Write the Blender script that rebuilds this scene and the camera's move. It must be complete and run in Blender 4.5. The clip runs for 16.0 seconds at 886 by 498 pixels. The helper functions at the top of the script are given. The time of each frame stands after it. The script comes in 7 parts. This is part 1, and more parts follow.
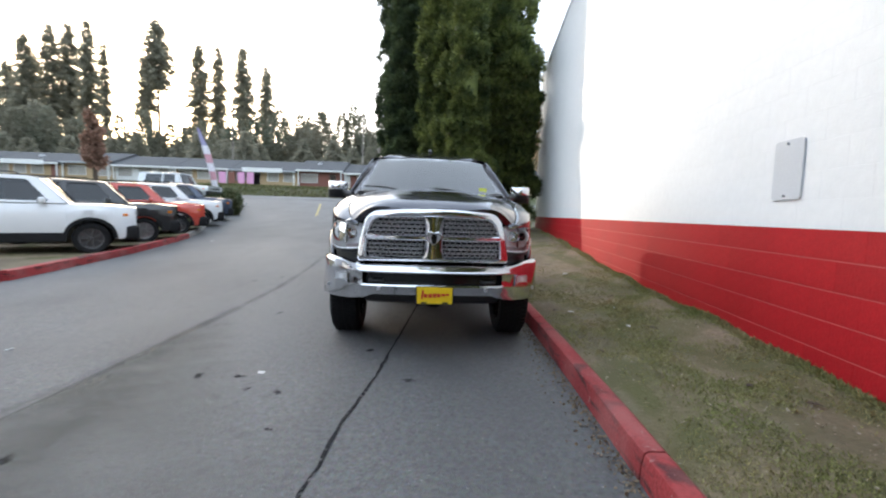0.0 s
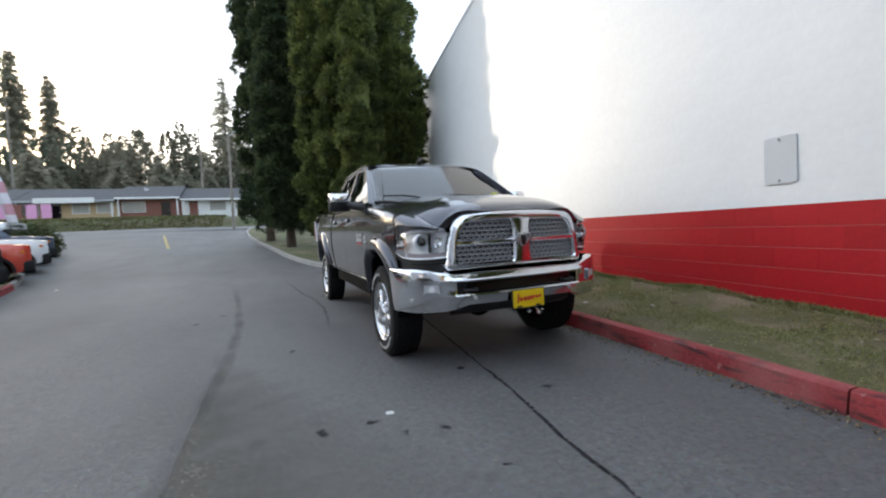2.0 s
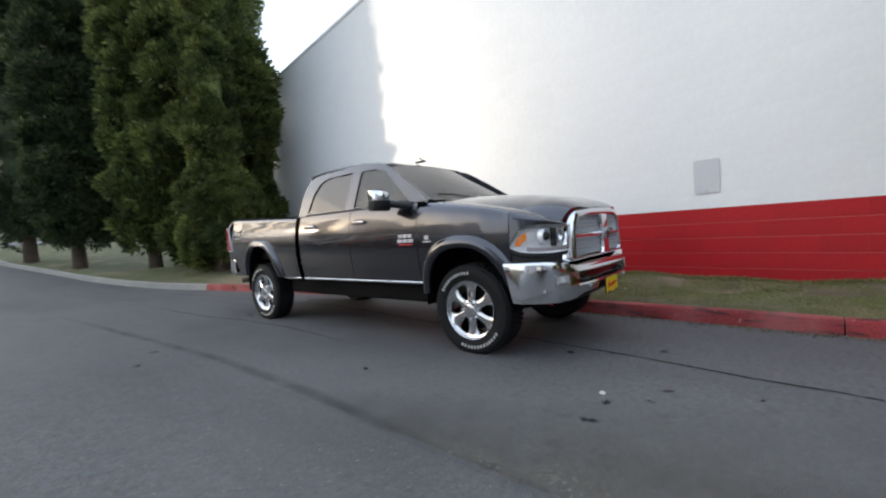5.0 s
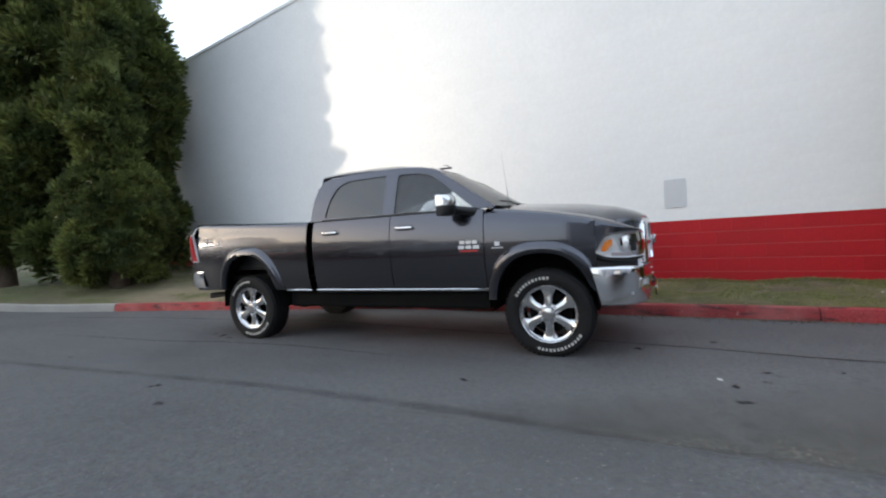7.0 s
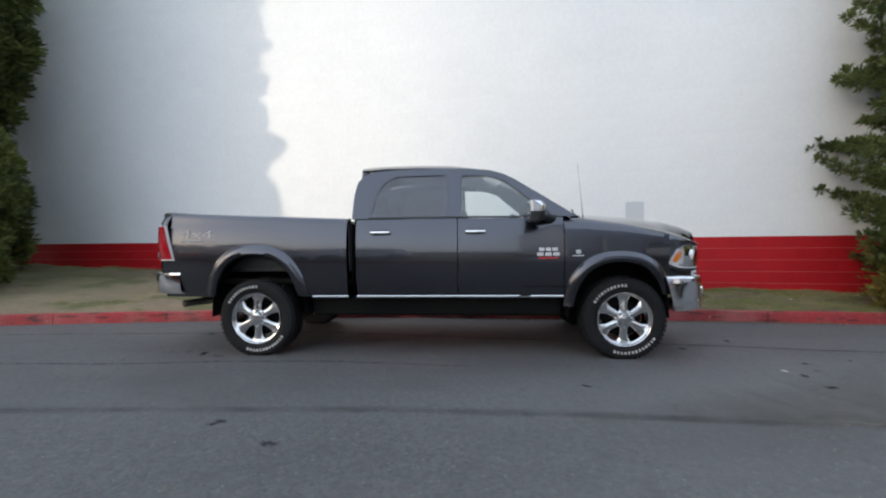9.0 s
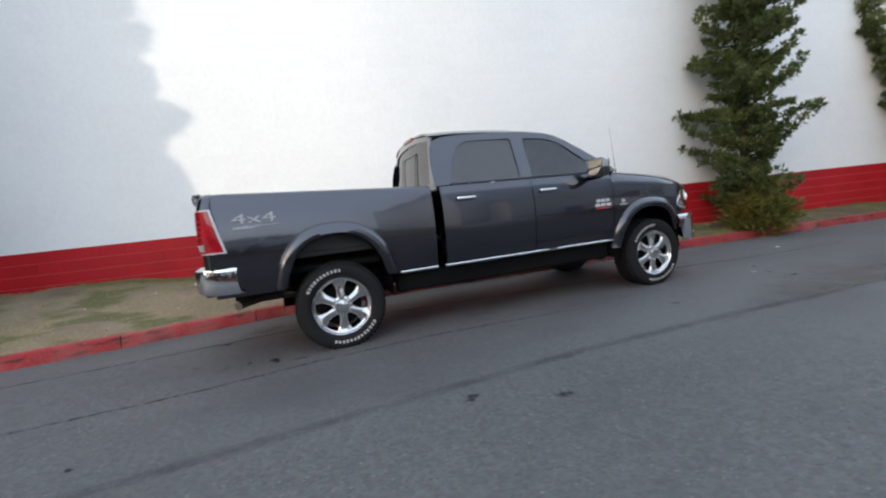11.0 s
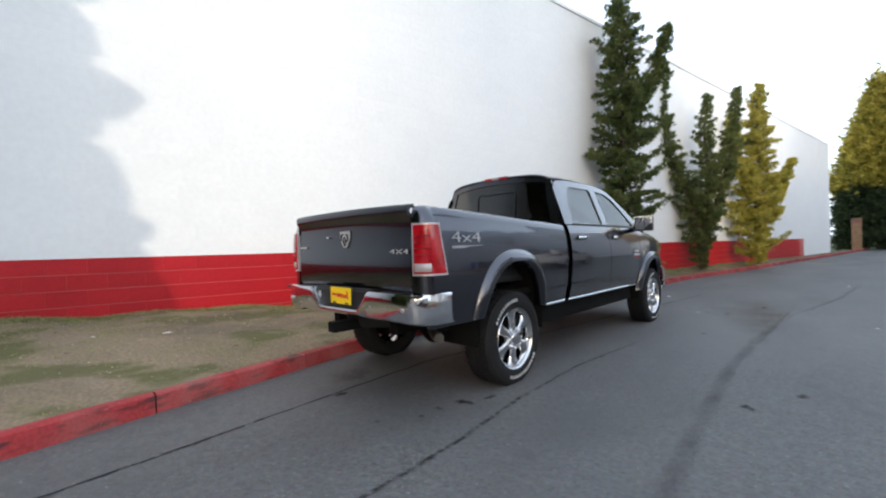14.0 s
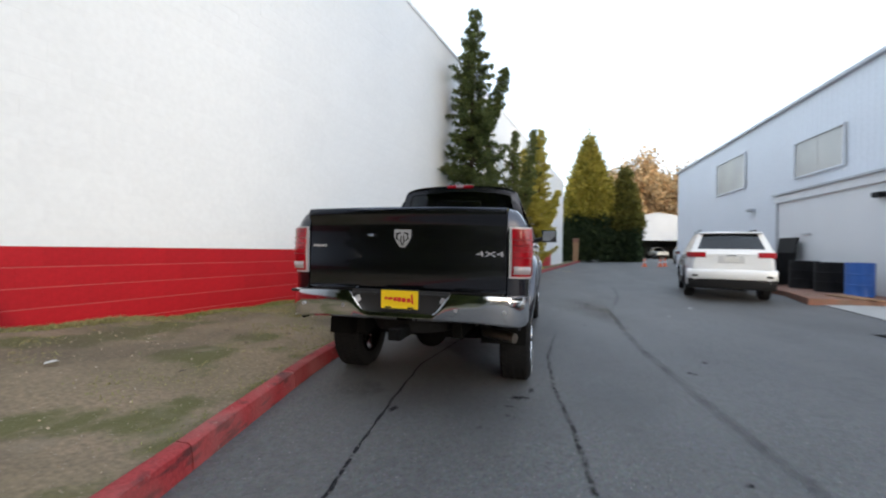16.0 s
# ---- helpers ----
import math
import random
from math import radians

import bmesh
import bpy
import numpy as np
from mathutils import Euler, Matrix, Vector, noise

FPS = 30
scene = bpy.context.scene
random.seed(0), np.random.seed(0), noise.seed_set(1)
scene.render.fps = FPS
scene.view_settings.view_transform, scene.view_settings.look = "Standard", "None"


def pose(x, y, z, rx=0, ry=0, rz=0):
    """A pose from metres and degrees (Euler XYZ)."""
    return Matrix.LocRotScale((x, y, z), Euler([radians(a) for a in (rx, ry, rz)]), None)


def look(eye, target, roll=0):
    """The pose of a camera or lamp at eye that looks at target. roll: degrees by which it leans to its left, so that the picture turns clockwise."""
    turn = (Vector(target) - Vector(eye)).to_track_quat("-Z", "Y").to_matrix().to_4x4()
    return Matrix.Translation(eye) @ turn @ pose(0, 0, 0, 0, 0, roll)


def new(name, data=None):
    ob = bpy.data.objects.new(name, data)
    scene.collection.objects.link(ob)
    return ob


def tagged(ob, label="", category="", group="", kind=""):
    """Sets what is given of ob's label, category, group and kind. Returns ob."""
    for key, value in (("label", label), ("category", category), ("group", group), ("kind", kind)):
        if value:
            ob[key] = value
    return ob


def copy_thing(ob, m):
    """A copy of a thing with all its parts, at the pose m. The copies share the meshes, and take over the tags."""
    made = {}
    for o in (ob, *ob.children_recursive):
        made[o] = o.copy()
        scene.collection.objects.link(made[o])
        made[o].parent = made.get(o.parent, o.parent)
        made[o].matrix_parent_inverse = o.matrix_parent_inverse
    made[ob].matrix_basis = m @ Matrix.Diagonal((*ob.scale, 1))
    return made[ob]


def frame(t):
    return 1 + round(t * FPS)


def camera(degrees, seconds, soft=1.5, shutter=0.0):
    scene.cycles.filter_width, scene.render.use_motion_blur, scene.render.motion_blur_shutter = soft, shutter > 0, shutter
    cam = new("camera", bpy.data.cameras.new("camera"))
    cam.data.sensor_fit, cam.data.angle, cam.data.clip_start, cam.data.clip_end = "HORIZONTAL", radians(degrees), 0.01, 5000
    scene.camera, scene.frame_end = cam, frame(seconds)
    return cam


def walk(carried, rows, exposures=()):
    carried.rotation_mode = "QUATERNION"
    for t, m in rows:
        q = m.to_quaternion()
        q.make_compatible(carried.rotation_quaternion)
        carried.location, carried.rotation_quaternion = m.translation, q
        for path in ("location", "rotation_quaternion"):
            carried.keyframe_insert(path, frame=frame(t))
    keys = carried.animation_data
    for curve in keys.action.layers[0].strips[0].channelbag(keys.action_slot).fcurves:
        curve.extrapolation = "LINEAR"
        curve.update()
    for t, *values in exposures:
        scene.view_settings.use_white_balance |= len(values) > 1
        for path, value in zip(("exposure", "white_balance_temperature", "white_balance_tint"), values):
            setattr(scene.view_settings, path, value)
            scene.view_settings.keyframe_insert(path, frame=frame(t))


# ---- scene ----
cam = camera(92.8, 16.0, soft=2.1, shutter=0.4)
PATH = [
    (0, (-0.127, 0.108, 1.252), (-0.012, 2.098, 1.083), 1.7),
    (0.5, (-0.456, 0.171, 1.193), (-0.132, 2.138, 1.035), 1.1),
    (1, (-0.945, 0.325, 1.156), (-0.469, 2.265, 1.062), -0.8),
    (1.5, (-1.462, 0.513, 1.148), (-0.902, 2.432, 1.069), -1.2),
    (2, (-1.973, 0.717, 1.156), (-1.192, 2.556, 1.062), -2.9),
    (2.5, (-2.431, 1.019, 1.165), (-1.53, 2.804, 1.115), -4.0),
    (3, (-2.852, 1.288, 1.158), (-1.692, 2.911, 1.01), -6.0),
    (3.5, (-3.209, 1.523, 1.17), (-2.001, 3.114, 1.082), -3.4),
    (4, (-3.54, 1.738, 1.161), (-2.249, 3.264, 1.1), -2.8),
    (4.5, (-3.819, 1.974, 1.177), (-2.412, 3.393, 1.103), -3.1),
    (4.7, (-3.925, 2.087, 1.167), (-2.464, 3.451, 1.089), -3.6),
    (6.8, (-4.944, 3.683, 1.226), (-3.15, 4.56, 1.12), -2.5),
    (7, (-5.009, 3.876, 1.226), (-3.183, 4.688, 1.158), -3.5),
    (7.5, (-5.171, 4.419, 1.243), (-3.3, 5.123, 1.17), -1.3),
    (8, (-5.301, 4.943, 1.254), (-3.374, 5.477, 1.19), -1.6),
    (8.5, (-5.341, 5.534, 1.24), (-3.384, 5.937, 1.172), 1.1),
    (9, (-5.368, 6.114, 1.264), (-3.375, 6.269, 1.21), -0.7),
    (9.5, (-5.309, 6.743, 1.268), (-3.311, 6.731, 1.177), 0.2),
    (9.7, (-5.291, 6.999, 1.268), (-3.299, 6.889, 1.13), -1.6),
    (11.8, (-4.684, 9.714, 1.22), (-2.901, 8.814, 1.124), -2.4),
    (12, (-4.554, 9.851, 1.266), (-2.781, 8.926, 1.22), -0.2),
    (12.5, (-4.26, 10.352, 1.291), (-2.578, 9.272, 1.241), 0.4),
    (13, (-3.936, 10.858, 1.269), (-2.351, 9.639, 1.198), -1.2),
    (13.5, (-3.552, 11.311, 1.274), (-2.034, 10.008, 1.256), 0.3),
    (14, (-3.127, 11.719, 1.255), (-1.757, 10.261, 1.245), -1.4),
    (14.5, (-2.62, 12.078, 1.266), (-1.391, 10.5, 1.278), -0.1),
    (15, (-2.127, 12.349, 1.302), (-1.144, 10.607, 1.277), -0.1),
    (15.5, (-1.593, 12.576, 1.296), (-0.821, 10.731, 1.318), 1.6),
    (16, (-1.109, 12.814, 1.254), (-0.635, 10.871, 1.258), 1.0),
]
walk(cam, [(t, look(eye, target, roll)) for t, eye, target, roll in PATH],
     [(0, 1.55), (1, 1.4), (2, 1.15), (3, 1.05), (9.5, 1.05), (12, 1.22), (14.5, 1.2), (16, 1.02)])

# ---- world, sun, exposure ----
SUN_AZ, SUN_EL = radians(-31.8), radians(10.4)
world = bpy.data.worlds.new("sky")
scene.world = world
world.use_nodes = True
wt = world.node_tree
sky = wt.nodes.new("ShaderNodeTexSky")
sky.sky_type = "NISHITA"
sky.sun_disc = False
sky.sun_elevation, sky.sun_rotation = SUN_EL, SUN_AZ
sky.air_density, sky.dust_density, sky.ozone_density = 1.0, 3.0, 1.0
wt.links.new(sky.outputs[0], wt.nodes["Background"].inputs[0])
wt.nodes["Background"].inputs[1].default_value = 0.066
# thin high cloud over the whole sky
cloud, both = wt.nodes.new("ShaderNodeBackground"), wt.nodes.new("ShaderNodeAddShader")
cloud.inputs[0].default_value, cloud.inputs[1].default_value = (0.78, 0.90, 1.06, 1), 0.69
wt.links.new(wt.nodes["Background"].outputs[0], both.inputs[0])
wt.links.new(cloud.outputs[0], both.inputs[1])
wt.links.new(both.outputs[0], wt.nodes["World Output"].inputs[0])
sun_dir = Vector((math.sin(SUN_AZ) * math.cos(SUN_EL), math.cos(SUN_AZ) * math.cos(SUN_EL), math.sin(SUN_EL)))
sun_data = bpy.data.lights.new("sun", "SUN")
sun_data.energy, sun_data.angle, sun_data.color = 0.85, radians(0.8), (1.0, 0.88, 0.70)
sun = new("sun", sun_data)
sun.matrix_world = look(sun_dir * 100, (0, 0, 0))


# ---- the lie of the land ----
GY = [-400, -60, -10, 10, 15, 20, 28, 41, 47, 49.5, 58, 64, 120, 400, 3000]
GZ = [0, 0.3, 0.0, 0, 0.09, 0.33, 0.83, 2.0, 2.4, 3.4, 4.0, 4.1, 6, 12, 20]


def ground_z(x, y):
    """Height of the asphalt at a place: level under the pickup, rising beyond it."""
    return float(np.interp(y, GY, GZ) + 0.02 * min(max(-x - 2.5, 0), 8))


W0, WD, WN = Vector((2.645, 3.08, 0)), Vector((0.1604, 0.9871, 0)), Vector((0.9871, -0.1604, 0))


def wall_at(u, off=0.0, z=0.0):
    """A place on the long wall: u metres along it, off metres into it."""
    return W0 + WD * u + WN * off + Vector((0, 0, z))


def wall_base(u):
    return float(np.interp(u, [-35, -8, -1, 2, 4, 6, 9, 13, 18], [0.1, 0.26, 0.27, 0.28, 0.3, 0.38, 0.53, 0.62, 0.75]))


KERB_Y = [-60, -36, -22, -15, -9, -4.2, 0.4, 1.9, 2.9, 4.5, 6.2, 7.6, 8.8, 9.5, 10.2, 11.0, 11.7, 12.9, 14.6, 16.5, 19, 23.5, 28.5, 32.6, 38, 41]
KERB_X = [-9.3, -4.9, -2.5, -1.33, -0.42, 0.36, 0.80, 0.945, 1.03, 1.12, 1.21, 1.26, 1.19, 1.05, 0.88, 0.72, 0.60, 0.26, -0.15, -0.72, -1.1, -1.63, -2.3, -2.9, -3.2, -2.8]
LKERB_Y = [-2, 5, 6.5, 8.4, 10.8, 13.8, 17, 21, 25, 29, 33.5]
LKERB_X = [-5.8, -5.9, -6.1, -6.45, -6.9, -7.5, -8.5, -10.1, -11.3, -12.4, -13.4]


def smooth_line(xs, ys, y):
    """A smooth x for y along a line of stations."""
    return sum(float(np.interp(y + d, ys, xs)) * w for d, w in ((-1.2, 0.15), (-0.6, 0.2), (0, 0.3), (0.6, 0.2), (1.2, 0.15)))


def kerb_x(y):
    return smooth_line(KERB_X, KERB_Y, y)


def lkerb_x(y):
    return smooth_line(LKERB_X, LKERB_Y, y)


# ---- materials ----
def material(name, base, rough=0.6, metal=0.0, vary=0.15, scale=3.0, fine=60.0, bump=0.0, bump_scale=80.0, coat=0.0, tint=None, island=0.0, rand=0.0, spec=0.5, extra=None):
    """Paint, stone, plastic and the like: base colour broken by a broad and a fine noise, with relief."""
    m = bpy.data.materials.new(name)
    m.use_nodes = True
    nt = m.node_tree
    n, l = nt.nodes, nt.links
    b = n["Principled BSDF"]
    b.inputs["Roughness"].default_value, b.inputs["Metallic"].default_value = rough, metal
    b.inputs["Coat Weight"].default_value = coat
    b.inputs["Coat Roughness"].default_value = 0.04
    b.inputs["Specular IOR Level"].default_value = spec
    tc = n.new("ShaderNodeTexCoord")
    broad, thin = n.new("ShaderNodeTexNoise"), n.new("ShaderNodeTexNoise")
    broad.inputs["Scale"].default_value, thin.inputs["Scale"].default_value = scale, fine
    broad.inputs["Detail"].default_value, thin.inputs["Detail"].default_value = 4, 3
    for t in (broad, thin):
        l.new(tc.outputs["Object"], t.inputs["Vector"])
    ramp = n.new("ShaderNodeMapRange")
    ramp.inputs["From Min"].default_value, ramp.inputs["From Max"].default_value = 0.3, 0.7
    l.new(broad.outputs["Fac"], ramp.inputs["Value"])
    mix = n.new("ShaderNodeMix")
    mix.data_type = "RGBA"
    second = tint or tuple(c * (1 - vary) for c in base)
    mix.inputs["A"].default_value, mix.inputs["B"].default_value = (*base, 1), (*second, 1)
    l.new(ramp.outputs[0], mix.inputs["Factor"])
    hsv = n.new("ShaderNodeHueSaturation")
    fr = n.new("ShaderNodeMapRange")
    fr.inputs["From Min"].default_value, fr.inputs["From Max"].default_value = 0.25, 0.75
    fr.inputs["To Min"].default_value, fr.inputs["To Max"].default_value = 1 - vary, 1 + vary
    l.new(thin.outputs["Fac"], fr.inputs["Value"])
    value = fr.outputs[0]
    for src, amount in (("island", island), ("rand", rand)):
        if amount:
            info = n.new("ShaderNodeNewGeometry" if src == "island" else "ShaderNodeObjectInfo")
            mr = n.new("ShaderNodeMapRange")
            mr.inputs["To Min"].default_value, mr.inputs["To Max"].default_value = 1 - amount, 1 + amount
            l.new(info.outputs["Random Per Island" if src == "island" else "Random"], mr.inputs["Value"])
            mul = n.new("ShaderNodeMath")
            mul.operation = "MULTIPLY"
            l.new(value, mul.inputs[0]), l.new(mr.outputs[0], mul.inputs[1])
            value = mul.outputs[0]
    l.new(mix.outputs["Result"], hsv.inputs["Color"])
    l.new(value, hsv.inputs["Value"])
    l.new(hsv.outputs[0], b.inputs["Base Color"])
    if bump:
        rel = n.new("ShaderNodeTexNoise")
        rel.inputs["Scale"].default_value, rel.inputs["Detail"].default_value = bump_scale, 4
        l.new(tc.outputs["Object"], rel.inputs["Vector"])
        bm = n.new("ShaderNodeBump")
        bm.inputs["Strength"].default_value, bm.inputs["Distance"].default_value = bump, 0.01
        l.new(rel.outputs["Fac"], bm.inputs["Height"])
        l.new(bm.outputs[0], b.inputs["Normal"])
    if extra:
        extra(nt, b, tc)
    return m


def glass(name, tint, rough=0.0, ior=1.55):
    m = bpy.data.materials.new(name)
    m.use_nodes = True
    nt = m.node_tree
    n, l = nt.nodes, nt.links
    n.remove(n["Principled BSDF"])
    tr, gl, mx, fr = n.new("ShaderNodeBsdfTransparent"), n.new("ShaderNodeBsdfGlossy"), n.new("ShaderNodeMixShader"), n.new("ShaderNodeFresnel")
    tr.inputs[0].default_value = (*tint, 1)
    gl.inputs["Roughness"].default_value = rough
    fr.inputs["IOR"].default_value = ior
    l.new(fr.outputs[0], mx.inputs[0]), l.new(tr.outputs[0], mx.inputs[1]), l.new(gl.outputs[0], mx.inputs[2])
    l.new(mx.outputs[0], n["Material Output"].inputs[0])
    return m


def leaf_material(name, base, tint, trans=0.25, spread=0.45, patch=1.3):
    """Foliage: each clump its own shade, a little light let through."""
    m = bpy.data.materials.new(name)
    m.use_nodes = True
    nt = m.node_tree
    n, l = nt.nodes, nt.links
    b = n["Principled BSDF"]
    b.inputs["Roughness"].default_value = 0.6
    b.inputs["Specular IOR Level"].default_value = 0.25
    geo, tc, noi, mix, hsv = n.new("ShaderNodeNewGeometry"), n.new("ShaderNodeTexCoord"), n.new("ShaderNodeTexNoise"), n.new("ShaderNodeMix"), n.new("ShaderNodeHueSaturation")
    mix.data_type = "RGBA"
    noi.inputs["Scale"].default_value, noi.inputs["Detail"].default_value = patch, 3
    l.new(tc.outputs["Object"], noi.inputs["Vector"])
    mr0 = n.new("ShaderNodeMapRange")
    mr0.inputs["From Min"].default_value, mr0.inputs["From Max"].default_value = 0.35, 0.65
    l.new(noi.outputs["Fac"], mr0.inputs["Value"]), l.new(mr0.outputs[0], mix.inputs["Factor"])
    mix.inputs["A"].default_value, mix.inputs["B"].default_value = (*base, 1), (*tint, 1)
    mr = n.new("ShaderNodeMapRange")
    mr.inputs["To Min"].default_value, mr.inputs["To Max"].default_value = 1 - spread, 1 + spread
    l.new(geo.outputs["Random Per Island"], mr.inputs["Value"])
    l.new(mix.outputs["Result"], hsv.inputs["Color"]), l.new(mr.outputs[0], hsv.inputs["Value"]), l.new(hsv.outputs[0], b.inputs["Base Color"])
    t, ms = n.new("ShaderNodeBsdfTranslucent"), n.new("ShaderNodeMixShader")
    l.new(hsv.outputs[0], t.inputs[0])
    ms.inputs[0].default_value = trans
    l.new(b.outputs[0], ms.inputs[1]), l.new(t.outputs[0], ms.inputs[2]), l.new(ms.outputs[0], n["Material Output"].inputs[0])
    return m


def asphalt_extra(nt, b, tc):
    """Aggregate: pale and dark stones in the binder, with worn tracks rougher than the rest."""
    n, l = nt.nodes, nt.links
    v = n.new("ShaderNodeTexVoronoi")
    v.inputs["Scale"].default_value = 70
    l.new(tc.outputs["Object"], v.inputs["Vector"])
    old = b.inputs["Base Color"].links[0].from_socket
    mix = n.new("ShaderNodeMix")
    mix.data_type, mix.blend_type = "RGBA", "OVERLAY"
    mix.inputs["Factor"].default_value = 0.35
    l.new(old, mix.inputs["A"]), l.new(v.outputs["Color"], mix.inputs["B"])
    sat = n.new("ShaderNodeHueSaturation")
    sat.inputs["Saturation"].default_value = 0.35
    l.new(mix.outputs["Result"], sat.inputs["Color"]), l.new(sat.outputs[0], b.inputs["Base Color"])
    overlay(nt, b, tc, (0.055, 0.054, 0.055), (1, 0.45, 1), 0.9, 0.46, 0.66, 0.55)
    overlay(nt, b, tc, (0.15, 0.147, 0.143), (1, 0.3, 1), 0.5, 0.5, 0.75, 0.5)
    overlay(nt, b, tc, (0.045, 0.045, 0.046), (1, 1, 1), 6.0, 0.6, 0.72, 0.4)
    overlay(nt, b, tc, (0.34, 0.33, 0.31), (1, 1, 1), 52, 0.66, 0.71, 0.55)


def grit_extra(nt, b, tc):
    overlay(nt, b, tc, (0.07, 0.066, 0.06), (1, 1, 1), 38, 0.5, 0.62, 0.5)
    overlay(nt, b, tc, (0.4, 0.37, 0.32), (1, 1, 1), 45, 0.6, 0.68, 0.75)
    broken(1.3, 0.28, 0.5, True)(nt, b, tc)


def broken(scale, lo, hi, soft=False):
    """Wears a thin mark through to the asphalt under it, in patches."""
    def worn(nt, b, tc):
        n, l = nt.nodes, nt.links
        noi, mr, tr, mx = n.new("ShaderNodeTexNoise"), n.new("ShaderNodeMapRange"), n.new("ShaderNodeBsdfTransparent"), n.new("ShaderNodeMixShader")
        noi.inputs["Scale"].default_value, noi.inputs["Detail"].default_value = scale, 5
        mr.inputs["From Min"].default_value, mr.inputs["From Max"].default_value = lo, hi
        l.new(tc.outputs["Object"], noi.inputs["Vector"]), l.new(noi.outputs["Fac"], mr.inputs["Value"])
        much = mr.outputs[0]
        if soft:
            at, mul = n.new("ShaderNodeAttribute"), n.new("ShaderNodeMath")
            at.attribute_name, mul.operation = "fade", "MULTIPLY"
            l.new(much, mul.inputs[0]), l.new(at.outputs["Fac"], mul.inputs[1])
            much = mul.outputs[0]
        l.new(much, mx.inputs[0]), l.new(tr.outputs[0], mx.inputs[1]), l.new(b.outputs[0], mx.inputs[2])
        l.new(mx.outputs[0], n["Material Output"].inputs[0])
    return worn


def overlay(nt, b, tc, colour, stretch, scale, lo, hi, amount, along=None):
    """A second colour in stretched patches over the base."""
    n, l = nt.nodes, nt.links
    mp, noi, mr, mix = n.new("ShaderNodeMapping"), n.new("ShaderNodeTexNoise"), n.new("ShaderNodeMapRange"), n.new("ShaderNodeMix")
    mix.data_type = "RGBA"
    mp.inputs["Scale"].default_value = stretch
    noi.inputs["Scale"].default_value, noi.inputs["Detail"].default_value = scale, 6
    mr.inputs["From Min"].default_value, mr.inputs["From Max"].default_value, mr.inputs["To Max"].default_value = lo, hi, amount
    l.new(tc.outputs["Object"], mp.inputs[0]), l.new(mp.outputs[0], noi.inputs["Vector"]), l.new(noi.outputs["Fac"], mr.inputs["Value"])
    l.new(b.inputs["Base Color"].links[0].from_socket, mix.inputs["A"])
    mix.inputs["B"].default_value = (*colour, 1)
    much = mr.outputs[0]
    if along:
        sep, ym, mul = n.new("ShaderNodeSeparateXYZ"), n.new("ShaderNodeMapRange"), n.new("ShaderNodeMath")
        mul.operation = "MULTIPLY"
        ym.inputs["From Min"].default_value, ym.inputs["From Max"].default_value, ym.inputs["To Min"].default_value = *along, 0.1
        l.new(tc.outputs["Object"], sep.inputs[0]), l.new(sep.outputs["Y"], ym.inputs["Value"])
        l.new(much, mul.inputs[0]), l.new(ym.outputs[0], mul.inputs[1])
        much = mul.outputs[0]
    l.new(much, mix.inputs["Factor"]), l.new(mix.outputs["Result"], b.inputs["Base Color"])


def moss_extra(nt, b, tc):
    overlay(nt, b, tc, (0.075, 0.075, 0.022), (1.0, 0.6, 1), 2.6, 0.3, 0.56, 0.9, (8.5, 3.0))
    overlay(nt, b, tc, (0.07, 0.085, 0.028), (1.0, 0.6, 1), 1.2, 0.2, 0.5, 0.9, (12.0, 17.0))
    overlay(nt, b, tc, (0.075, 0.08, 0.02), (1.0, 0.6, 1), 1.9, 0.52, 0.61, 0.85)
    overlay(nt, b, tc, (0.2, 0.165, 0.12), (1, 0.6, 1), 3.5, 0.58, 0.72, 0.5)
    overlay(nt, b, tc, (0.085, 0.066, 0.045), (1, 0.7, 1), 1.1, 0.5, 0.68, 0.65)
    overlay(nt, b, tc, (0.34, 0.29, 0.23), (1, 1, 1), 45, 0.66, 0.7, 0.7)


def scuff_extra(nt, b, tc):
    overlay(nt, b, tc, (0.04, 0.02, 0.02), (1, 1.2, 6), 3.0, 0.54, 0.64, 0.85)
    overlay(nt, b, tc, (0.36, 0.13, 0.12), (1, 0.6, 0.4), 3.2, 0.45, 0.66, 0.5)
    overlay(nt, b, tc, (0.34, 0.2, 0.18), (1, 1, 1), 24, 0.66, 0.7, 0.6)


M = {}
M["asphalt"] = material("asphalt", (0.094, 0.094, 0.096), 0.66, vary=0.24, scale=0.35, fine=24, bump=0.6, bump_scale=110, extra=asphalt_extra)
M["seam"] = material("tar_seam", (0.022, 0.022, 0.024), 0.9, vary=0.3, bump=0.5, spec=0.15, extra=broken(34, 0.36, 0.5))
M["crack"] = material("dark_crack", (0.036, 0.036, 0.038), 0.9, vary=0.3, bump=0.5, spec=0.15, extra=broken(17, 0.38, 0.72, True))
M["stain"] = material("oil_stain", (0.03, 0.03, 0.031), 0.9, vary=0.35, scale=8, bump=0.3, spec=0.15, extra=broken(11, 0.35, 0.6, True))
M["patch"] = material("dark_patch", (0.07, 0.07, 0.072), 0.72, vary=0.2, scale=2, fine=30, bump=0.5, bump_scale=110, spec=0.4, extra=broken(2.2, 0.25, 1.35, True))
M["grit"] = material("tan_grit", (0.155, 0.143, 0.123), 0.85, vary=0.25, scale=3, fine=24, bump=0.9, bump_scale=90, spec=0.3, extra=grit_extra)
M["crumb"] = material("dry_crumbs", (0.36, 0.3, 0.23), 0.9, vary=0.2, island=0.35)
M["gutter"] = material("gutter_crumbs", (0.17, 0.125, 0.08), 0.9, vary=0.2, island=0.5)
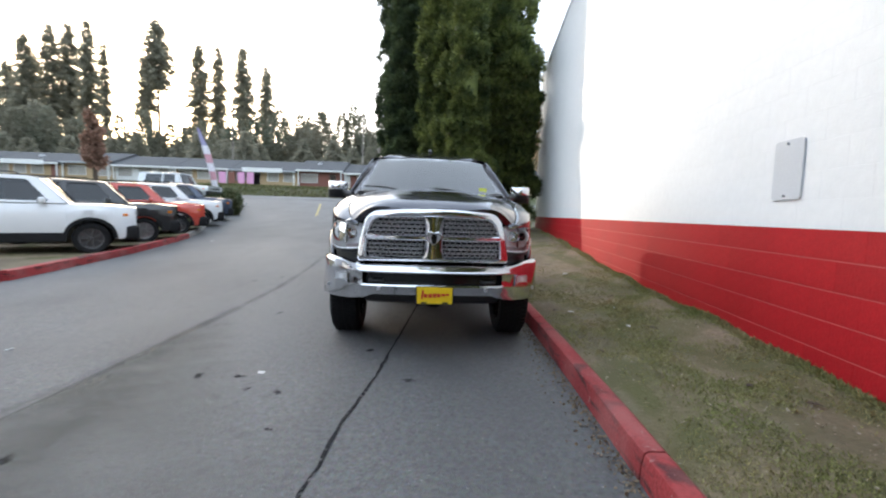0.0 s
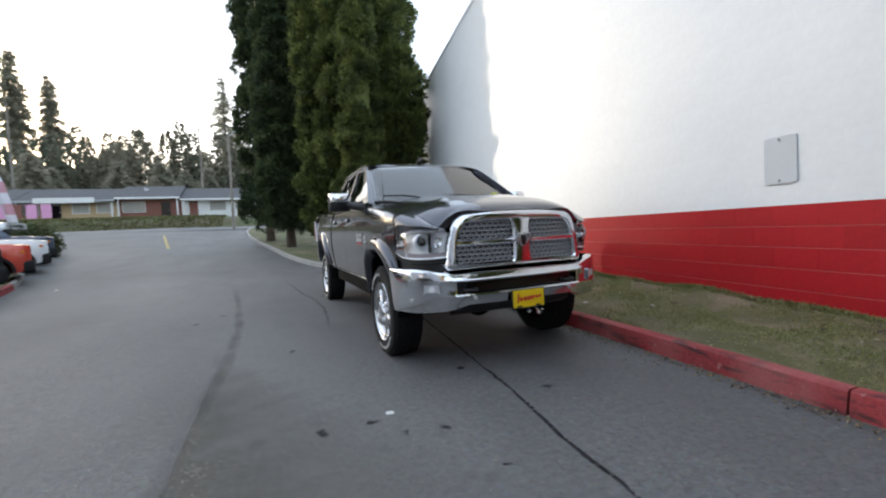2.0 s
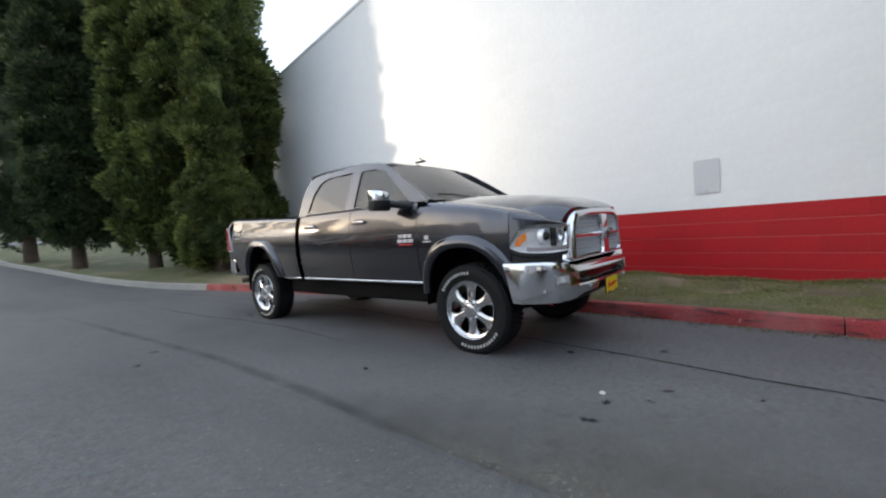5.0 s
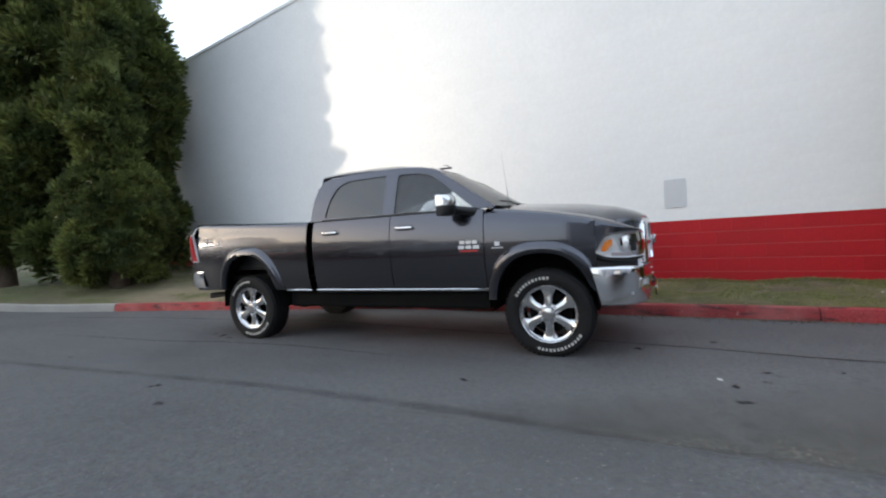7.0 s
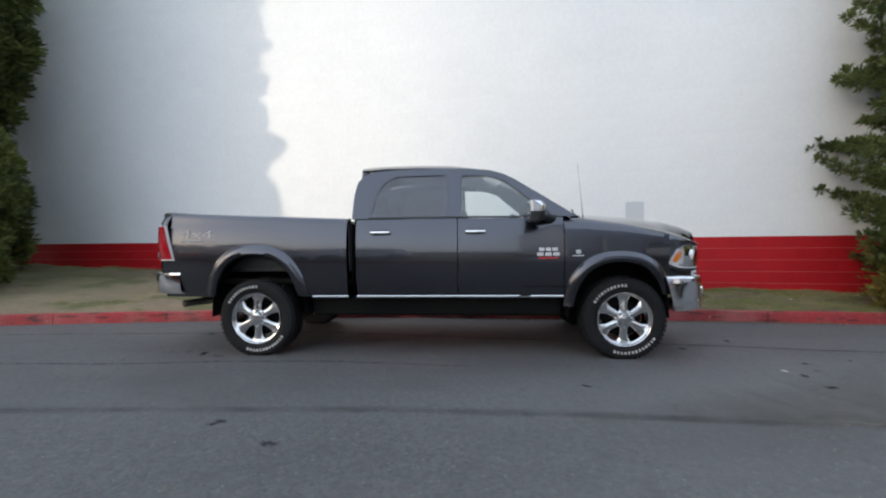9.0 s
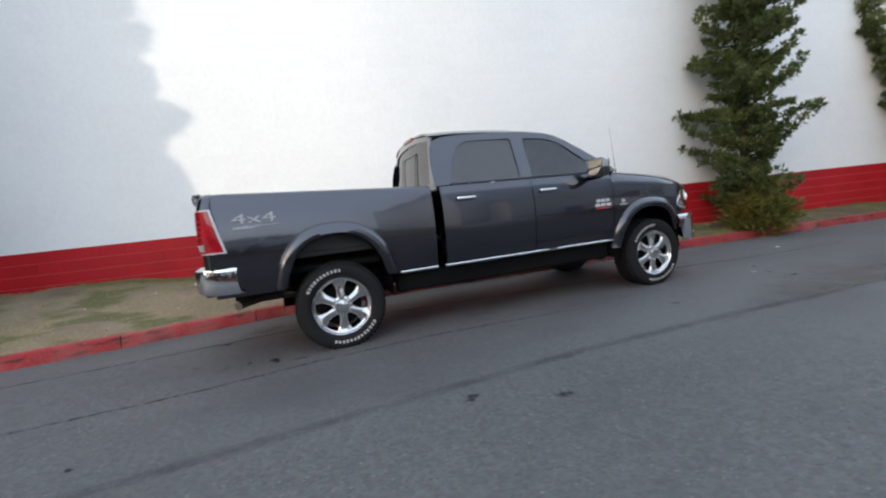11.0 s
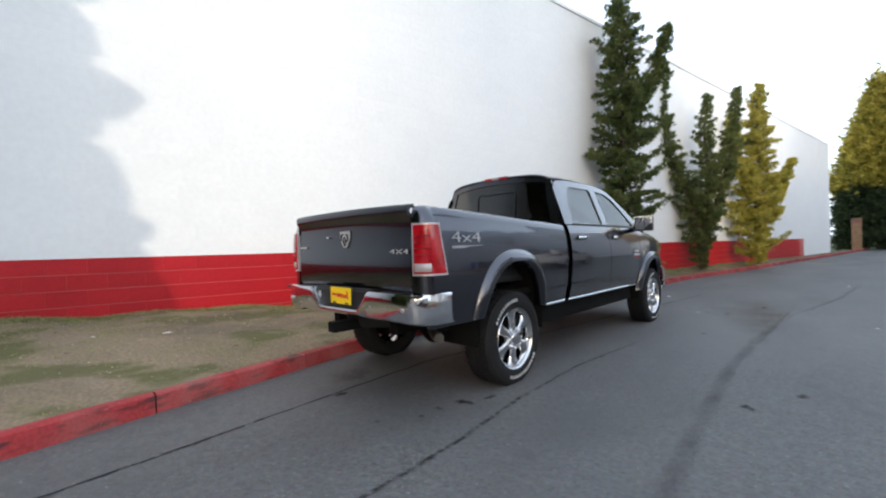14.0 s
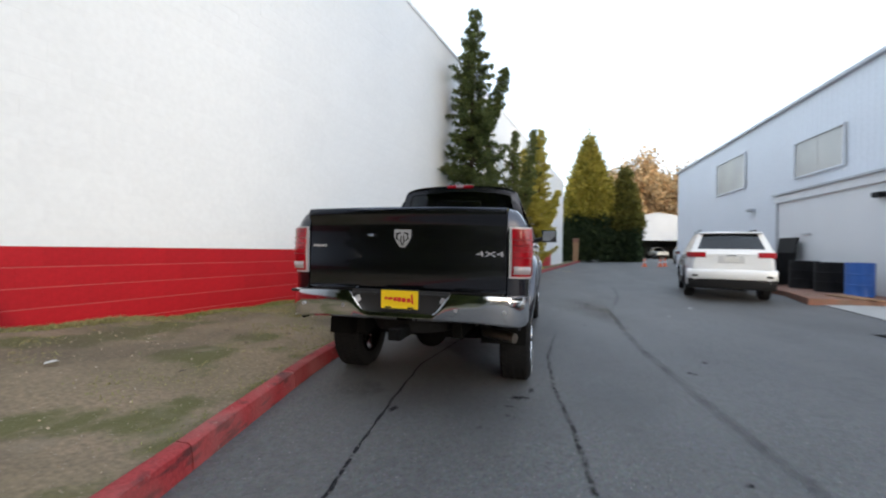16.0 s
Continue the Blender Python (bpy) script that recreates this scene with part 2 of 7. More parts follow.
M["litter"] = material("paper_scrap", (0.6, 0.6, 0.58), 0.8)
M["line"] = material("worn_yellow_paint", (0.42, 0.33, 0.1), 0.7, vary=0.4, scale=6)
M["soil"] = material("lawn_soil", (0.245, 0.18, 0.122), 0.95, vary=0.34, scale=0.9, fine=30, bump=1.0, bump_scale=40, tint=(0.165, 0.128, 0.082), extra=moss_extra)
M["grass_far"] = material("rough_grass", (0.055, 0.072, 0.025), 0.95, vary=0.35, scale=0.3, fine=5, bump=0.8, bump_scale=8, tint=(0.085, 0.068, 0.035))
M["grass"] = material("grass_blades", (0.165, 0.19, 0.05), 0.8, vary=0.25, scale=1.5, tint=(0.3, 0.25, 0.12), island=0.4)
M["red_kerb"] = material("red_kerb_paint", (0.31, 0.03, 0.034), 0.65, spec=0.25, vary=0.25, scale=2.5, fine=40, bump=0.5, bump_scale=60, tint=(0.24, 0.04, 0.04), rand=0.12, extra=scuff_extra)
M["kerb"] = material("grey_concrete", (0.3, 0.29, 0.27), 0.85, vary=0.2, scale=2, bump=0.5)
M["white_wall"] = material("white_wall_paint", (0.8, 0.8, 0.8), 0.45, vary=0.03, scale=0.7, fine=14, bump=0.15, bump_scale=60, rand=0.01, island=0.01)
M["red_wall"] = material("red_wall_paint", (0.44, 0.012, 0.018), 0.5, vary=0.12, scale=1.2, fine=25, bump=0.25, bump_scale=70, spec=0.25, rand=0.06, island=0.06)
M["mortar_red"] = material("red_painted_joint", (0.56, 0.14, 0.13), 0.6, vary=0.2, scale=6)
M["metal_cap"] = material("grey_metal_cap", (0.5, 0.5, 0.52), 0.45, 0.6)
M["panel"] = material("grey_panel", (0.58, 0.59, 0.61), 0.5, vary=0.05)
M["paint"] = material("granite_metallic_paint", (0.06, 0.062, 0.076), 0.25, 1.0, vary=0.06, scale=2, fine=900, coat=1.0)
M["chrome"] = material("chrome", (0.74, 0.74, 0.76), 0.09, 1.0, vary=0.02)
M["badge_silver"] = material("silver_badge", (0.62, 0.62, 0.64), 0.38, 0.55, vary=0.05)
M["lamp_silver"] = material("lamp_reflector", (0.85, 0.86, 0.88), 0.3, 0.2, vary=0.1, scale=25)
M["wheel_chrome"] = material("bright_wheel_chrome", (0.58, 0.58, 0.59), 0.12, 1.0, vary=0.03)
M["mesh_silver"] = material("grille_mesh_silver", (0.66, 0.66, 0.67), 0.3, 0.6, vary=0.1)
M["black"] = material("black_plastic", (0.014, 0.014, 0.015), 0.5, vary=0.2, bump=0.2)
M["satin"] = material("gloss_black", (0.01, 0.01, 0.011), 0.12, vary=0.1)
M["rubber"] = material("tyre_rubber", (0.011, 0.011, 0.012), 0.75, spec=0.2, vary=0.2, fine=40, bump=0.3)
M["white_mark"] = material("white_lettering", (0.42, 0.42, 0.41), 0.6)
M["under"] = material("underbody_steel", (0.006, 0.006, 0.006), 0.85, 0.0, spec=0.1, vary=0.3, bump=0.3)
M["rust"] = material("exhaust_steel", (0.2, 0.17, 0.14), 0.35, 0.9, vary=0.3)
M["seat"] = material("dark_seat_cloth", (0.05, 0.047, 0.043), 0.85, vary=0.2, bump=0.3)
M["dash"] = material("dash_plastic", (0.03, 0.029, 0.028), 0.6, vary=0.1)
M["glass"] = glass("clear_car_glass", (0.93, 0.95, 0.945), 0.0, 1.75)
M["screen_glass"] = glass("windscreen_glass", (0.95, 0.97, 0.97), 0.0, 2.0)
M["privacy"] = glass("privacy_glass", (0.36, 0.37, 0.4), 0.0, 1.95)
M["lens"] = glass("lamp_lens", (0.97, 0.97, 0.97), 0.0, 1.3)
M["lamp_bar"] = material("dark_lamp_bar", (0.24, 0.005, 0.01), 0.3)
M["red_lens"] = material("red_lamp_lens", (0.4, 0.006, 0.014), 0.12, vary=0.35, scale=9, coat=0.8)
M["clear_lens"] = material("clear_reverse_lens", (0.38, 0.33, 0.34), 0.15, vary=0.1, scale=30, coat=1.0)
M["amber"] = material("amber_lens", (0.75, 0.2, 0.01), 0.15, coat=1.0)
M["yellow"] = material("yellow_plate", (0.8, 0.55, 0.01), 0.45, vary=0.05)
M["plate_red"] = material("red_plate_print", (0.55, 0.02, 0.02), 0.5)
M["mirror"] = material("mirror_glass", (0.6, 0.61, 0.63), 0.02, 1.0, vary=0.0)
M["bark"] = material("bark", (0.085, 0.06, 0.042), 0.95, vary=0.35, scale=2, fine=20, bump=1.0, bump_scale=25)
M["pine_bark"] = material("grey_bark", (0.12, 0.1, 0.085), 0.95, vary=0.3, bump=0.8, bump_scale=12)
M["cyp"] = leaf_material("sequoia_foliage", (0.038, 0.056, 0.02), (0.15, 0.175, 0.05), 0.32, 0.4, 1.6)
M["cyp_dark"] = leaf_material("dark_cypress_foliage", (0.026, 0.042, 0.022), (0.075, 0.1, 0.042), 0.25, 0.4, 1.6)
M["juniper"] = leaf_material("juniper_foliage", (0.085, 0.115, 0.042), (0.17, 0.19, 0.062), 0.42, 0.45, 2.0)
M["juniper_lit"] = leaf_material("sunlit_juniper_foliage", (0.36, 0.33, 0.06), (0.46, 0.4, 0.09), 0.45)
M["gold_cyp"] = leaf_material("golden_cypress_foliage", (0.32, 0.28, 0.05), (0.42, 0.34, 0.07), 0.4)
# far conifers greyed and lightened: distance haze put into the leaf colour
M["hazed_pine"] = leaf_material("hazed_conifer_foliage", (0.28, 0.28, 0.22), (0.33, 0.3, 0.23), 0.68, 0.2)
M["red_leaf"] = leaf_material("russet_leaves", (0.27, 0.16, 0.12), (0.32, 0.19, 0.14), 0.4)
M["tan_leaf"] = leaf_material("bare_tan_twigs", (0.6, 0.44, 0.25), (0.68, 0.51, 0.31), 0.5)
# woodland edge paled too, its haze carried by the colour
M["woods"] = leaf_material("hazed_woodland", (0.16, 0.175, 0.13), (0.26, 0.24, 0.18), 0.5, 0.15, 0.06)
M["ivy"] = leaf_material("ivy_and_rough_grass", (0.09, 0.1, 0.04), (0.14, 0.13, 0.055), 0.25)
M["shrub"] = leaf_material("shrub_leaves", (0.04, 0.06, 0.02), (0.07, 0.07, 0.03), 0.2)


# ---- building blocks ----
def part(name, bm, mat, parent=None, label="", smooth=None):
    """Links a bmesh as one mesh object under a thing or a part. smooth: degrees below which edges shade round."""
    me = bpy.data.meshes.new(name)
    bm.normal_update()
    bm.to_mesh(me)
    bm.free()
    me.materials.append(M[mat] if isinstance(mat, str) else mat)
    if smooth:
        me.polygons.foreach_set("use_smooth", [True] * len(me.polygons))
        me.set_sharp_from_angle(angle=radians(smooth))
    ob = new(name, me)
    ob.parent = parent
    if label:
        ob["label"] = label
    return ob


def thing(name, at, label, category, group="", turn=0.0, kind=""):
    """An Empty at a thing's base, to parent its parts."""
    ob = new(name)
    ob.matrix_world = pose(*at, 0, 0, turn)
    ob.empty_display_size = 0.1
    return tagged(ob, label, category, group, kind)


def box(size, at=(0, 0, 0), bevel=0.0, turn=(0, 0, 0), bm=None, segments=2):
    """A block, with its edges taken off."""
    bm = bm or bmesh.new()
    made = bmesh.ops.create_cube(bm, size=1.0, matrix=pose(*at, *turn) @ Matrix.Diagonal((*size, 1)))
    if bevel:
        edges = list({e for v in made["verts"] for e in v.link_edges})
        bmesh.ops.bevel(bm, geom=edges, offset=bevel, segments=segments, affect="EDGES", profile=0.5)
    return bm


def loft(sections, bm=None, closed=False, caps=False, skip=None):
    """A skin over sections of equally many points. closed: the sections are rings. skip(i, j): leaves a face out."""
    bm = bm or bmesh.new()
    rows = [[bm.verts.new(p) for p in s] for s in sections]
    k = len(rows[0])
    for i in range(len(rows) - 1):
        for j in range(k if closed else k - 1):
            if skip and skip(i, j):
                continue
            q = (rows[i][j], rows[i][(j + 1) % k], rows[i + 1][(j + 1) % k], rows[i + 1][j])
            if len({tuple(round(c, 6) for c in v.co) for v in q}) > 2:
                bm.faces.new(q)
    if caps:
        bm.faces.new(list(reversed(rows[0])))
        bm.faces.new(rows[-1])
    return bm


def thicken(bm, depth):
    """Gives a skin a thickness behind its faces."""
    bmesh.ops.remove_doubles(bm, verts=bm.verts, dist=1e-5)
    bmesh.ops.recalc_face_normals(bm, faces=bm.faces)
    bmesh.ops.solidify(bm, geom=list(bm.faces), thickness=depth)
    return bm


def lathe(profile, n=32, axis="x", at=(0, 0, 0), bm=None):
    """Turns (radius, along) pairs round an axis."""
    secs = []
    for r, a in profile:
        ring = []
        for i in range(n):
            c, s = math.cos(2 * math.pi * i / n) * r, math.sin(2 * math.pi * i / n) * r
            p = {"x": (a, c, s), "y": (c, a, s), "z": (c, s, a)}[axis]
            ring.append(tuple(p[k] + at[k] for k in range(3)))
        secs.append(ring)
    bm = loft(secs, bm, closed=True)
    return bm


def tube(points, radius, n=8, bm=None):
    """A bar along points; radius may be one number or one for each point."""
    pts = [Vector(p) for p in points]
    radii = radius if isinstance(radius, (list, tuple)) else [radius] * len(pts)
    secs = []
    for i, p in enumerate(pts):
        d = (pts[min(i + 1, len(pts) - 1)] - pts[max(i - 1, 0)]).normalized()
        a = d.cross(Vector((0, 0, 1)) if abs(d.z) < 0.9 else Vector((1, 0, 0))).normalized()
        b = d.cross(a)
        secs.append([p + (a * math.cos(2 * math.pi * k / n) + b * math.sin(2 * math.pi * k / n)) * radii[i] for k in range(n)])
    return loft(secs, bm, closed=True, caps=True)


def sheet(outer, holes=(), place=lambda a, b: (a, 0, b), depth=0.0, bm=None):
    """A flat outline with holes, laid into space by place(a, b), given a thickness."""
    bm = bm or bmesh.new()
    edges = []
    for ring in (outer, *holes):
        vs = [bm.verts.new((a, b, 0)) for a, b in ring]
        edges += [bm.edges.new((vs[i], vs[(i + 1) % len(vs)])) for i in range(len(vs))]
    made = bmesh.ops.triangle_fill(bm, use_beauty=True, use_dissolve=False, edges=edges)
    faces = [f for f in made["geom"] if isinstance(f, bmesh.types.BMFace)]
    for v in {v for f in faces for v in f.verts}:
        v.co = place(v.co.x, v.co.y)
    if depth:
        bmesh.ops.recalc_face_normals(bm, faces=faces)
        bmesh.ops.solidify(bm, geom=faces, thickness=depth)
    return bm


def rounded(points, r, n=4):
    """A polygon with its corners rounded."""
    out = []
    k = len(points)
    for i in range(k):
        p, a, b = Vector(points[i]), Vector(points[i - 1]), Vector(points[(i + 1) % k])
        da, db = (a - p), (b - p)
        rr = min(r, da.length * 0.45, db.length * 0.45)
        s, e = p + da.normalized() * rr, p + db.normalized() * rr
        for j in range(n + 1):
            t = j / n
            q = s * (1 - t) ** 2 + p * 2 * t * (1 - t) + e * t * t
            out.append((q.x, q.y))
    return out


def mesh_from(name, verts, faces, mat, parent=None, label="", smooth=False):
    me = bpy.data.meshes.new(name)
    me.from_pydata(verts.tolist() if hasattr(verts, "tolist") else verts, [], faces.tolist() if hasattr(faces, "tolist") else faces)
    me.materials.append(M[mat] if isinstance(mat, str) else mat)
    if smooth:
        me.polygons.foreach_set("use_smooth", [True] * len(me.polygons))
    ob = new(name, me)
    ob.parent = parent
    if label:
        ob["label"] = label
    return ob


def sprays(points, ways, length, width, blades, rng, spread=0.8):
    """Foliage: at each point some kite-shaped sprays that fan out along its way. Returns vertices and faces."""
    n = len(points)
    p = np.repeat(np.asarray(points, float), blades, 0)
    w = np.repeat(np.asarray(ways, float), blades, 0) + rng.normal(0, spread, (n * blades, 3))
    w /= np.linalg.norm(w, axis=1, keepdims=True) + 1e-9
    s = np.cross(w, rng.normal(0, 1, w.shape))
    s /= np.linalg.norm(s, axis=1, keepdims=True) + 1e-9
    size = np.repeat(np.broadcast_to(np.asarray(length, float), (n,)), blades) * rng.uniform(0.6, 1.3, n * blades)
    wide = (size * width)[:, None]
    mid, tip = p + w * (size * 0.5)[:, None], p + w * size[:, None]
    v = np.stack([p, mid + s * wide, tip, mid - s * wide], 1).reshape(-1, 3)
    f = np.arange(len(v)).reshape(-1, 4)
    return v, f


def word(text, size, depth, mat, parent, m, name="lettering", label=""):
    """Raised letters from the built-in font, as a mesh."""
    cu = bpy.data.curves.new(name, "FONT")
    cu.body, cu.size, cu.extrude, cu.align_x, cu.align_y = text, size, depth, "CENTER", "CENTER"
    tmp = bpy.data.objects.new(name, cu)
    me = bpy.data.meshes.new_from_object(tmp)
    bpy.data.objects.remove(tmp)
    bpy.data.curves.remove(cu)
    me.materials.clear()
    me.materials.append(M[mat])
    ob = new(name, me)
    ob.parent = parent
    ob.matrix_local = m
    if label:
        ob["label"] = label
    return ob


# ---- ground, road, lawn, kerbs ----
def build_ground():
    """One sheet to the horizon, a little below the asphalt and the lawns that lie on it."""
    xs = [-2500, -800, -300, -150, -90, -60, -45, -30, -22, -16, -12, -9, -6, -3, 0, 3, 6, 10, 16, 25, 40, 70, 150, 400, 900, 2500]
    ys = [-2500, -900, -400, -200, -100, -60, -40, -25, -10, 0, 10, 15, 20, 24, 28, 34, 41, 44, 47, 48, 49.5, 51, 54, 58, 61, 64, 75, 90, 120, 180, 260, 400, 900, 2500]
    secs = []
    for y in ys:
        drop = 0.0 if y > 47 else -0.12
        secs.append([(x, y, ground_z(x, y) + drop + (0 if y < 50 else 0.12 * math.sin(x * 0.21) + 0.1 * math.sin(x * 0.09 + y))) for x in xs])
    ob = part("ground", loft(secs), "grass_far", smooth=60)
    tagged(ob, "rough green and brown grass bank and verge", "ground", kind="structure")


def build_road():
    """The lane's asphalt, in stretches of different width that meet edge to edge."""
    bm = bmesh.new()
    stretches = ((-62, -24, lambda y: -19), (-24, -6, lambda y: -11.15), (-6, 5, lambda y: -9.4), (5, 33.5, lambda y: lkerb_x(y) - 0.03), (33.5, 47, lambda y: -70))
    for y0, y1, left in stretches:
        n = max(3, int((y1 - y0) / (0.8 if -6 <= y0 < 40 else 4)))
        secs = []
        for i in range(n + 1):
            y = y0 + (y1 - y0) * i / n
            r = kerb_x(y) + 0.05 if y < 41 else 60
            lft = left(y)
            secs.append([(lft + (r - lft) * k / 24, y, ground_z(lft + (r - lft) * k / 24, y)) for k in range(25)])
        loft(secs, bm)
    ob = part("road", bm, "asphalt", smooth=60)
    tagged(ob, "grey weathered asphalt lane with seams and oil spots", "road", kind="structure")
    return ob


def faded(ob, pattern, soft=True, ends=0.0):
    """Stores on each point how strong a mark is there, section by section."""
    at = ob.data.attributes.new("fade", "FLOAT", "POINT")
    n = len(ob.data.vertices)
    k = n // len(pattern)
    value = np.tile(pattern if soft else [1.0] * len(pattern), k)
    if ends:
        value = value * np.repeat(np.clip(np.minimum(np.arange(k), k - 1 - np.arange(k)) / (k * ends), 0, 1), len(pattern))
    at.data.foreach_set("value", value)
    return ob


def ribbon(name, pts, width, mat, label, rise=0.004, seed=1):
    """A thin uneven strip on the asphalt: a seam, a wheel track or a painted line."""
    rng = np.random.default_rng(seed)
    dense = []
    for (x0, y0), (x1, y1) in zip(pts, pts[1:]):
        k = max(2, int(math.hypot(x1 - x0, y1 - y0) / 0.09))
        dense += [(x0 + (x1 - x0) * i / k, y0 + (y1 - y0) * i / k) for i in range(k)]
    dense.append(pts[-1])
    secs = []
    for i, (x, y) in enumerate(dense):
        a, b = dense[max(i - 1, 0)], dense[min(i + 1, len(dense) - 1)]
        d = Vector((b[0] - a[0], b[1] - a[1], 0)).normalized()
        wide = width > 0.05
        w = width * (rng.uniform(0.9, 1.1) if wide else rng.uniform(0.45, 1.2)) / 2
        o = rng.normal(0, width * (0.02 if wide else 0.18))
        s = Vector((-d.y, d.x, 0))
        p = Vector((x, y, 0)) + s * o
        l, r = p + s * w, p - s * w
        secs.append([(*(l + (r - l) * q).xy, ground_z(l.x, l.y) + rise) for q in (0, 0.3, 0.5, 0.7, 1)])
    return tagged(faded(part(name, loft(secs), mat), (0, 0.35, 0.8, 0.35, 0) if width > 1 else (0, 0.8, 1, 0.8, 0), width > 0.05, (0.4 if width > 1 else 0.2) if width > 0.05 else 0.0), label, "road marking", kind="structure")


def blot(at, r, seed, mat="stain", name="oil_spot", label="dark oil spot soaked into the asphalt", stretch=1.6, rise=0.003):
    rng = np.random.default_rng(seed)
    k = 18
    ph = rng.uniform(0, 6.28)
    ring = []
    for i in range(k):
        a = 2 * math.pi * i / k
        rr = r * (0.75 + 0.25 * math.sin(2 * a + ph) + rng.uniform(-0.2, 0.25))
        ring.append((at[0] + rr * math.cos(a), at[1] + rr * math.sin(a) * stretch))
    rings = [[(at[0] + (a - at[0]) * q, at[1] + (b - at[1]) * q, ground_z(at[0], at[1]) + rise) for a, b in ring + ring[:1]] for q in (0.02, 0.5, 0.85, 1.15)]
    ob = part(name, loft([list(c) for c in zip(*rings)]), mat)
    return tagged(faded(ob, (1, 1, 0.55, 0)), label, "stain", "stains on the asphalt", kind="structure")


def build_marks():
    ribbon("road_seam", [(-0.78, 0.4), (-0.68, 1.4), (-0.62, 1.9), (-0.56, 2.5), (-0.46, 3.05), (-0.33, 4.05), (-0.1, 6.0), (0.2, 8.38), (0.15, 9.07), (0.05, 10.1), (-0.07, 10.95), (-0.2, 12.0), (-0.6, 14.0)], 0.026, "seam", "narrow black tar seam in the asphalt", seed=3)
    ribbon("road_seam", [(-1.32, 5.76), (-1.24, 6.5), (-1.15, 7.6), (-1.2, 8.8), (-1.32, 9.7), (-1.38, 10.6), (-1.55, 12.5)], 0.055, "crack", "dark crumbling crack in the asphalt", seed=4)
    # broad tan strip with pale and dark specks, fading at its edges
    ribbon("worn_strip", [(-4.5, 7.3), (-3.9, 6.2), (-3.3, 5.0), (-2.6, 3.75), (-2.1, 2.5), (-1.9, 1.4), (-1.8, 0.6)], 1.9, "grit", "broad soft-edged tan strip with specks on the asphalt", seed=12, rise=0.0012)
    ribbon("wheel_track", [(-2.62, 1.6), (-2.5, 3.2), (-2.36, 5.2), (-2.33, 6.8), (-2.42, 8.6), (-2.55, 10.5), (-2.8, 13.0)], 0.15, "patch", "faint dark tyre track on the asphalt", seed=5, rise=0.003)
    ribbon("wheel_track", [(-2.55, 3.0), (-3.15, -0.2), (-3.55, -3.9)], 0.13, "patch", "faint dark tyre track on the asphalt", seed=6, rise=0.002)
    ribbon("parking_line", [(-6.6, 27.0), (-8.5, 36.5)], 0.13, "line", "worn yellow parking line", seed=7)
    ribbon("parking_line", [(-1.2, -17.2), (-2.95, -14.1)], 0.13, "line", "worn yellow parking line", seed=8)
    spots = [(-1.42, 3.22, 0.05), (-1.29, 3.02, 0.035), (-1.07, 2.95, 0.04), (-1.73, 3.23, 0.05), (-0.16, 3.16, 0.05), (-0.9, 9.16, 0.085), (-0.87, 9.6, 0.05), (-1.0, 8.93, 0.045), (0.04, 9.69, 0.055), (-0.66, 9.86, 0.03), (-0.84, 9.38, 0.04), (-1.77, 5.2, 0.04), (-0.54, 3.84, 0.04), (-2.62, 7.91, 0.06), (-2.9, 7.4, 0.05), (-0.95, 2.45, 0.025), (-2.2, 10.2, 0.03), (-2.1, 2.1, 0.07)]
    for i, (x, y, r) in enumerate(spots):
        blot((x, y), r, 20 + i, stretch=1.0 + 0.7 * ((i * 7) % 5) / 5)
    # a broader, fainter dark patch by the pickup's tail
    for i, (x, y, r) in enumerate([(0.45, 9.29, 0.2)]):
        blot((x, y), r, 60 + i, "patch", "damp_patch", "faint dark patch on the asphalt", rise=0.002)
    for i, (x, y) in enumerate([(-1.42, 3.22 - 0.02), (-6.77, 13.68), (0.4, 12.3), (-3.4, -3.0), (-0.4, 1.1), (-4.4, 2.2), (-3.6, 3.6)]):
        tagged(part("paper_scrap", box((0.05 + 0.03 * (i % 3), 0.035, 0.006), (x + 0.12, y + 0.1, ground_z(x, y) + 0.004), 0.002, (8, 5, 40 * i)), "litter"), "small pale scrap of litter on the asphalt", "litter", "litter scraps")


def kerb_run(name, xf, y0, y1, joints, mat, label, side=1, wide=0.15, high=0.15):
    """A cast kerb in lengths that meet at joints; side: +1 when the lawn lies at greater x."""
    stations = [y0, *[j for j in joints if y0 < j < y1], y1]
    for a, b in zip(stations, stations[1:]):
        k = max(2, int((b - a) / 0.4))
        secs = []
        for i in range(k + 1):
            y = a + 0.006 + (b - a - 0.012) * i / k
            x, z = xf(y), ground_z(xf(y), y)
            prof = [(0, -0.1), (0.012, 0.09), (0.024, high - 0.012), (0.042, high), (wide - 0.025, high), (wide, high - 0.02), (wide, -0.1)]
            secs.append([(x + side * px, y, z + pz + 0.003 * math.sin(y * 5 + px * 9)) for px, pz in prof])
        bm = loft(secs, closed=True, caps=True)
        bmesh.ops.recalc_face_normals(bm, faces=bm.faces)
        tagged(part(name, bm, mat, smooth=35), label, "kerb", "kerb lengths", kind="structure")


def lawn_z(y, t):
    """Height of the lawn between kerb (t = 0) and wall (t = 1)."""
    u = (y - 3.08) / 0.9871
    edge = ground_z(kerb_x(y), y) + 0.11
    return edge + (max(wall_base(u), edge - 0.05) - edge) * t + 0.018 * math.sin(y * 2.3 + t * 5) + 0.014 * math.sin(y * 5.1 - t * 7)


def lawn_far_x(y):
    return W0.x + (y - W0.y) * WD.x / WD.y if y < 20 else 30


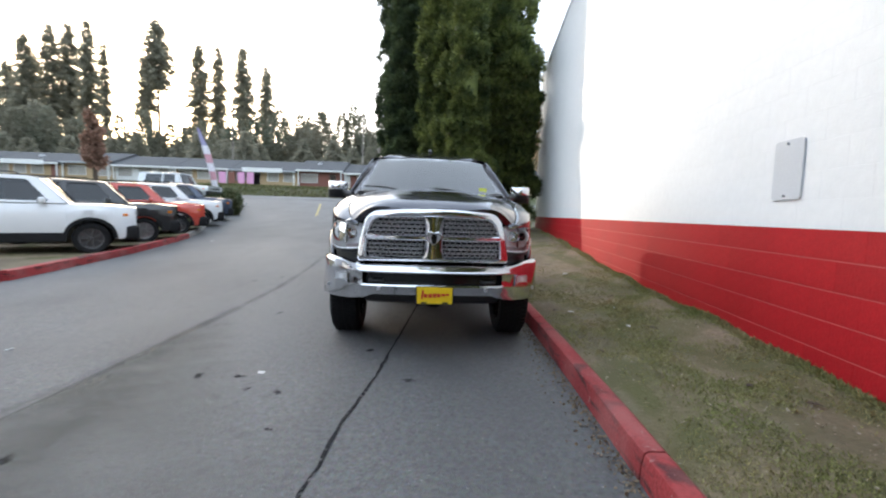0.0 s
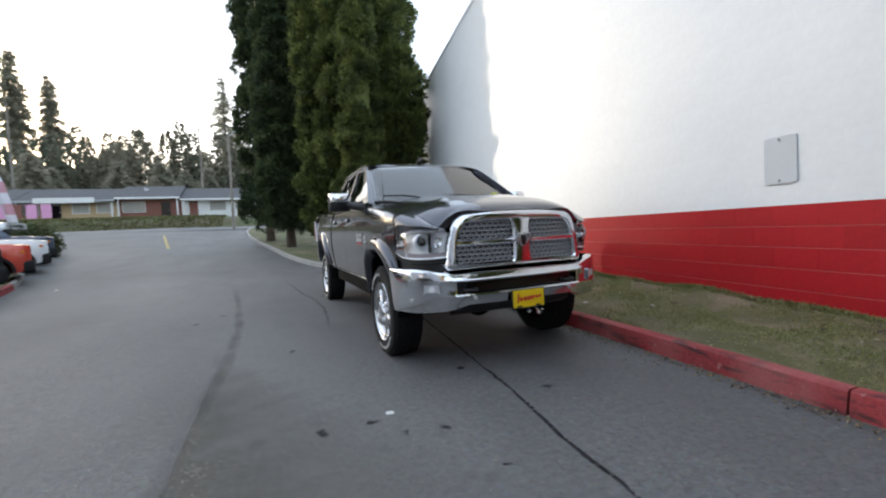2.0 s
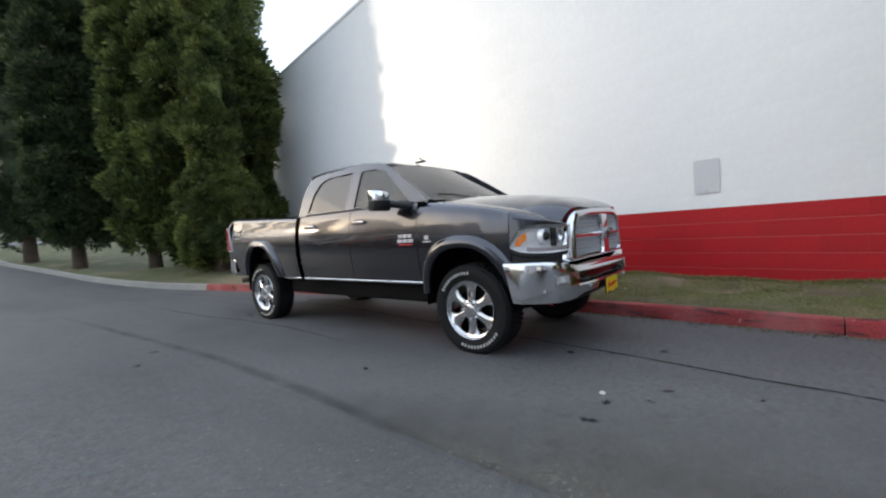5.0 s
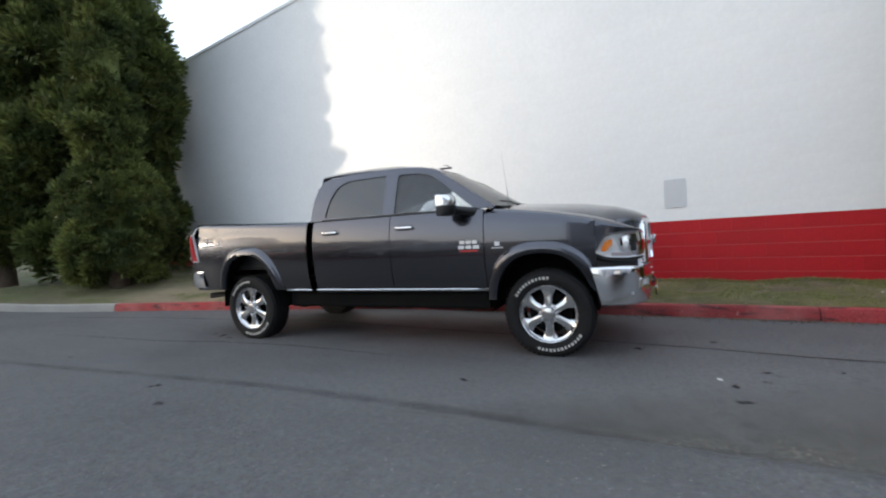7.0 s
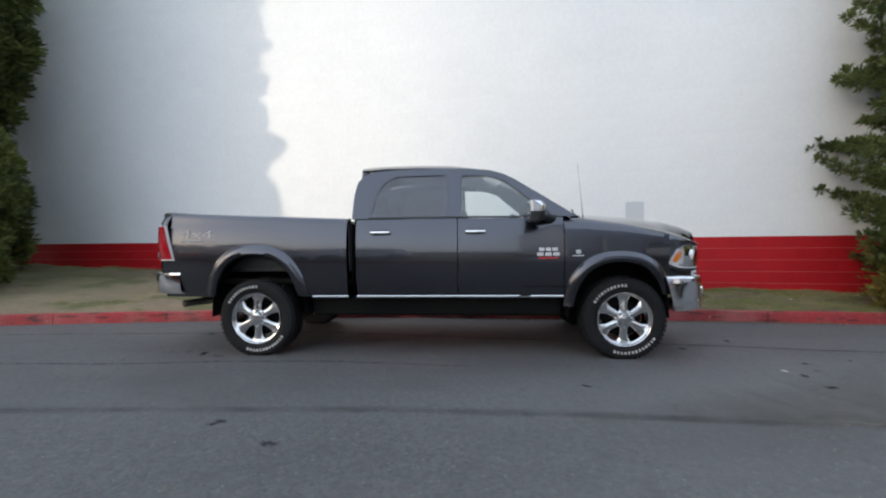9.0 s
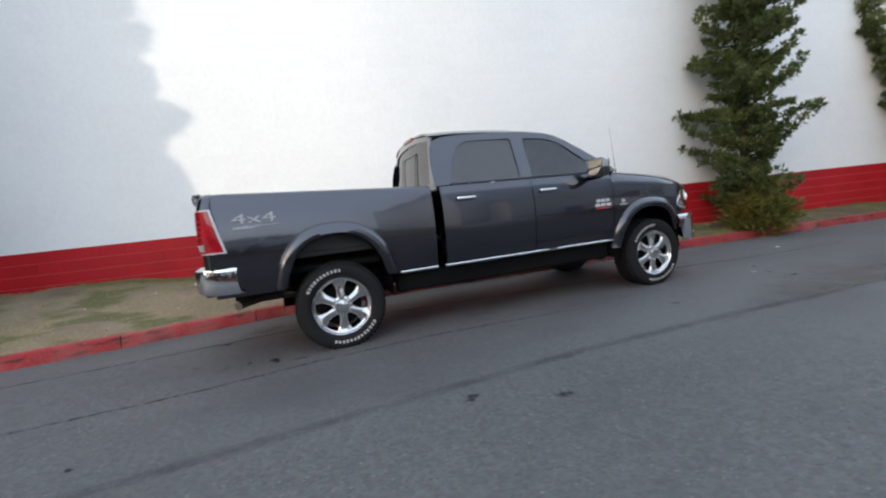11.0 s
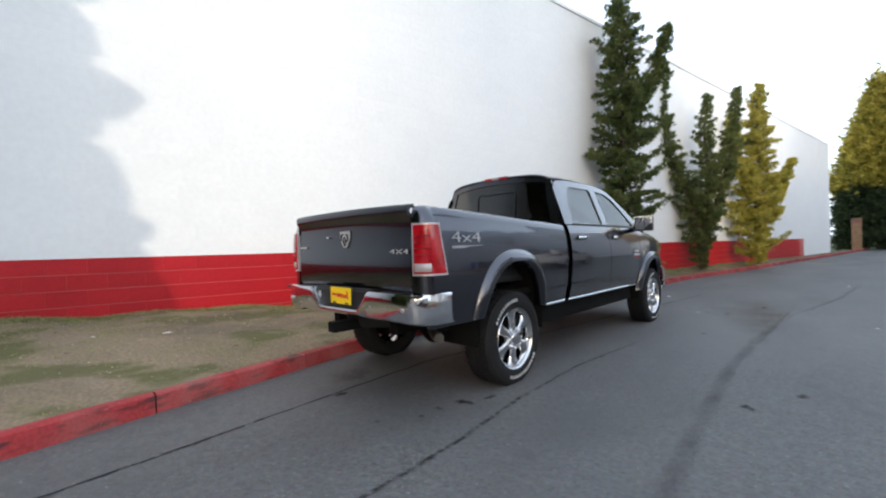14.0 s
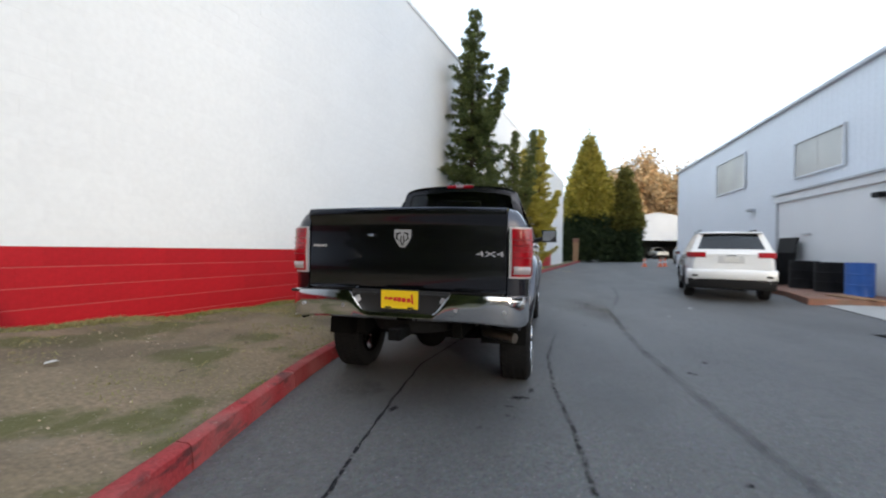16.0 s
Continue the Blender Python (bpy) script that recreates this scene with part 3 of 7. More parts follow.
def build_lawn():
    secs = []
    for y in [-34, -30, -26, -22, -18, -15, -12, -9, -7] + [-5 + 0.35 * i for i in range(78)] + [23.5, 26, 29, 33, 37, 40]:
        a, b = kerb_x(y) + 0.15, lawn_far_x(y) + 0.05 if y < 20.2 else 14.0
        secs.append([(a + (b - a) * i / 10, y, lawn_z(y, i / 10) if y < 20.2 else ground_z(0, y) + 0.11 + 0.03 * math.sin(y + i)) for i in range(11)])
    tagged(part("lawn", loft(secs), "soil", smooth=60), "patchy lawn of moss, thin grass and bare soil", "lawn", kind="structure")
    # grass, thicker along the wall and the kerb
    rng = np.random.default_rng(5)
    n = 76000
    y = np.where(rng.random(n) < 0.8, rng.uniform(-3, 12.5, n), rng.uniform(-18, 18, n))
    t = np.where(rng.random(n) < 0.3, 1 - rng.exponential(0.06, n), rng.random(n))
    t = np.clip(np.where(rng.random(n) < 0.1, rng.exponential(0.05, n), t), 0.02, 0.985)
    keep = []
    for i in range(n):
        d = noise.noise((y[i] * 0.9, t[i] * 2.2, 3.1)) + 0.5 * noise.noise((y[i] * 3, t[i] * 6, 0.4))
        if t[i] > 0.95 or rng.random() < max(0.0, 0.2 + 2.0 * d) * (1.0 if y[i] < 7 else 0.75):
            keep.append(i)
    y, t = y[keep], t[keep]
    kx = np.array([kerb_x(v) for v in y]) + 0.17
    fx = np.array([lawn_far_x(v) for v in y])
    pts = np.stack([kx + (fx - kx) * t, y, [lawn_z(a, b) - 0.004 for a, b in zip(y, t)]], 1)
    ways = np.tile((0, 0, 0.45), (len(pts), 1))
    v, f = sprays(pts, ways, np.where(t > 0.95, 0.05, 0.026), 0.09, 3, rng, 0.8)
    tagged(mesh_from("grass", v, f, "grass"), "short sparse grass blades, green and straw-coloured", "grass", kind="stuff")
    # a finer sward where the lawn is greenest
    n = 110000
    y, t = rng.uniform(0.2, 7.5, n), rng.random(n)
    keep = [i for i in range(n) if rng.random() < min(1.0, 0.42 + 1.5 * noise.noise((y[i] * 1.7, t[i] * 3.5, 7.7)) + 0.5 * noise.noise((y[i] * 6, t[i] * 12, 1.4))) * min(1.0, (8.3 - y[i]) / 4)]
    y, t = y[keep], t[keep]
    kx = np.array([kerb_x(v) for v in y]) + 0.17
    fx = np.array([lawn_far_x(v) for v in y])
    pts = np.stack([kx + (fx - kx) * t, y, [lawn_z(a, b) - 0.003 for a, b in zip(y, t)]], 1)
    v, f = sprays(pts, np.tile((0, 0, 0.2), (len(pts), 1)), np.full(len(pts), 0.021), 0.1, 3, rng, 0.9)
    tagged(mesh_from("grass", v, f, "grass"), "fine short sward of green and yellowed grass", "grass", kind="stuff")
    # leaf litter in the gutter
    m = 2200
    cy = rng.uniform(-1, 6.5, m)
    cx = np.array([kerb_x(p) for p in cy]) - 0.015 - rng.exponential(0.05, m)
    v, f = sprays(np.stack([cx, cy, [ground_z(p, q) + 0.006 for p, q in zip(cx, cy)]], 1), rng.normal(0, 1, (m, 3)) * (1, 1, 0.15), 0.02, 0.4, 1, rng, 0.2)
    tagged(mesh_from("gutter_litter", v, f, "gutter"), "brown leaf crumbs gathered along the kerb", "debris", kind="stuff")
    # crumbs of leaf and stone over the soil
    m = 2200
    cy, ct = rng.uniform(-3, 13, m), rng.random(m)
    cx = [kerb_x(p) + 0.2 + (lawn_far_x(p) - kerb_x(p) - 0.25) * q for p, q in zip(cy, ct)]
    v, f = sprays(np.stack([cx, cy, [lawn_z(p, q) + 0.006 for p, q in zip(cy, ct)]], 1), rng.normal(0, 1, (m, 3)) * (1, 1, 0.15), 0.019, 0.35, 1, rng, 0.2)
    tagged(mesh_from("lawn_crumbs", v, f, "crumb"), "pale crumbs of dry leaf and gravel", "debris", kind="stuff")
    # fallen leaves and scraps on the lawn
    for i in range(46):
        yy, tt = rng.uniform(-2, 12), rng.uniform(0.05, 0.95)
        x = kerb_x(yy) + 0.2 + (lawn_far_x(yy) - kerb_x(yy) - 0.2) * tt
        big = 1.6 if i < 4 else 1.0
        at = [(2.43, 7.24), (2.1, 2.26), (1.98, 4.13), (2.6, 10.35)][i] if i < 4 else (x, yy)
        tt = (at[0] - kerb_x(at[1])) / (lawn_far_x(at[1]) - kerb_x(at[1]))
        m = "litter" if i in (2, 3) or i % 9 == 0 else "bark"
        r = 0.022 * big * rng.uniform(0.6, 1.3)
        ring = [(r * 1.5, 0), (r * 0.5, r * 0.7), (-r * 0.9, r * 0.5), (-r * 1.3, 0), (-r * 0.8, -r * 0.5), (r * 0.6, -r * 0.6)]
        a = rng.uniform(0, 6.28)
        bm = sheet(ring, place=lambda p, q: (at[0] + p * math.cos(a) - q * math.sin(a), at[1] + p * math.sin(a) + q * math.cos(a), lawn_z(at[1], tt) + 0.012 + 0.5 * abs(q)), depth=0.003)
        tagged(part("fallen_leaf", bm, m), "curled brown fallen leaf on the lawn" if m == "bark" else "pale scrap of litter on the lawn", "leaf", "fallen leaves")


def build_left_bank():
    """The planted strip behind the left kerb, on which the row of cars stands."""
    secs = []
    for y in [5.0 + 0.6 * i for i in range(49)]:
        a = lkerb_x(y) - 0.15
        row = []
        for d, h in ((0, 0.11), (0.3, 0.06), (0.8, 0.012), (2, 0.006), (4, 0.006), (7, 0.02), (12, 0.2), (20, 0.6), (40, 1.0)):
            row.append((a - d, y, ground_z(a - d, y) + h + 0.006 * math.sin(3 * y + d)))
        secs.append(row)
    tagged(part("planting_bank", loft(secs), "soil", smooth=60), "low grassy bank behind the kerb", "verge", kind="structure")


# ---- the long white and red wall ----
BW, BH = 0.4064, 0.2032
U0, U1 = -33.0, 17.2


def wall_top(u):
    return 7.78 - 0.005 * u


def build_wall():
    # core and roof behind it
    for name, z0, z1, mat, off, u0 in (("wall_red_band", -0.4, 1.219, "mortar_red", 0.004, -26.0), ("wall_white", 1.219, None, "white_wall", 0.0, U0)):
        bm = bmesh.new()
        rows = []
        for u in (u0, U1):
            top = wall_top(u) if z1 is None else z1
            rows.append([wall_at(u, off, z0), wall_at(u, off, top), wall_at(u, 0.4, top), wall_at(u, 0.4, z0)])
        loft(rows, bm, closed=True, caps=True)
        bmesh.ops.recalc_face_normals(bm, faces=bm.faces)
        tagged(part(name, bm, mat), "tall painted block wall, white above a red band" if z1 is None else "red painted lower band of the block wall", "wall", kind="structure")
    bm = loft([[wall_at(u, 0.004, -0.4), wall_at(u, 0.004, 1.219), wall_at(u, 0.4, 1.219), wall_at(u, 0.4, -0.4)] for u in (U0, -26.0)], closed=True, caps=True)
    bmesh.ops.recalc_face_normals(bm, faces=bm.faces)
    tagged(part("wall_white_low", bm, "white_wall"), "white painted end of the block wall", "wall", kind="structure")
    end = loft([[wall_at(u, 0.4, z) for z in (-0.4, wall_top(u))] + [wall_at(u, 26, z) for z in (wall_top(u), -0.4)] for u in (U0, U1)], closed=True, caps=True)
    bmesh.ops.recalc_face_normals(end, faces=end.faces)
    tagged(part("hall_body", end, "white_wall"), "white flat-roofed hall behind the painted wall", "building", kind="structure")
    cap = loft([[wall_at(u, o, wall_top(u) + z) for o, z in ((-0.03, -0.06), (-0.03, 0.03), (0.42, 0.03), (0.42, -0.06))] for u in (U0 - 0.02, U1 + 0.02)], closed=True, caps=True)
    bmesh.ops.recalc_face_normals(cap, faces=cap.faces)
    tagged(part("wall_cap", cap, "white_wall"), "thin white-painted cap along the wall's top", "trim", kind="structure")


def block_corners(c, r, inset=0.004):
    """Front and side corners of one block by its column and course."""
    shift = 0.5 * BW if r % 2 else 0.0
    u0, u1 = c * BW + shift + inset, (c + 1) * BW + shift - inset
    z0, z1 = r * BH + inset, (r + 1) * BH - inset
    return u0, u1, z0, z1


def build_blocks():
    """The blocks of the wall: those by the pickup's nose one by one, the rest joined."""
    red, white = bpy.data.objects["wall_red_band"], bpy.data.objects["wall_white"]
    near = {(c, r) for r in range(1, 6) for c in range(-6, 19)} | {(c, r) for r in range(6, 20) for c in range(-6, 5)}
    shared = {}
    for key, mat in (("red", "red_wall"), ("white", "white_wall")):
        i = 0.003 if key == "red" else 0.0012
        w, h = BW / 2 - (0.0002 if key == "red" else i), BH / 2 - i
        back = 0.006 if key == "red" else 0.002
        bm = loft([[(-w, back, -h), (w, back, -h), (w, back, h), (-w, back, h)], [(-w + 0.0004, -0.001, -h + 0.0015), (w - 0.0004, -0.001, -h + 0.0015), (w - 0.0004, -0.001, h - 0.0015), (-w + 0.0004, -0.001, h - 0.0015)]], closed=True)
        bm.faces.new(list(bm.verts)[4:8])
        bmesh.ops.recalc_face_normals(bm, faces=bm.faces)
        me = bpy.data.meshes.new("block")
        bm.to_mesh(me)
        bm.free()
        me.materials.append(M[mat])
        shared[key] = me
    ang = math.atan2(WD.y, WD.x)
    for c, r in sorted(near):
        key = "red" if r < 6 else "white"
        u0, u1, z0, z1 = block_corners(c, r, 0)
        ob = new("block", shared[key])
        ob.parent = red if r < 6 else white
        p = wall_at((u0 + u1) / 2, 0, (z0 + z1) / 2)
        ob.matrix_world = Matrix.Translation(p) @ Matrix.Rotation(ang, 4, "Z") @ Matrix.Rotation(math.pi, 4, "Z")
    for key, rows, host, mat in (("red", range(0, 6), red, "red_wall"), ("white", range(6, 38), white, "white_wall")):
        v, f = [], []
        for r in rows:
            for c in range(int((-26.0 if key == "red" else U0) / BW) + 1, int(U1 / BW) - 1):
                if (c, r) in near:
                    continue
                u0, u1, z0, z1 = block_corners(c, r, 0.003 if key == "red" else 0.0012)
                if key == "red":
                    u0, u1 = u0 - 0.0027, u1 + 0.0027
                b = len(v)
                for ins, off in ((0.0, 0.006 if key == "red" else 0.002), (0.0015, -0.001)):
                    for u, z in ((u0 + ins, z0 + ins), (u1 - ins, z0 + ins), (u1 - ins, z1 - ins), (u0 + ins, z1 - ins)):
                        v.append(tuple(wall_at(u, off, z)))
                f += [(b + 4, b + 7, b + 6, b + 5)] + [(b + k, b + 4 + k, b + 4 + (k + 1) % 4, b + (k + 1) % 4) for k in range(4)]
        tagged(mesh_from("blocks", v, f, mat, host), kind="stuff")


def build_wall_panel():
    root = thing("wall_panel", wall_at(0.115, -0.002, 1.43), "pale grey metal cover plate bolted to the white wall", "panel", turn=math.degrees(math.atan2(WD.y, WD.x)) + 180)
    bm = sheet(rounded([(-0.155, 0), (0.155, 0), (0.155, 0.45), (-0.155, 0.45)], 0.03), place=lambda a, b: (a, 0.0, b), depth=0.012)
    for v in bm.verts:
        v.co.y -= 0.0
    p = part("plate", bm, "panel", root)
    p.location.y = -0.016
    for x, z in ((0, 0.03), (0, 0.42)):
        part("bolt", lathe([(0.0, 0.012), (0.008, 0.012), (0.01, 0.0)], 10, "y", (x, -0.03, z)), "metal_cap", root)


build_ground()
build_road()
build_marks()
kerb_run("kerb", kerb_x, -36, 13.6, [-33 + 3.05 * i for i in range(11)] + [1.97, 4.6, 7.1, 9.45, 10.88, 12.4], "red_kerb", "red-painted cast concrete kerb, scuffed and faded")
kerb_run("kerb", kerb_x, 13.6, 41, [16.6, 19.6, 22.6, 25.6, 28.6, 31.6, 34.6, 37.6], "kerb", "plain grey concrete kerb")
kerb_run("kerb", lkerb_x, 6.6, 14.6, [8, 10.5, 13], "red_kerb", "red-painted cast concrete kerb, scuffed and faded", -1)
kerb_run("kerb", lkerb_x, 14.6, 33.4, [17, 20, 23, 26, 29], "kerb", "plain grey concrete kerb", -1)
build_lawn()
build_left_bank()
rng = np.random.default_rng(15)
ix = rng.uniform(-78, -5.5, 9000)
iy = rng.uniform(46.8, 54, 9000)
v, f = sprays(np.stack([ix, iy, [ground_z(a, b) + 0.05 for a, b in zip(ix, iy)]], 1), np.tile((0.0, -0.3, 0.8), (9000, 1)), 0.26, 0.2, 3, rng, 0.9)
tagged(mesh_from("ivy", v, f, "ivy"), "dark ivy and rough plants on the road bank", "groundcover", kind="stuff")
build_wall()
build_wall_panel()


# ---- the pickup ----
# local frame: y runs from the nose to the tail with the front axle at 0, z up, x across
def body_x(z):
    """Half width of the body's side at a height."""
    return float(np.interp(z, [0.5, 0.6, 0.7, 0.85, 1.0, 1.12, 1.24, 1.34, 1.42, 1.47, 1.52], [0.90, 0.93, 0.955, 0.982, 0.996, 0.998, 0.99, 0.974, 0.953, 0.933, 0.905]))


def nose_in(y):
    """How far the side draws in towards the nose and the tail."""
    return float(np.interp(y, [-0.95, -0.8, -0.7, -0.57, -0.48, -0.2, 0.2, 4.5, 4.95], [0.25, 0.175, 0.13, 0.085, 0.052, 0.012, 0, 0, 0.012]))


ARCHES = ((0.05, 0.47, 1.015), (3.875, 0.495, 1.12))


def arch_z(y, low, grow=0.0):
    """Lower edge of the side at y: the sill, or the wheel arch."""
    for c, half, top in ARCHES:
        u = abs(y - c) / (half + grow)
        if u < 1:
            return max(low, 0.42 + (top + grow - 0.42) * (1 - u ** 2.4) ** (1 / 2.4))
    return low


def columns(y0, y1, step=0.05):
    """Stations along the side, close together where an arch begins."""
    ys = set(np.round(np.arange(y0, y1, step), 4)) | {y0, y1}
    for c, half, _ in ARCHES:
        for s in (-1, 1):
            for d in (-0.0005, 0.0005, 0.006, 0.02, 0.045):
                y = c + s * (half - d)
                if y0 < y < y1:
                    ys.add(round(y, 4))
    return sorted(ys)


def side_panel(y0, y1, low, high, sx, rows=14, top=None, shade_low=None):
    """A panel of the body's side. top(y) gives (x, z) of an edge to which the shoulder rolls over."""
    secs = []
    for y in columns(y0, y1):
        lo = arch_z(y, low(y) if callable(low) else low)
        hi = high(y) if callable(high) else high
        pts = []
        for i in range(rows):
            z = lo + (max(hi, lo + 0.01) - lo) * i / (rows - 1)
            pts.append((body_x(z) - nose_in(y), z))
        if top:
            (ax, az), (bx, bz) = pts[-1], top(y)
            k = min(1.0, max(0.0, (-0.15 - y) / 0.35))
            cx, cz = ax - 0.012 - k * 0.3 * (ax - bx), bz - k * 0.2 * (bz - az)
            for i in range(1, 8):
                t = i / 7
                pts.append((ax * (1 - t) ** 2 + cx * 2 * t * (1 - t) + bx * t * t, az * (1 - t) ** 2 + cz * 2 * t * (1 - t) + bz * t * t))
        secs.append([(sx * x, y, z) for x, z in pts])
    return secs


def hood_z(y):
    """Height of the bonnet's side edge."""
    return float(np.interp(y, [-0.82, -0.76, -0.68, -0.58, -0.4, -0.2, 0.0, 0.46], [1.172, 1.196, 1.234, 1.276, 1.326, 1.366, 1.404, 1.468]))


def hood_x(y):
    return float(np.interp(y, [-0.82, -0.74, -0.6, -0.3, 0.46], [0.69, 0.735, 0.77, 0.79, 0.80]))


def hood_top(y):
    """Height of the bonnet along its middle."""
    return float(np.interp(y, [-0.92, -0.89, -0.85, -0.78, -0.62, -0.33, -0.04, 0.32, 0.5], [1.262, 1.296, 1.328, 1.362, 1.412, 1.458, 1.482, 1.508, 1.512]))


def rail_z(y):
    return 1.48 + 0.043 * (y - 2.8) - 0.5 * max(0.0, y - 4.76) ** 2


def cab_x(z):
    """Half width of the cab's glass at a height."""
    return 0.935 - 0.35 * (z - 1.46) - 0.09 * max(0.0, z - 1.75)


def flare(axle, sx):
    c, half, top = ARCHES[axle]
    secs = []
    for i in range(41):
        a = math.pi * i / 40
        ca, sa = math.cos(a), math.sin(a)
        e = 2 / 2.4

        def at(grow):
            return (c + math.copysign(abs(ca) ** e, ca) * (half + grow), 0.42 + (top + grow - 0.42) * sa ** e if sa > 0 else 0.42)
        row = []
        for grow, out in ((-0.025, -0.05), (-0.02, 0.035), (0.0, 0.052), (0.05, 0.045), (0.095, 0.012), (0.1, -0.01)):
            y, z = at(grow)
            z = max(z, 0.545 if axle == 0 and y > c else 0.66)
            x = body_x(max(z, 0.6)) - nose_in(y) + out
            row.append((sx * x, y, z))
        secs.append(row)
    bm = loft(secs)
    bmesh.ops.recalc_face_normals(bm, faces=bm.faces)
    return bm


def wheel(parent, at, sx):
    """A chrome six-spoke wheel in a lettered all-terrain tyre, its outer face towards sx."""
    root = new("wheel")
    root.parent = parent
    root.matrix_local = Matrix.Translation(at) @ Matrix.Diagonal((sx, 1, 1, 1))
    R, w = 0.42, 0.14
    prof = [(0.275, -w + 0.02), (0.30, -w), (0.36, -w - 0.004), (0.395, -w + 0.006), (0.414, -w + 0.03), (R, -w + 0.05), (R, w - 0.05), (0.414, w - 0.03), (0.395, w - 0.006), (0.36, w + 0.004), (0.30, w), (0.275, w - 0.02)]
    bm = lathe(prof, 56)
    for k in range(56):
        for o in (-0.095, -0.035, 0.03, 0.09):
            a = 2 * math.pi * (k + (0.5 if o in (-0.035, 0.09) else 0)) / 56
            box((0.042, 0.03, 0.012), (o, math.cos(a) * (R + 0.001), math.sin(a) * (R + 0.001)), 0, (math.degrees(a) - 90, 0, 0), bm)
    tyre = part("tyre", bm, "rubber", root, smooth=35)
    for start, count in ((0.55, 11), (3.75, 13)):
        marks = bmesh.new()
        for k in range(count):
            a = start + k * 0.105
            box((0.004, 0.018 if k % 3 else 0.024, 0.027), (w + 0.0035, math.cos(a) * 0.345, math.sin(a) * 0.345), 0, (math.degrees(a) - 90, 0, 0), marks)
        part("sidewall_marking", marks, "white_mark", tyre, "raised white marks round the tyre's side")
    rim = lathe([(0.262, -w + 0.02), (0.262, 0.06), (0.262, w - 0.035), (0.266, w - 0.012), (0.276, w - 0.003), (0.281, w - 0.012), (0.272, w - 0.03)], 48)
    part("rim", rim, "wheel_chrome", root, "polished chrome rim", smooth=40)
    part("brake_disc", lathe([(0.0, 0.0), (0.2, 0.0), (0.2, 0.02), (0.0, 0.021)], 32), "under", root)
    for k in range(6):
        a = 2 * math.pi * k / 6 + math.pi / 6
        secs = []
        for r, half, x0, x1 in ((0.05, 0.028, 0.05, 0.122), (0.10, 0.042, 0.05, 0.12), (0.15, 0.042, 0.055, 0.114), (0.19, 0.05, 0.06, 0.11), (0.222, 0.07, 0.07, 0.11), (0.245, 0.1, 0.075, 0.114), (0.264, 0.125, 0.08, 0.122)):
            ring = []
            for dx, dh in ((x0, -half), (x1 - 0.026, -half), (x1 - 0.01, -half * 0.86), (x1 - 0.003, -half * 0.55), (x1, 0), (x1 - 0.003, half * 0.55), (x1 - 0.01, half * 0.86), (x1 - 0.026, half), (x0, half)):
                ring.append((dx, r * math.cos(a) - dh * math.sin(a), r * math.sin(a) + dh * math.cos(a)))
            secs.append(ring)
        bm = loft(secs, closed=True, caps=True)
        bmesh.ops.recalc_face_normals(bm, faces=bm.faces)
        part("spoke", bm, "wheel_chrome", root, smooth=60)
    part("rim_web", lathe([(0.272, 0.12), (0.252, 0.114), (0.242, 0.105), (0.24, 0.06)], 48), "wheel_chrome", root, smooth=50)
    part("hub_web", lathe([(0.0, 0.114), (0.092, 0.114), (0.1, 0.106), (0.104, 0.06)], 36), "wheel_chrome", root, smooth=50)
    part("hub_cap", lathe([(0.07, 0.09), (0.07, 0.128), (0.06, 0.145), (0.035, 0.152), (0.0, 0.153)], 24), "wheel_chrome", root, smooth=40)
    for k in range(8):
        a = 2 * math.pi * k / 8
        part("wheel_nut", lathe([(0.012, 0.10), (0.012, 0.136), (0.008, 0.142), (0.0, 0.142)], 6, "x", (0, 0.088 * math.cos(a), 0.088 * math.sin(a))), "chrome", root, smooth=30)
    return root


def plate_sign(root, y, x0, x1, z0, z1, face):
    """A yellow dealer plate in a black frame with plain red bars for its print."""
    s = 1 if face > 0 else -1
    frame_ = part("plate_frame", box((x1 - x0 + 0.015, 0.012, z1 - z0 + 0.015), ((x0 + x1) / 2, y, (z0 + z1) / 2), 0.004), "black", root)
    plate = part("plate", box((x1 - x0 - 0.004, 0.008, z1 - z0 - 0.004), ((x0 + x1) / 2, y + s * 0.006, (z0 + z1) / 2), 0.003), "yellow", root, "yellow dealer plate with red print")
    cx, cz, w = (x0 + x1) / 2, (z0 + z1) / 2, x1 - x0
    bm = bmesh.new()
    for k, (dx, dz, bw, bh) in enumerate(((-0.34, 0.008, 0.05, 0.075), (-0.25, -0.002, 0.1, 0.03), (-0.12, 0.0, 0.1, 0.034), (0.0, 0.003, 0.1, 0.034), (0.11, 0.004, 0.09, 0.03), (0.24, 0.008, 0.12, 0.02), (0.36, 0.01, 0.08, 0.02))):
        box((bw * w, 0.003, bh), (cx + s * -dx * w * -s, y + s * 0.0115, cz + dz), 0.001, (0, 8, 0), bm)
    part("print_bars", bm, "plate_red", plate, "plain red bars")
    for dx in (-0.3, 0.3):
        part("bolt", box((0.05, 0.006, 0.014), (cx + dx * w, y + s * 0.011, z0 + 0.012), 0.003), "black", plate)
    part("tab", box((0.12, 0.006, 0.014), (cx, y + s * 0.011, z0 + 0.012), 0.003), "yellow", plate)


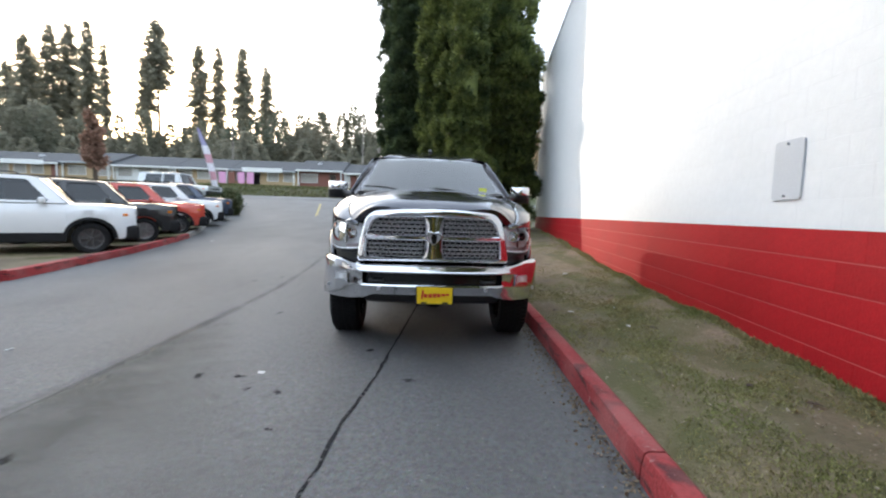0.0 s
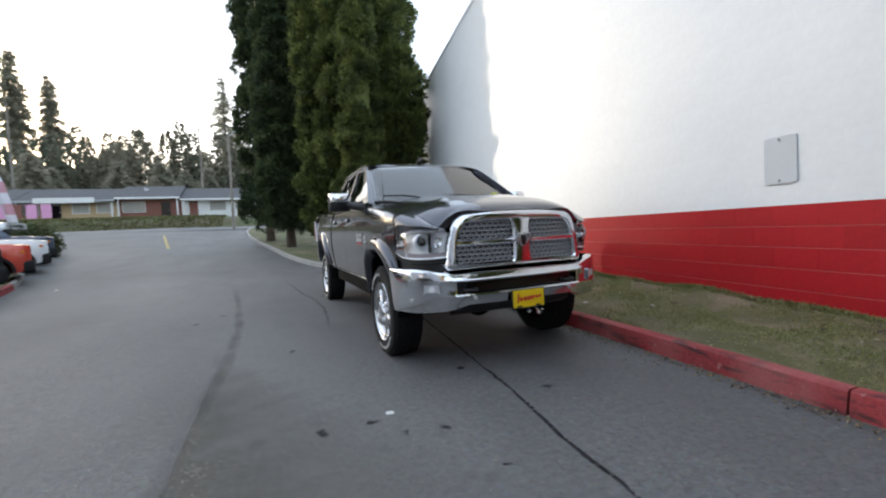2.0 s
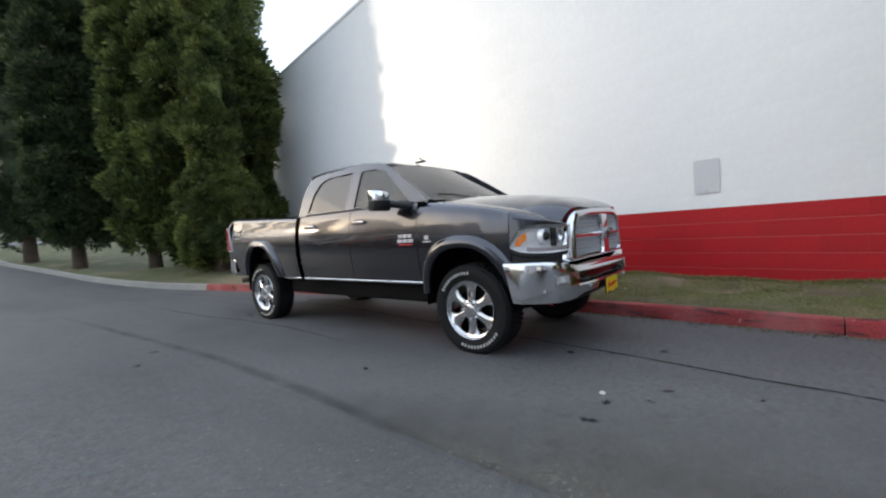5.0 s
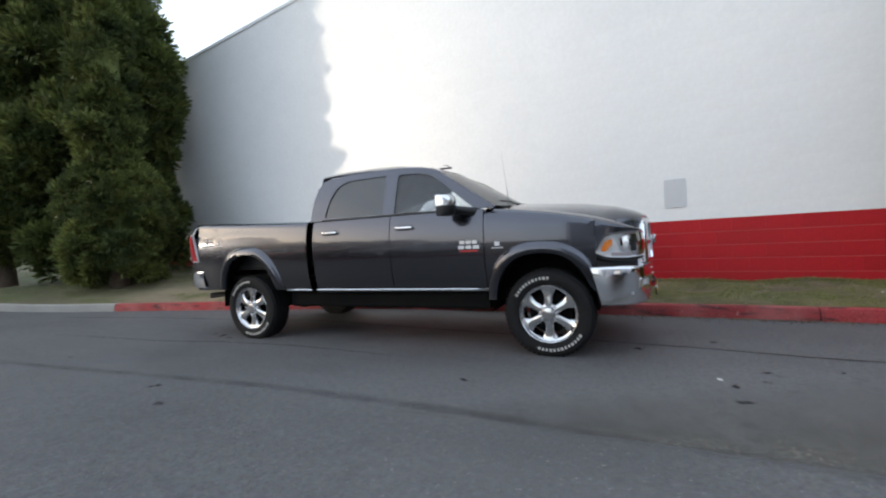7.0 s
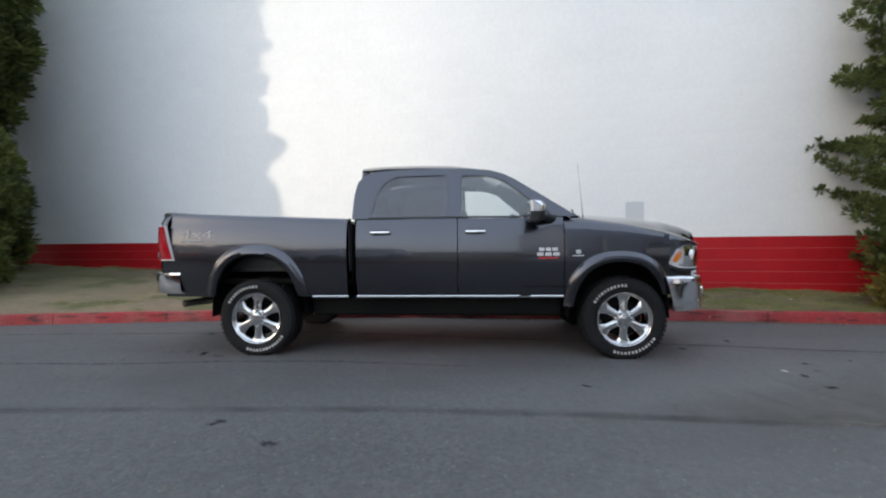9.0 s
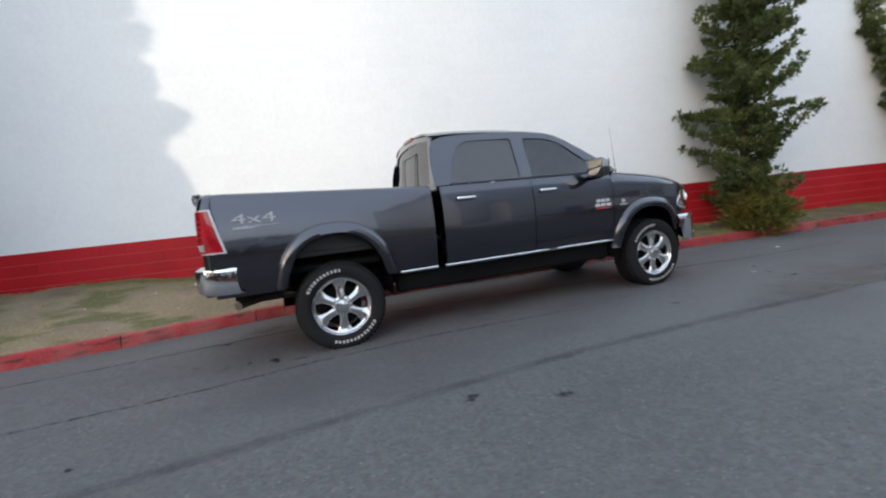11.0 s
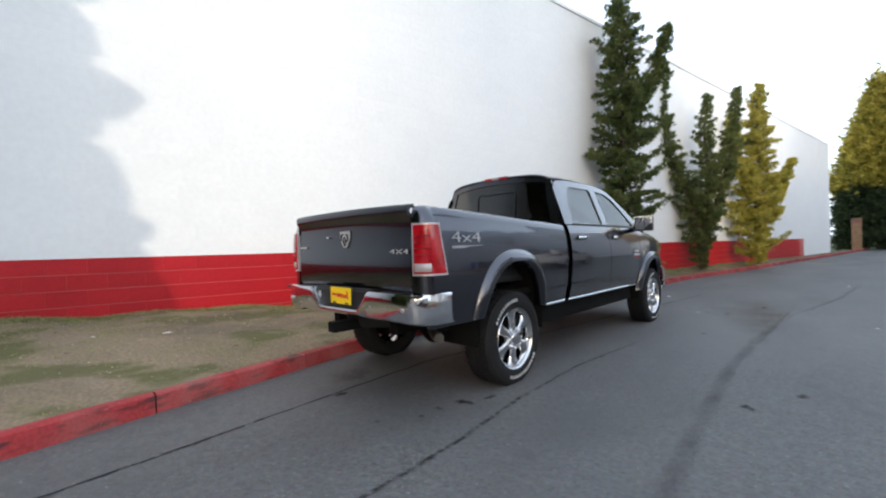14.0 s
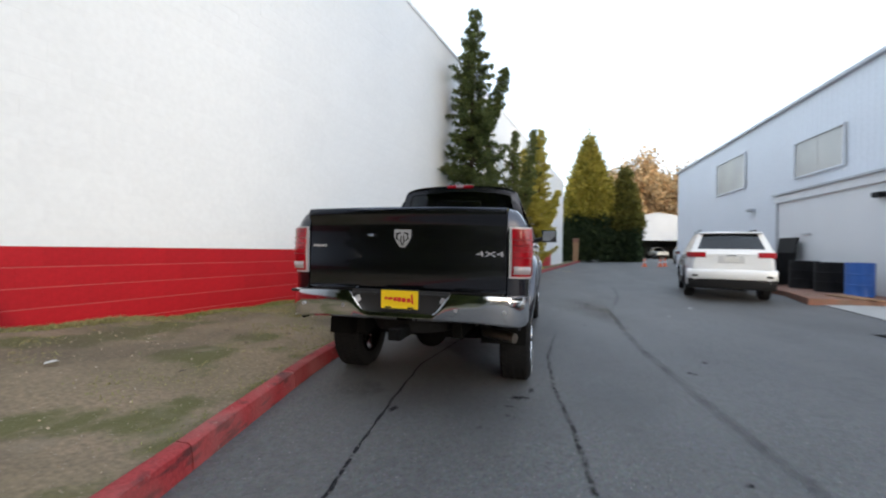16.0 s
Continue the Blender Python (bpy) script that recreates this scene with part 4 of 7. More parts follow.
def build_pickup():
    root = thing("pickup_truck", (0, 4.616, 0), "dark grey metallic crew-cab pickup with chrome grille and bumpers", "pickup truck")
    P = lambda *a, **k: part(*a, parent=root, **k)
    for sx in (-1, 1):
        # fender with its wheel arch, rolling over to the bonnet's edge
        secs = side_panel(-0.448, 0.592, 0.62, 1.27, sx, top=lambda y: (hood_x(y) + 0.006, hood_z(y)))
        P("fender", thicken(loft(secs), 0.012), "paint", smooth=40)
        secs = side_panel(0.602, 1.682, 0.662, 1.462, sx, 16)
        d = P("front_door", thicken(loft(secs), 0.03), "paint", smooth=40)
        secs = side_panel(1.692, 2.765, 0.662, 1.462, sx, 16)
        e = P("rear_door", thicken(loft(secs), 0.03), "paint", smooth=40)
        secs = side_panel(2.868, 4.93, 0.645, lambda y: rail_z(y) - 0.09, sx, 14, top=lambda y: (0.87, rail_z(y)))
        P("bed_side", thicken(loft(secs), 0.02), "paint", smooth=40)
        # bed rail and inner wall
        P("bed_rail", loft([[(sx * 0.872, y, rail_z(y)), (sx * 0.80, y, rail_z(y) + 0.002), (sx * 0.79, y, rail_z(y) - 0.02), (sx * 0.79, y, 0.93)] for y in (2.868, 3.5, 4.2, 4.88)]), "black", label="black plastic cap along the bed's rail")
        for i in (0, 1):
            P("wheel_arch_flare", flare(i, sx), "paint", smooth=50)
        # wheel wells
        for c, half, top in ARCHES:
            secs = []
            for i in range(25):
                a = math.pi * i / 24
                y, z = c + math.cos(a) * (half + 0.03), 0.42 + (top + 0.01 - 0.42) * math.sin(a) ** 0.83
                secs.append([(sx * 0.95, y, z), (sx * 0.55, y, z)])
            bm = loft(secs)
            loft([[(sx * 0.55, c - half - 0.03, z) for z in (0.42, top)], [(sx * 0.55, c + half + 0.03, z) for z in (0.42, top)]], bm)
            P("wheel_well", bm, "under")
        # door handles
        for door, y in ((d, 1.50), (e, 2.50)):
            x = body_x(1.33)
            part("handle", box((0.03, 0.215, 0.034), (sx * (x + 0.026), y, 1.322), 0.012, bm=None, segments=3), "chrome", door, "chrome handle", smooth=40)
            part("handle_recess", box((0.012, 0.17, 0.06), (sx * (x + 0.002), y, 1.322), 0.005), "satin", door)
        # glass and frames of the cab's side
        outer = [(0.47, 1.468), (0.62, 1.575), (0.86, 1.735), (1.08, 1.88), (1.2, 1.945), (1.34, 1.985), (1.6, 2.015), (2.0, 2.02), (2.4, 2.01), (2.62, 1.992), (2.72, 1.955), (2.785, 1.87), (2.81, 1.72), (2.815, 1.468)]
        fw = rounded([(0.71, 1.482), (1.64, 1.478), (1.645, 1.93), (1.36, 1.918), (1.19, 1.862), (0.95, 1.672)], 0.03)
        rw = rounded([(1.80, 1.482), (2.61, 1.502), (2.56, 1.73), (2.48, 1.87), (2.35, 1.932), (1.80, 1.94)], 0.04)
        pl = lambda a, b: (sx * cab_x(b), a, b)
        P("cab_side_frame", sheet(outer, (fw, rw), pl, 0.012), "paint")
        pi = lambda a, b: (sx * (cab_x(b) - 0.004), a, b)
        P("front_side_window", sheet([(0.66, 1.47), (1.66, 1.47), (1.67, 1.945), (1.34, 1.932), (1.17, 1.875), (0.92, 1.68)], (), pi, 0.004), "glass", label="clear side window").visible_shadow = False
        P("rear_side_window", sheet([(1.77, 1.47), (2.63, 1.47), (2.58, 1.74), (2.5, 1.885), (2.36, 1.945), (1.77, 1.953)], (), pi, 0.004), "privacy", label="dark privacy window").visible_shadow = False
        P("window_pillar_trim", sheet([(1.652, 1.484), (1.79, 1.484), (1.79, 1.936), (1.656, 1.926)], (), lambda a, b: (sx * (cab_x(b) + 0.004), a, b), 0.004), "satin")
        P("belt_trim", sheet([(0.66, 1.464), (2.64, 1.47), (2.64, 1.486), (0.66, 1.48)], (), lambda a, b: (sx * (cab_x(b) + 0.006), a, b), 0.008), "black")
        # sill: chrome strip over a black rocker
        for a, b in ((0.6, 2.775), (2.868, 3.26)):
            P("sill_strip", loft([[(sx * (body_x(0.65) + 0.002), y, 0.655), (sx * (body_x(0.65) + 0.008), y, 0.648), (sx * (body_x(0.64) + 0.004), y, 0.632), (sx * 0.92, y, 0.628)] for y in (a, (a + b) / 2, b)]), "chrome", label="chrome strip along the sill", smooth=40)
        P("rocker", box((0.12, 2.7, 0.2), (sx * 0.79, 1.95, 0.52), 0.03), "under")
        # headlamp, wrapping round the corner
        hx = [(0.652, -0.85), (0.70, -0.838), (0.75, -0.808), (0.81, -0.752), (0.86, -0.676), (0.90, -0.592), (0.925, -0.532), (0.944, -0.452)]
        top = [1.138, 1.146, 1.151, 1.154, 1.154, 1.148, 1.128, 1.01]
        bot = [0.932, 0.927, 0.923, 0.92, 0.92, 0.927, 0.938, 0.972]
        lamp = P("headlamp", loft([[(sx * (x - 0.06), y + 0.1, t), (sx * (x - 0.06), y + 0.1, b)] for (x, y), t, b in zip(hx, top, bot)], bm=loft([[(sx * x, y, b + 0.012), (sx * x, y - 0.004, b), (sx * (x - 0.06), y + 0.1, b)] for (x, y), b in zip(hx, bot)])), "lamp_silver", label="chrome headlamp with a projector and amber marker")
        part("reflector", loft([[(sx * (x - 0.03), y + 0.05, b + (t - b) * q) for q in (0.03, 0.35, 0.65, 0.97)] for (x, y), t, b in zip(hx, top, bot)]), "lamp_silver", lamp, "silver reflector", smooth=60)
        part("lamp_rim", thicken(loft([[(sx * (x + 0.002), y - 0.004, t + 0.004), (sx * (x - 0.002), y, t - 0.014)] for (x, y), t in zip(hx, top)]), 0.008), "chrome", lamp)
        part("lens", loft([[(sx * (x + 0.006 * math.sin(math.pi * j / 4)), y - 0.012 * math.sin(math.pi * j / 4), t + (b - t) * j / 4) for j in range(5)] for (x, y), t, b in zip(hx, top, bot)]), "lens", lamp, "clear lens", smooth=60).visible_shadow = False
        part("projector", lathe([(0.036, 0.05), (0.036, -0.02), (0.03, -0.032), (0.02, -0.042), (0.0, -0.046)], 24, "y", (sx * 0.805, -0.705, 1.06)), "satin", lamp, "dark round projector", smooth=40)
        part("projector_ring", lathe([(0.066, 0.03), (0.068, -0.014), (0.056, -0.022), (0.037, -0.006)], 28, "y", (sx * 0.805, -0.705, 1.06)), "lamp_silver", lamp, smooth=40)
        part("high_beam", lathe([(0.05, -0.016), (0.044, -0.01), (0.026, 0.02), (0.0, 0.03)], 20, "y", (sx * 0.712, -0.79, 1.06)), "chrome", lamp, smooth=40)
        part("lamp_divider", box((0.012, 0.05, 0.16), (sx * 0.757, -0.765, 1.05), 0.004), "satin", lamp)
        part("running_lamp", thicken(loft([[(sx * (x - 0.01), y + 0.012, b + 0.045), (sx * (x - 0.012), y + 0.012, b + 0.012)] for (x, y), b in zip(hx[:6], bot[:6])]), 0.01), "clear_lens", lamp)
        part("marker", loft([[(sx * (x - 0.003), y - 0.002, t), (sx * (x - 0.003), y - 0.002, b)] for (x, y), t, b in zip([(0.902, -0.588), (0.925, -0.532), (0.934, -0.495)], [1.1, 1.075, 1.02], [1.04, 0.985, 0.985])]), "amber", lamp, "amber side marker")
        edge = [-0.812, -0.79, -0.765, -0.71, -0.64, -0.565, -0.51, -0.448]
        secs = []
        for i, ((x, y), t, e) in enumerate(zip(hx, top, edge)):
            q = (i / 7) ** 1.6
            zk = t + 0.004 + (1.27 - t - 0.004) * q
            col = [(x + (body_x(zk) - nose_in(y) - x) * j / 3 * q, y, t + 0.004 + (zk - t - 0.004) * j / 3) for j in range(4)]
            (ax, ay, az), (bx, by, bz) = col[-1], (hood_x(e) + 0.006, e, hood_z(e))
            cx, cz = ax - 0.012 - 0.27 * (ax - bx), bz - 0.17 * (bz - az)
            for j in range(1, 8):
                v = j / 7
                col.append((ax * (1 - v) ** 2 + cx * 2 * v * (1 - v) + bx * v * v, ay + (by - ay) * v, az * (1 - v) ** 2 + cz * 2 * v * (1 - v) + bz * v * v))
            secs.append([(sx * a, b, c) for a, b, c in col])
        P("nose_panel", thicken(loft(secs), 0.01), "paint", smooth=60)
        P("lamp_filler", loft([[(sx * (x - 0.002), y + 0.002, b - 0.002), (sx * (x - 0.004), y + 0.006, b - 0.03), (sx * (x - 0.03), y + 0.04, b - 0.04), (sx * (x - 0.03), y + 0.04, 0.82)] for (x, y), b in zip(hx + [(0.953, -0.42)], bot + [0.978])]), "black", smooth=30)
        # mirror: black arm, chrome cap
        mroot = P("side_mirror", tube([(sx * 0.90, 0.70, 1.44), (sx * 0.98, 0.74, 1.45), (sx * 1.05, 0.84, 1.47), (sx * 1.12, 0.90, 1.49)], [0.05, 0.04, 0.038, 0.045]), "black", smooth=50)
        m1 = [(-0.02, 0.055), (0.01, 0.095), (0.06, 0.125), (0.12, 0.13), (0.17, 0.12), (0.205, 0.09), (0.22, 0.05)]
        for nm, z0, z1, mat, lab in (("mirror_cap", 1.505, 1.612, "chrome", "chrome mirror cap"), ("mirror_base", 1.41, 1.51, "black", "")):
            secs = []
            for dz, k in (((0, 0.93), (0.35, 1.0), (0.7, 0.95), (0.9, 0.8), (1.0, 0.55)) if nm == "mirror_cap" else ((0, 0.6), (0.3, 0.9), (1.0, 0.97))):
                z = z0 + (z1 - z0) * dz
                secs.append([(sx * (1.055 + dx), 0.955 - dd * 1.1 * k, z) for dx, dd in m1] + [(sx * (1.055 + dx), 0.97, z) for dx, dd in reversed(m1)])
            bm = loft(secs, closed=True, caps=True)
            bmesh.ops.recalc_face_normals(bm, faces=bm.faces)
            part(nm, bm, mat, mroot, lab, smooth=50)
        part("mirror_glass", box((0.2, 0.004, 0.16), (sx * 1.155, 0.978, 1.512), 0.002, (-6, 0, -6 * sx)), "mirror", mroot, "mirror glass")
        # tail lamp
        ts = [(0.835, 4.995), (0.90, 4.993), (0.955, 4.97), (0.99, 4.925), (0.998, 4.88), (0.997, 4.825)]
        slant = lambda y, z: 0.22 * (z - 1.24) * min(1.0, max(0.0, (4.95 - y) / 0.1))
        tl = P("tail_lamp", thicken(loft([[(sx * (x + 0.006), y + 0.008 + slant(y, z), z) for z in (1.048, 1.24, 1.432)] for x, y in ts]), 0.02), "badge_silver", label="red and clear tail lamp in a chrome bezel", smooth=40)
        for nm, z0, z1, mat in (("red_lens", 1.062, 1.42, "red_lens"), ("reverse_lens", 1.078, 1.138, "clear_lens"), ("lamp_bar", 1.2, 1.206, "lamp_bar"), ("lamp_bar", 1.245, 1.251, "lamp_bar"), ("lamp_bar", 1.29, 1.296, "lamp_bar"), ("lamp_bar", 1.335, 1.341, "lamp_bar")):
            inner = [(0.848, 4.994), *ts[1:-1], (0.997, 4.836)] if nm == "red_lens" else [(0.862, 4.998), (0.90, 4.997), (0.957, 4.974), (0.985, 4.945)]
            secs = [[(sx * (x + 0.012 + 0.006 * math.sin(math.pi * j / 5)), y + 0.014 + 0.006 * math.sin(math.pi * j / 5) + slant(y, z0 + (z1 - z0) * j / 5), z0 + (z1 - z0) * j / 5) for j in range(6)] for x, y in inner]
            part(nm, thicken(loft(secs), 0.01), mat, tl, smooth=50)
        # badges: plain bars
        for nm, y0, y1, z0, z1, mat in (("badge_bars", 0.66, 0.86, 1.115, 1.15, "badge_silver"), ("badge_bars", 0.64, 0.88, 1.065, 1.1, "badge_silver"), ("badge_bars", 0.64, 0.88, 1.038, 1.052, "plate_red"), ("badge_bars", 0.43, 0.49, 1.085, 1.125, "badge_silver"), ("badge_bars", 0.39, 0.53, 1.06, 1.07, "badge_silver")):
            bm = bmesh.new()
            k = 3 if nm == "badge_bars" and y1 - y0 > 0.15 and z1 - z0 > 0.02 else 1
            for q in range(k):
                wq = (y1 - y0) / k
                box((0.006, wq * 0.82, z1 - z0), (sx * (body_x((z0 + z1) / 2) + 0.003), y0 + wq * (q + 0.5), (z0 + z1) / 2), 0.002, bm=bm)
            P(nm, bm, mat, label="plain raised chrome bars" if mat != "plate_red" else "")
        word("4x4", 0.17, 0.002, "badge_grey", root, Matrix.Translation((sx * (body_x(1.33) + 0.008 - nose_in(4.7)), 4.54, 1.325)) @ Euler((radians(82), 0, radians(90 * sx))).to_matrix().to_4x4() @ Matrix.Diagonal((1.45, 0.7, 1, 1)), "decal_lettering", "grey four-by-four decal")
        P("decal_bar", box((0.003, 0.4, 0.022), (sx * (body_x(1.25) - nose_in(4.7) + 0.002), 4.52, 1.252), 0.001), "badge_grey")
        # wheels
        wheel(root, (sx * 0.845, 0.0, 0.412), sx)
        wheel(root, (sx * 0.845, 3.88, 0.412), sx)
    # bonnet with its raised middle, its lip turned down over the grille
    secs = []
    for k in range(-1, 29):
        row = []
        for i in range(41):
            t = -1 + 2 * i / 40
            y0, y1 = -0.915 + 0.103 * abs(t) ** 2.4, 0.34 + 0.12 * t * t
            y = y0 + (y1 - y0) * (max(k, 0) / 28) ** 1.25
            z = hood_z(y) + (hood_top(y) - hood_z(y)) * (1 - abs(t) ** (3.0 + 3.0 * min(1.0, max(0.0, (-0.5 - y) / 0.35))))
            z += 0.008 / (1 + math.exp((abs(t) - 0.56) * 26)) * min(1.0, max(0.0, (y + 0.72) * 3))
            x = (hood_x(y) - 0.004) * t
            if k < 0:
                y, z = -0.905 + 0.075 * (abs(x) / 0.65) ** 2.3 + 0.01, float(np.interp(abs(x), [0, 0.3, 0.5, 0.56, 0.6, 0.65, 0.69], [1.282, 1.276, 1.252, 1.215, 1.18, 1.15, 1.14]))
            row.append((x, y, z))
        secs.append(row)
    P("bonnet", thicken(loft(secs), 0.012), "paint", smooth=50)
    # cowl, windscreen, roof, rear glass
    P("cowl", loft([[(x, y + 0.13 * (x / 0.82) ** 2, z) for x in [-0.86 + 0.172 * i for i in range(11)]] for y, z in ((0.28, 1.475), (0.34, 1.492), (0.46, 1.47))]), "black", smooth=60)

    def screen(s, t):
        """Windscreen: s across, t up."""
        hw = 0.865 - 0.135 * t
        return (hw * s, 0.33 + 0.17 * s * s + t * (0.88 - 0.05 * s * s), 1.475 + 0.505 * t - 0.015 * s * s * (1 - t) + 0.006 * math.sin(math.pi * t) - 0.02 * s * s * t)
    grid = [[screen(-0.97 + 1.94 * i / 16, 0.03 + 0.94 * j / 10) for i in range(17)] for j in range(11)]
    P("windscreen", thicken(loft(grid), 0.005), "screen_glass", label="curved windscreen", smooth=60).visible_shadow = False
    for s in (-1, 1):
        P("screen_pillar", thicken(loft([[screen(s * 0.93, t), screen(s * 1.0, t), (s * (cab_x(1.47 + 0.49 * t) - 0.002), 0.52 + t * 0.76, 1.468 + 0.49 * t)] for t in [i / 10 for i in range(11)]]), 0.02), "paint", smooth=60)
    P("screen_header", thicken(loft([[screen(-1 + 2 * i / 16, t) for i in range(17)] for t in (0.98, 1.0)]), 0.01), "satin", smooth=60)
    secs = []
    for j in range(17):
        y = 1.20 + (2.755 - 1.20) * j / 16
        ze = float(np.interp(y, [1.2, 1.35, 1.7, 2.1, 2.5, 2.755], [1.96, 1.998, 2.036, 2.052, 2.05, 2.034]))
        row = []
        for i in range(25):
            t = -1 + 2 * i / 24
            hw = cab_x(ze - 0.02) + 0.004
            edge = 0.048 * (1 - abs(t) ** 8)
            yy = y - (0.05 * (1 - t * t) if j == 0 else 0)
            row.append((hw * t, yy, ze - 0.018 + min(1.0, 0.4 + 0.1 * j) * (edge + 0.036 * (1 - t * t))) if j else Vector(screen(t, 1.0)) + Vector((0, 0, 0.002)))
        secs.append(row)
    P("roof", thicken(loft(secs), 0.02), "paint", smooth=50)
    back = [[(x * (0.885 - 0.145 * t), 2.80 - 0.06 * t + 0.03 * (1 - x * x), 1.475 + (0.53 + 0.07 * (1 - x * x)) * t) for x in [-1 + i / 8 for i in range(17)]] for t in (0.0, 0.05, 0.5, 0.9, 1.0)]
    P("cab_back_frame", thicken(loft(back, skip=lambda i, j: i in (1, 2) and 1 <= j <= 14), 0.02), "paint", smooth=50)
    P("rear_window", thicken(loft([[(x * (0.83 - 0.12 * t), 2.787 - 0.06 * t + 0.03 * (1 - x * x), 1.475 + (0.53 + 0.06 * (1 - x * x)) * t) for x in [-0.97 + 0.97 * i / 8 for i in range(17)]] for t in (0.02, 0.5, 0.96)]), 0.004), "privacy", label="dark sliding rear window", smooth=60).visible_shadow = False
    P("slider_frame", sheet(rounded([(-0.3, 1.50), (0.3, 1.50), (0.29, 1.90), (-0.29, 1.90)], 0.03), (rounded([(-0.285, 1.515), (0.285, 1.515), (0.275, 1.885), (-0.275, 1.885)], 0.03),), lambda a, b: (a, 2.828 - 0.12 * (b - 1.475), b), 0.006), "satin")
    bl = P("third_brake_lamp", box((0.35, 0.03, 0.04), (0, 2.768, 2.086), 0.01), "red_lens", label="red third brake lamp with a clear middle")
    part("cargo_lens", box((0.1, 0.01, 0.028), (0, 2.786, 2.086), 0.004), "clear_lens", bl)
    P("cab_back", loft([[(x, 2.79, z) for x in (-0.93, 0.93)] for z in (0.66, 1.48)]), "paint")
    P("shark_fin_antenna", loft([[(w * 0.02, 1.30 + d, 2.06 + h), (0, 1.30 + d * 0.9, 2.062 + h + 0.004), (-w * 0.02, 1.30 + d, 2.06 + h)] for w, d, h in ((0.3, 0.0, 0.0), (1, 0.04, 0.03), (0.8, 0.09, 0.055), (0.5, 0.12, 0.05))], bm=box((0.05, 0.16, 0.02), (0, 1.38, 2.07), 0.008)), "black")
    P("whip_antenna", tube([(-0.80, 0.36, 1.43), (-0.80, 0.37, 1.50), (-0.80, 0.39, 1.72), (-0.80, 0.42, 2.02)], [0.008, 0.004, 0.0012, 0.0008], 6), "black")
    for s in (-0.35, 0.32):
        P("wiper", tube([(s, 0.34, 1.50), (s - 0.2, 0.42, 1.535), (s - 0.42, 0.47, 1.54)], 0.009, 6), "black")
    P("inspection_sticker", box((0.09, 0.004, 0.06), (0.62, 0.53, 1.535), 0.001, (-28, 0, 12)), "sticker")
    # cabin
    P("cabin_floor", box((1.8, 2.1, 0.06), (0, 1.7, 0.75), 0.01), "dash")
    P("dashboard", loft([[(x, y, z) for x in (-0.82, 0.82)] for y, z in ((0.44, 1.44), (0.75, 1.46), (0.98, 1.42), (1.02, 1.3), (0.95, 1.0), (0.8, 0.8))]), "dash", smooth=40)
    P("steering_wheel", lathe([(0.18, -0.015), (0.195, 0.0), (0.18, 0.015), (0.165, 0.0), (0.18, -0.015)], 24, "y", (0.4, 1.1, 1.36)), "dash", smooth=60)
    for x in (-0.42, 0.42):
        for y, nm in ((1.62, "front_seat"), (2.52, "rear_seat")):
            st = P(nm, box((0.5, 0.16, 0.62), (x, y, 1.28), 0.06, (-12, 0, 0)), "seat", smooth=50)
            part("headrest", box((0.27, 0.11, 0.19), (x, y + 0.08, 1.66), 0.045, (-8, 0, 0), segments=3), "seat", st, smooth=50)
            part("cushion", box((0.52, 0.5, 0.18), (x, y - 0.28, 0.98), 0.06), "seat", st, smooth=50)
    # grille
    gy = lambda z: -0.93 + 0.05 * (z - 0.86)
    pl = lambda a, b: (a, gy(b) + 0.075 * (abs(a) / 0.65) ** 2.3, b)
    outer = rounded([(-0.66, 0.824), (0.66, 0.824), (0.655, 0.9), (0.632, 1.05), (0.59, 1.2), (0.52, 1.262), (0.3, 1.28), (0, 1.286), (-0.3, 1.28), (-0.52, 1.262), (-0.59, 1.2), (-0.632, 1.05), (-0.655, 0.9)], 0.04, 5)
    inner = rounded([(-0.58, 0.868), (0.58, 0.868), (0.574, 0.93), (0.562, 1.05), (0.535, 1.15), (0.48, 1.198), (0.3, 1.208), (0, 1.21), (-0.3, 1.208), (-0.48, 1.198), (-0.535, 1.15), (-0.562, 1.05), (-0.574, 0.93)], 0.03, 5)
    ring = []
    for (ax, az), (bx, bz) in zip(outer + outer[:1], inner + inner[:1]):
        mx, mz = ax * 0.6 + bx * 0.4, az * 0.6 + bz * 0.4
        ya, yb, ym = pl(ax, az)[1], pl(bx, bz)[1], pl(mx, mz)[1]
        ring.append([(ax * 1.02, ya + 0.09, az), (ax * 1.01, ya + 0.03, az), (ax, ya + 0.004, az), (ax * 0.88 + bx * 0.12, ya - 0.014, az * 0.88 + bz * 0.12), (mx, ym - 0.022, mz), (ax * 0.2 + bx * 0.8, yb - 0.02, az * 0.2 + bz * 0.8), (bx, yb - 0.004, bz), (bx * 0.985, yb + 0.05, bz + (0.008 if bz < 1 else -0.008))])
    gr = P("grille", loft(ring), "chrome", label="chrome cross-bar grille with honeycomb mesh", smooth=50)
    part("centre_bar", loft([[(-w, gy(z) + 0.0, z), (-w + 0.014, gy(z) - 0.022, z), (-0.03, gy(z) - 0.03, z), (0.03, gy(z) - 0.03, z), (w - 0.014, gy(z) - 0.022, z), (w, gy(z) + 0.0, z), (w - 0.01, gy(z) + 0.04, z), (-w + 0.01, gy(z) + 0.04, z)] for z, w in ((0.862, 0.1), (0.885, 0.086), (0.95, 0.076), (1.04, 0.078), (1.13, 0.076), (1.19, 0.086), (1.216, 0.1))], closed=True, caps=True), "chrome", gr, smooth=30)
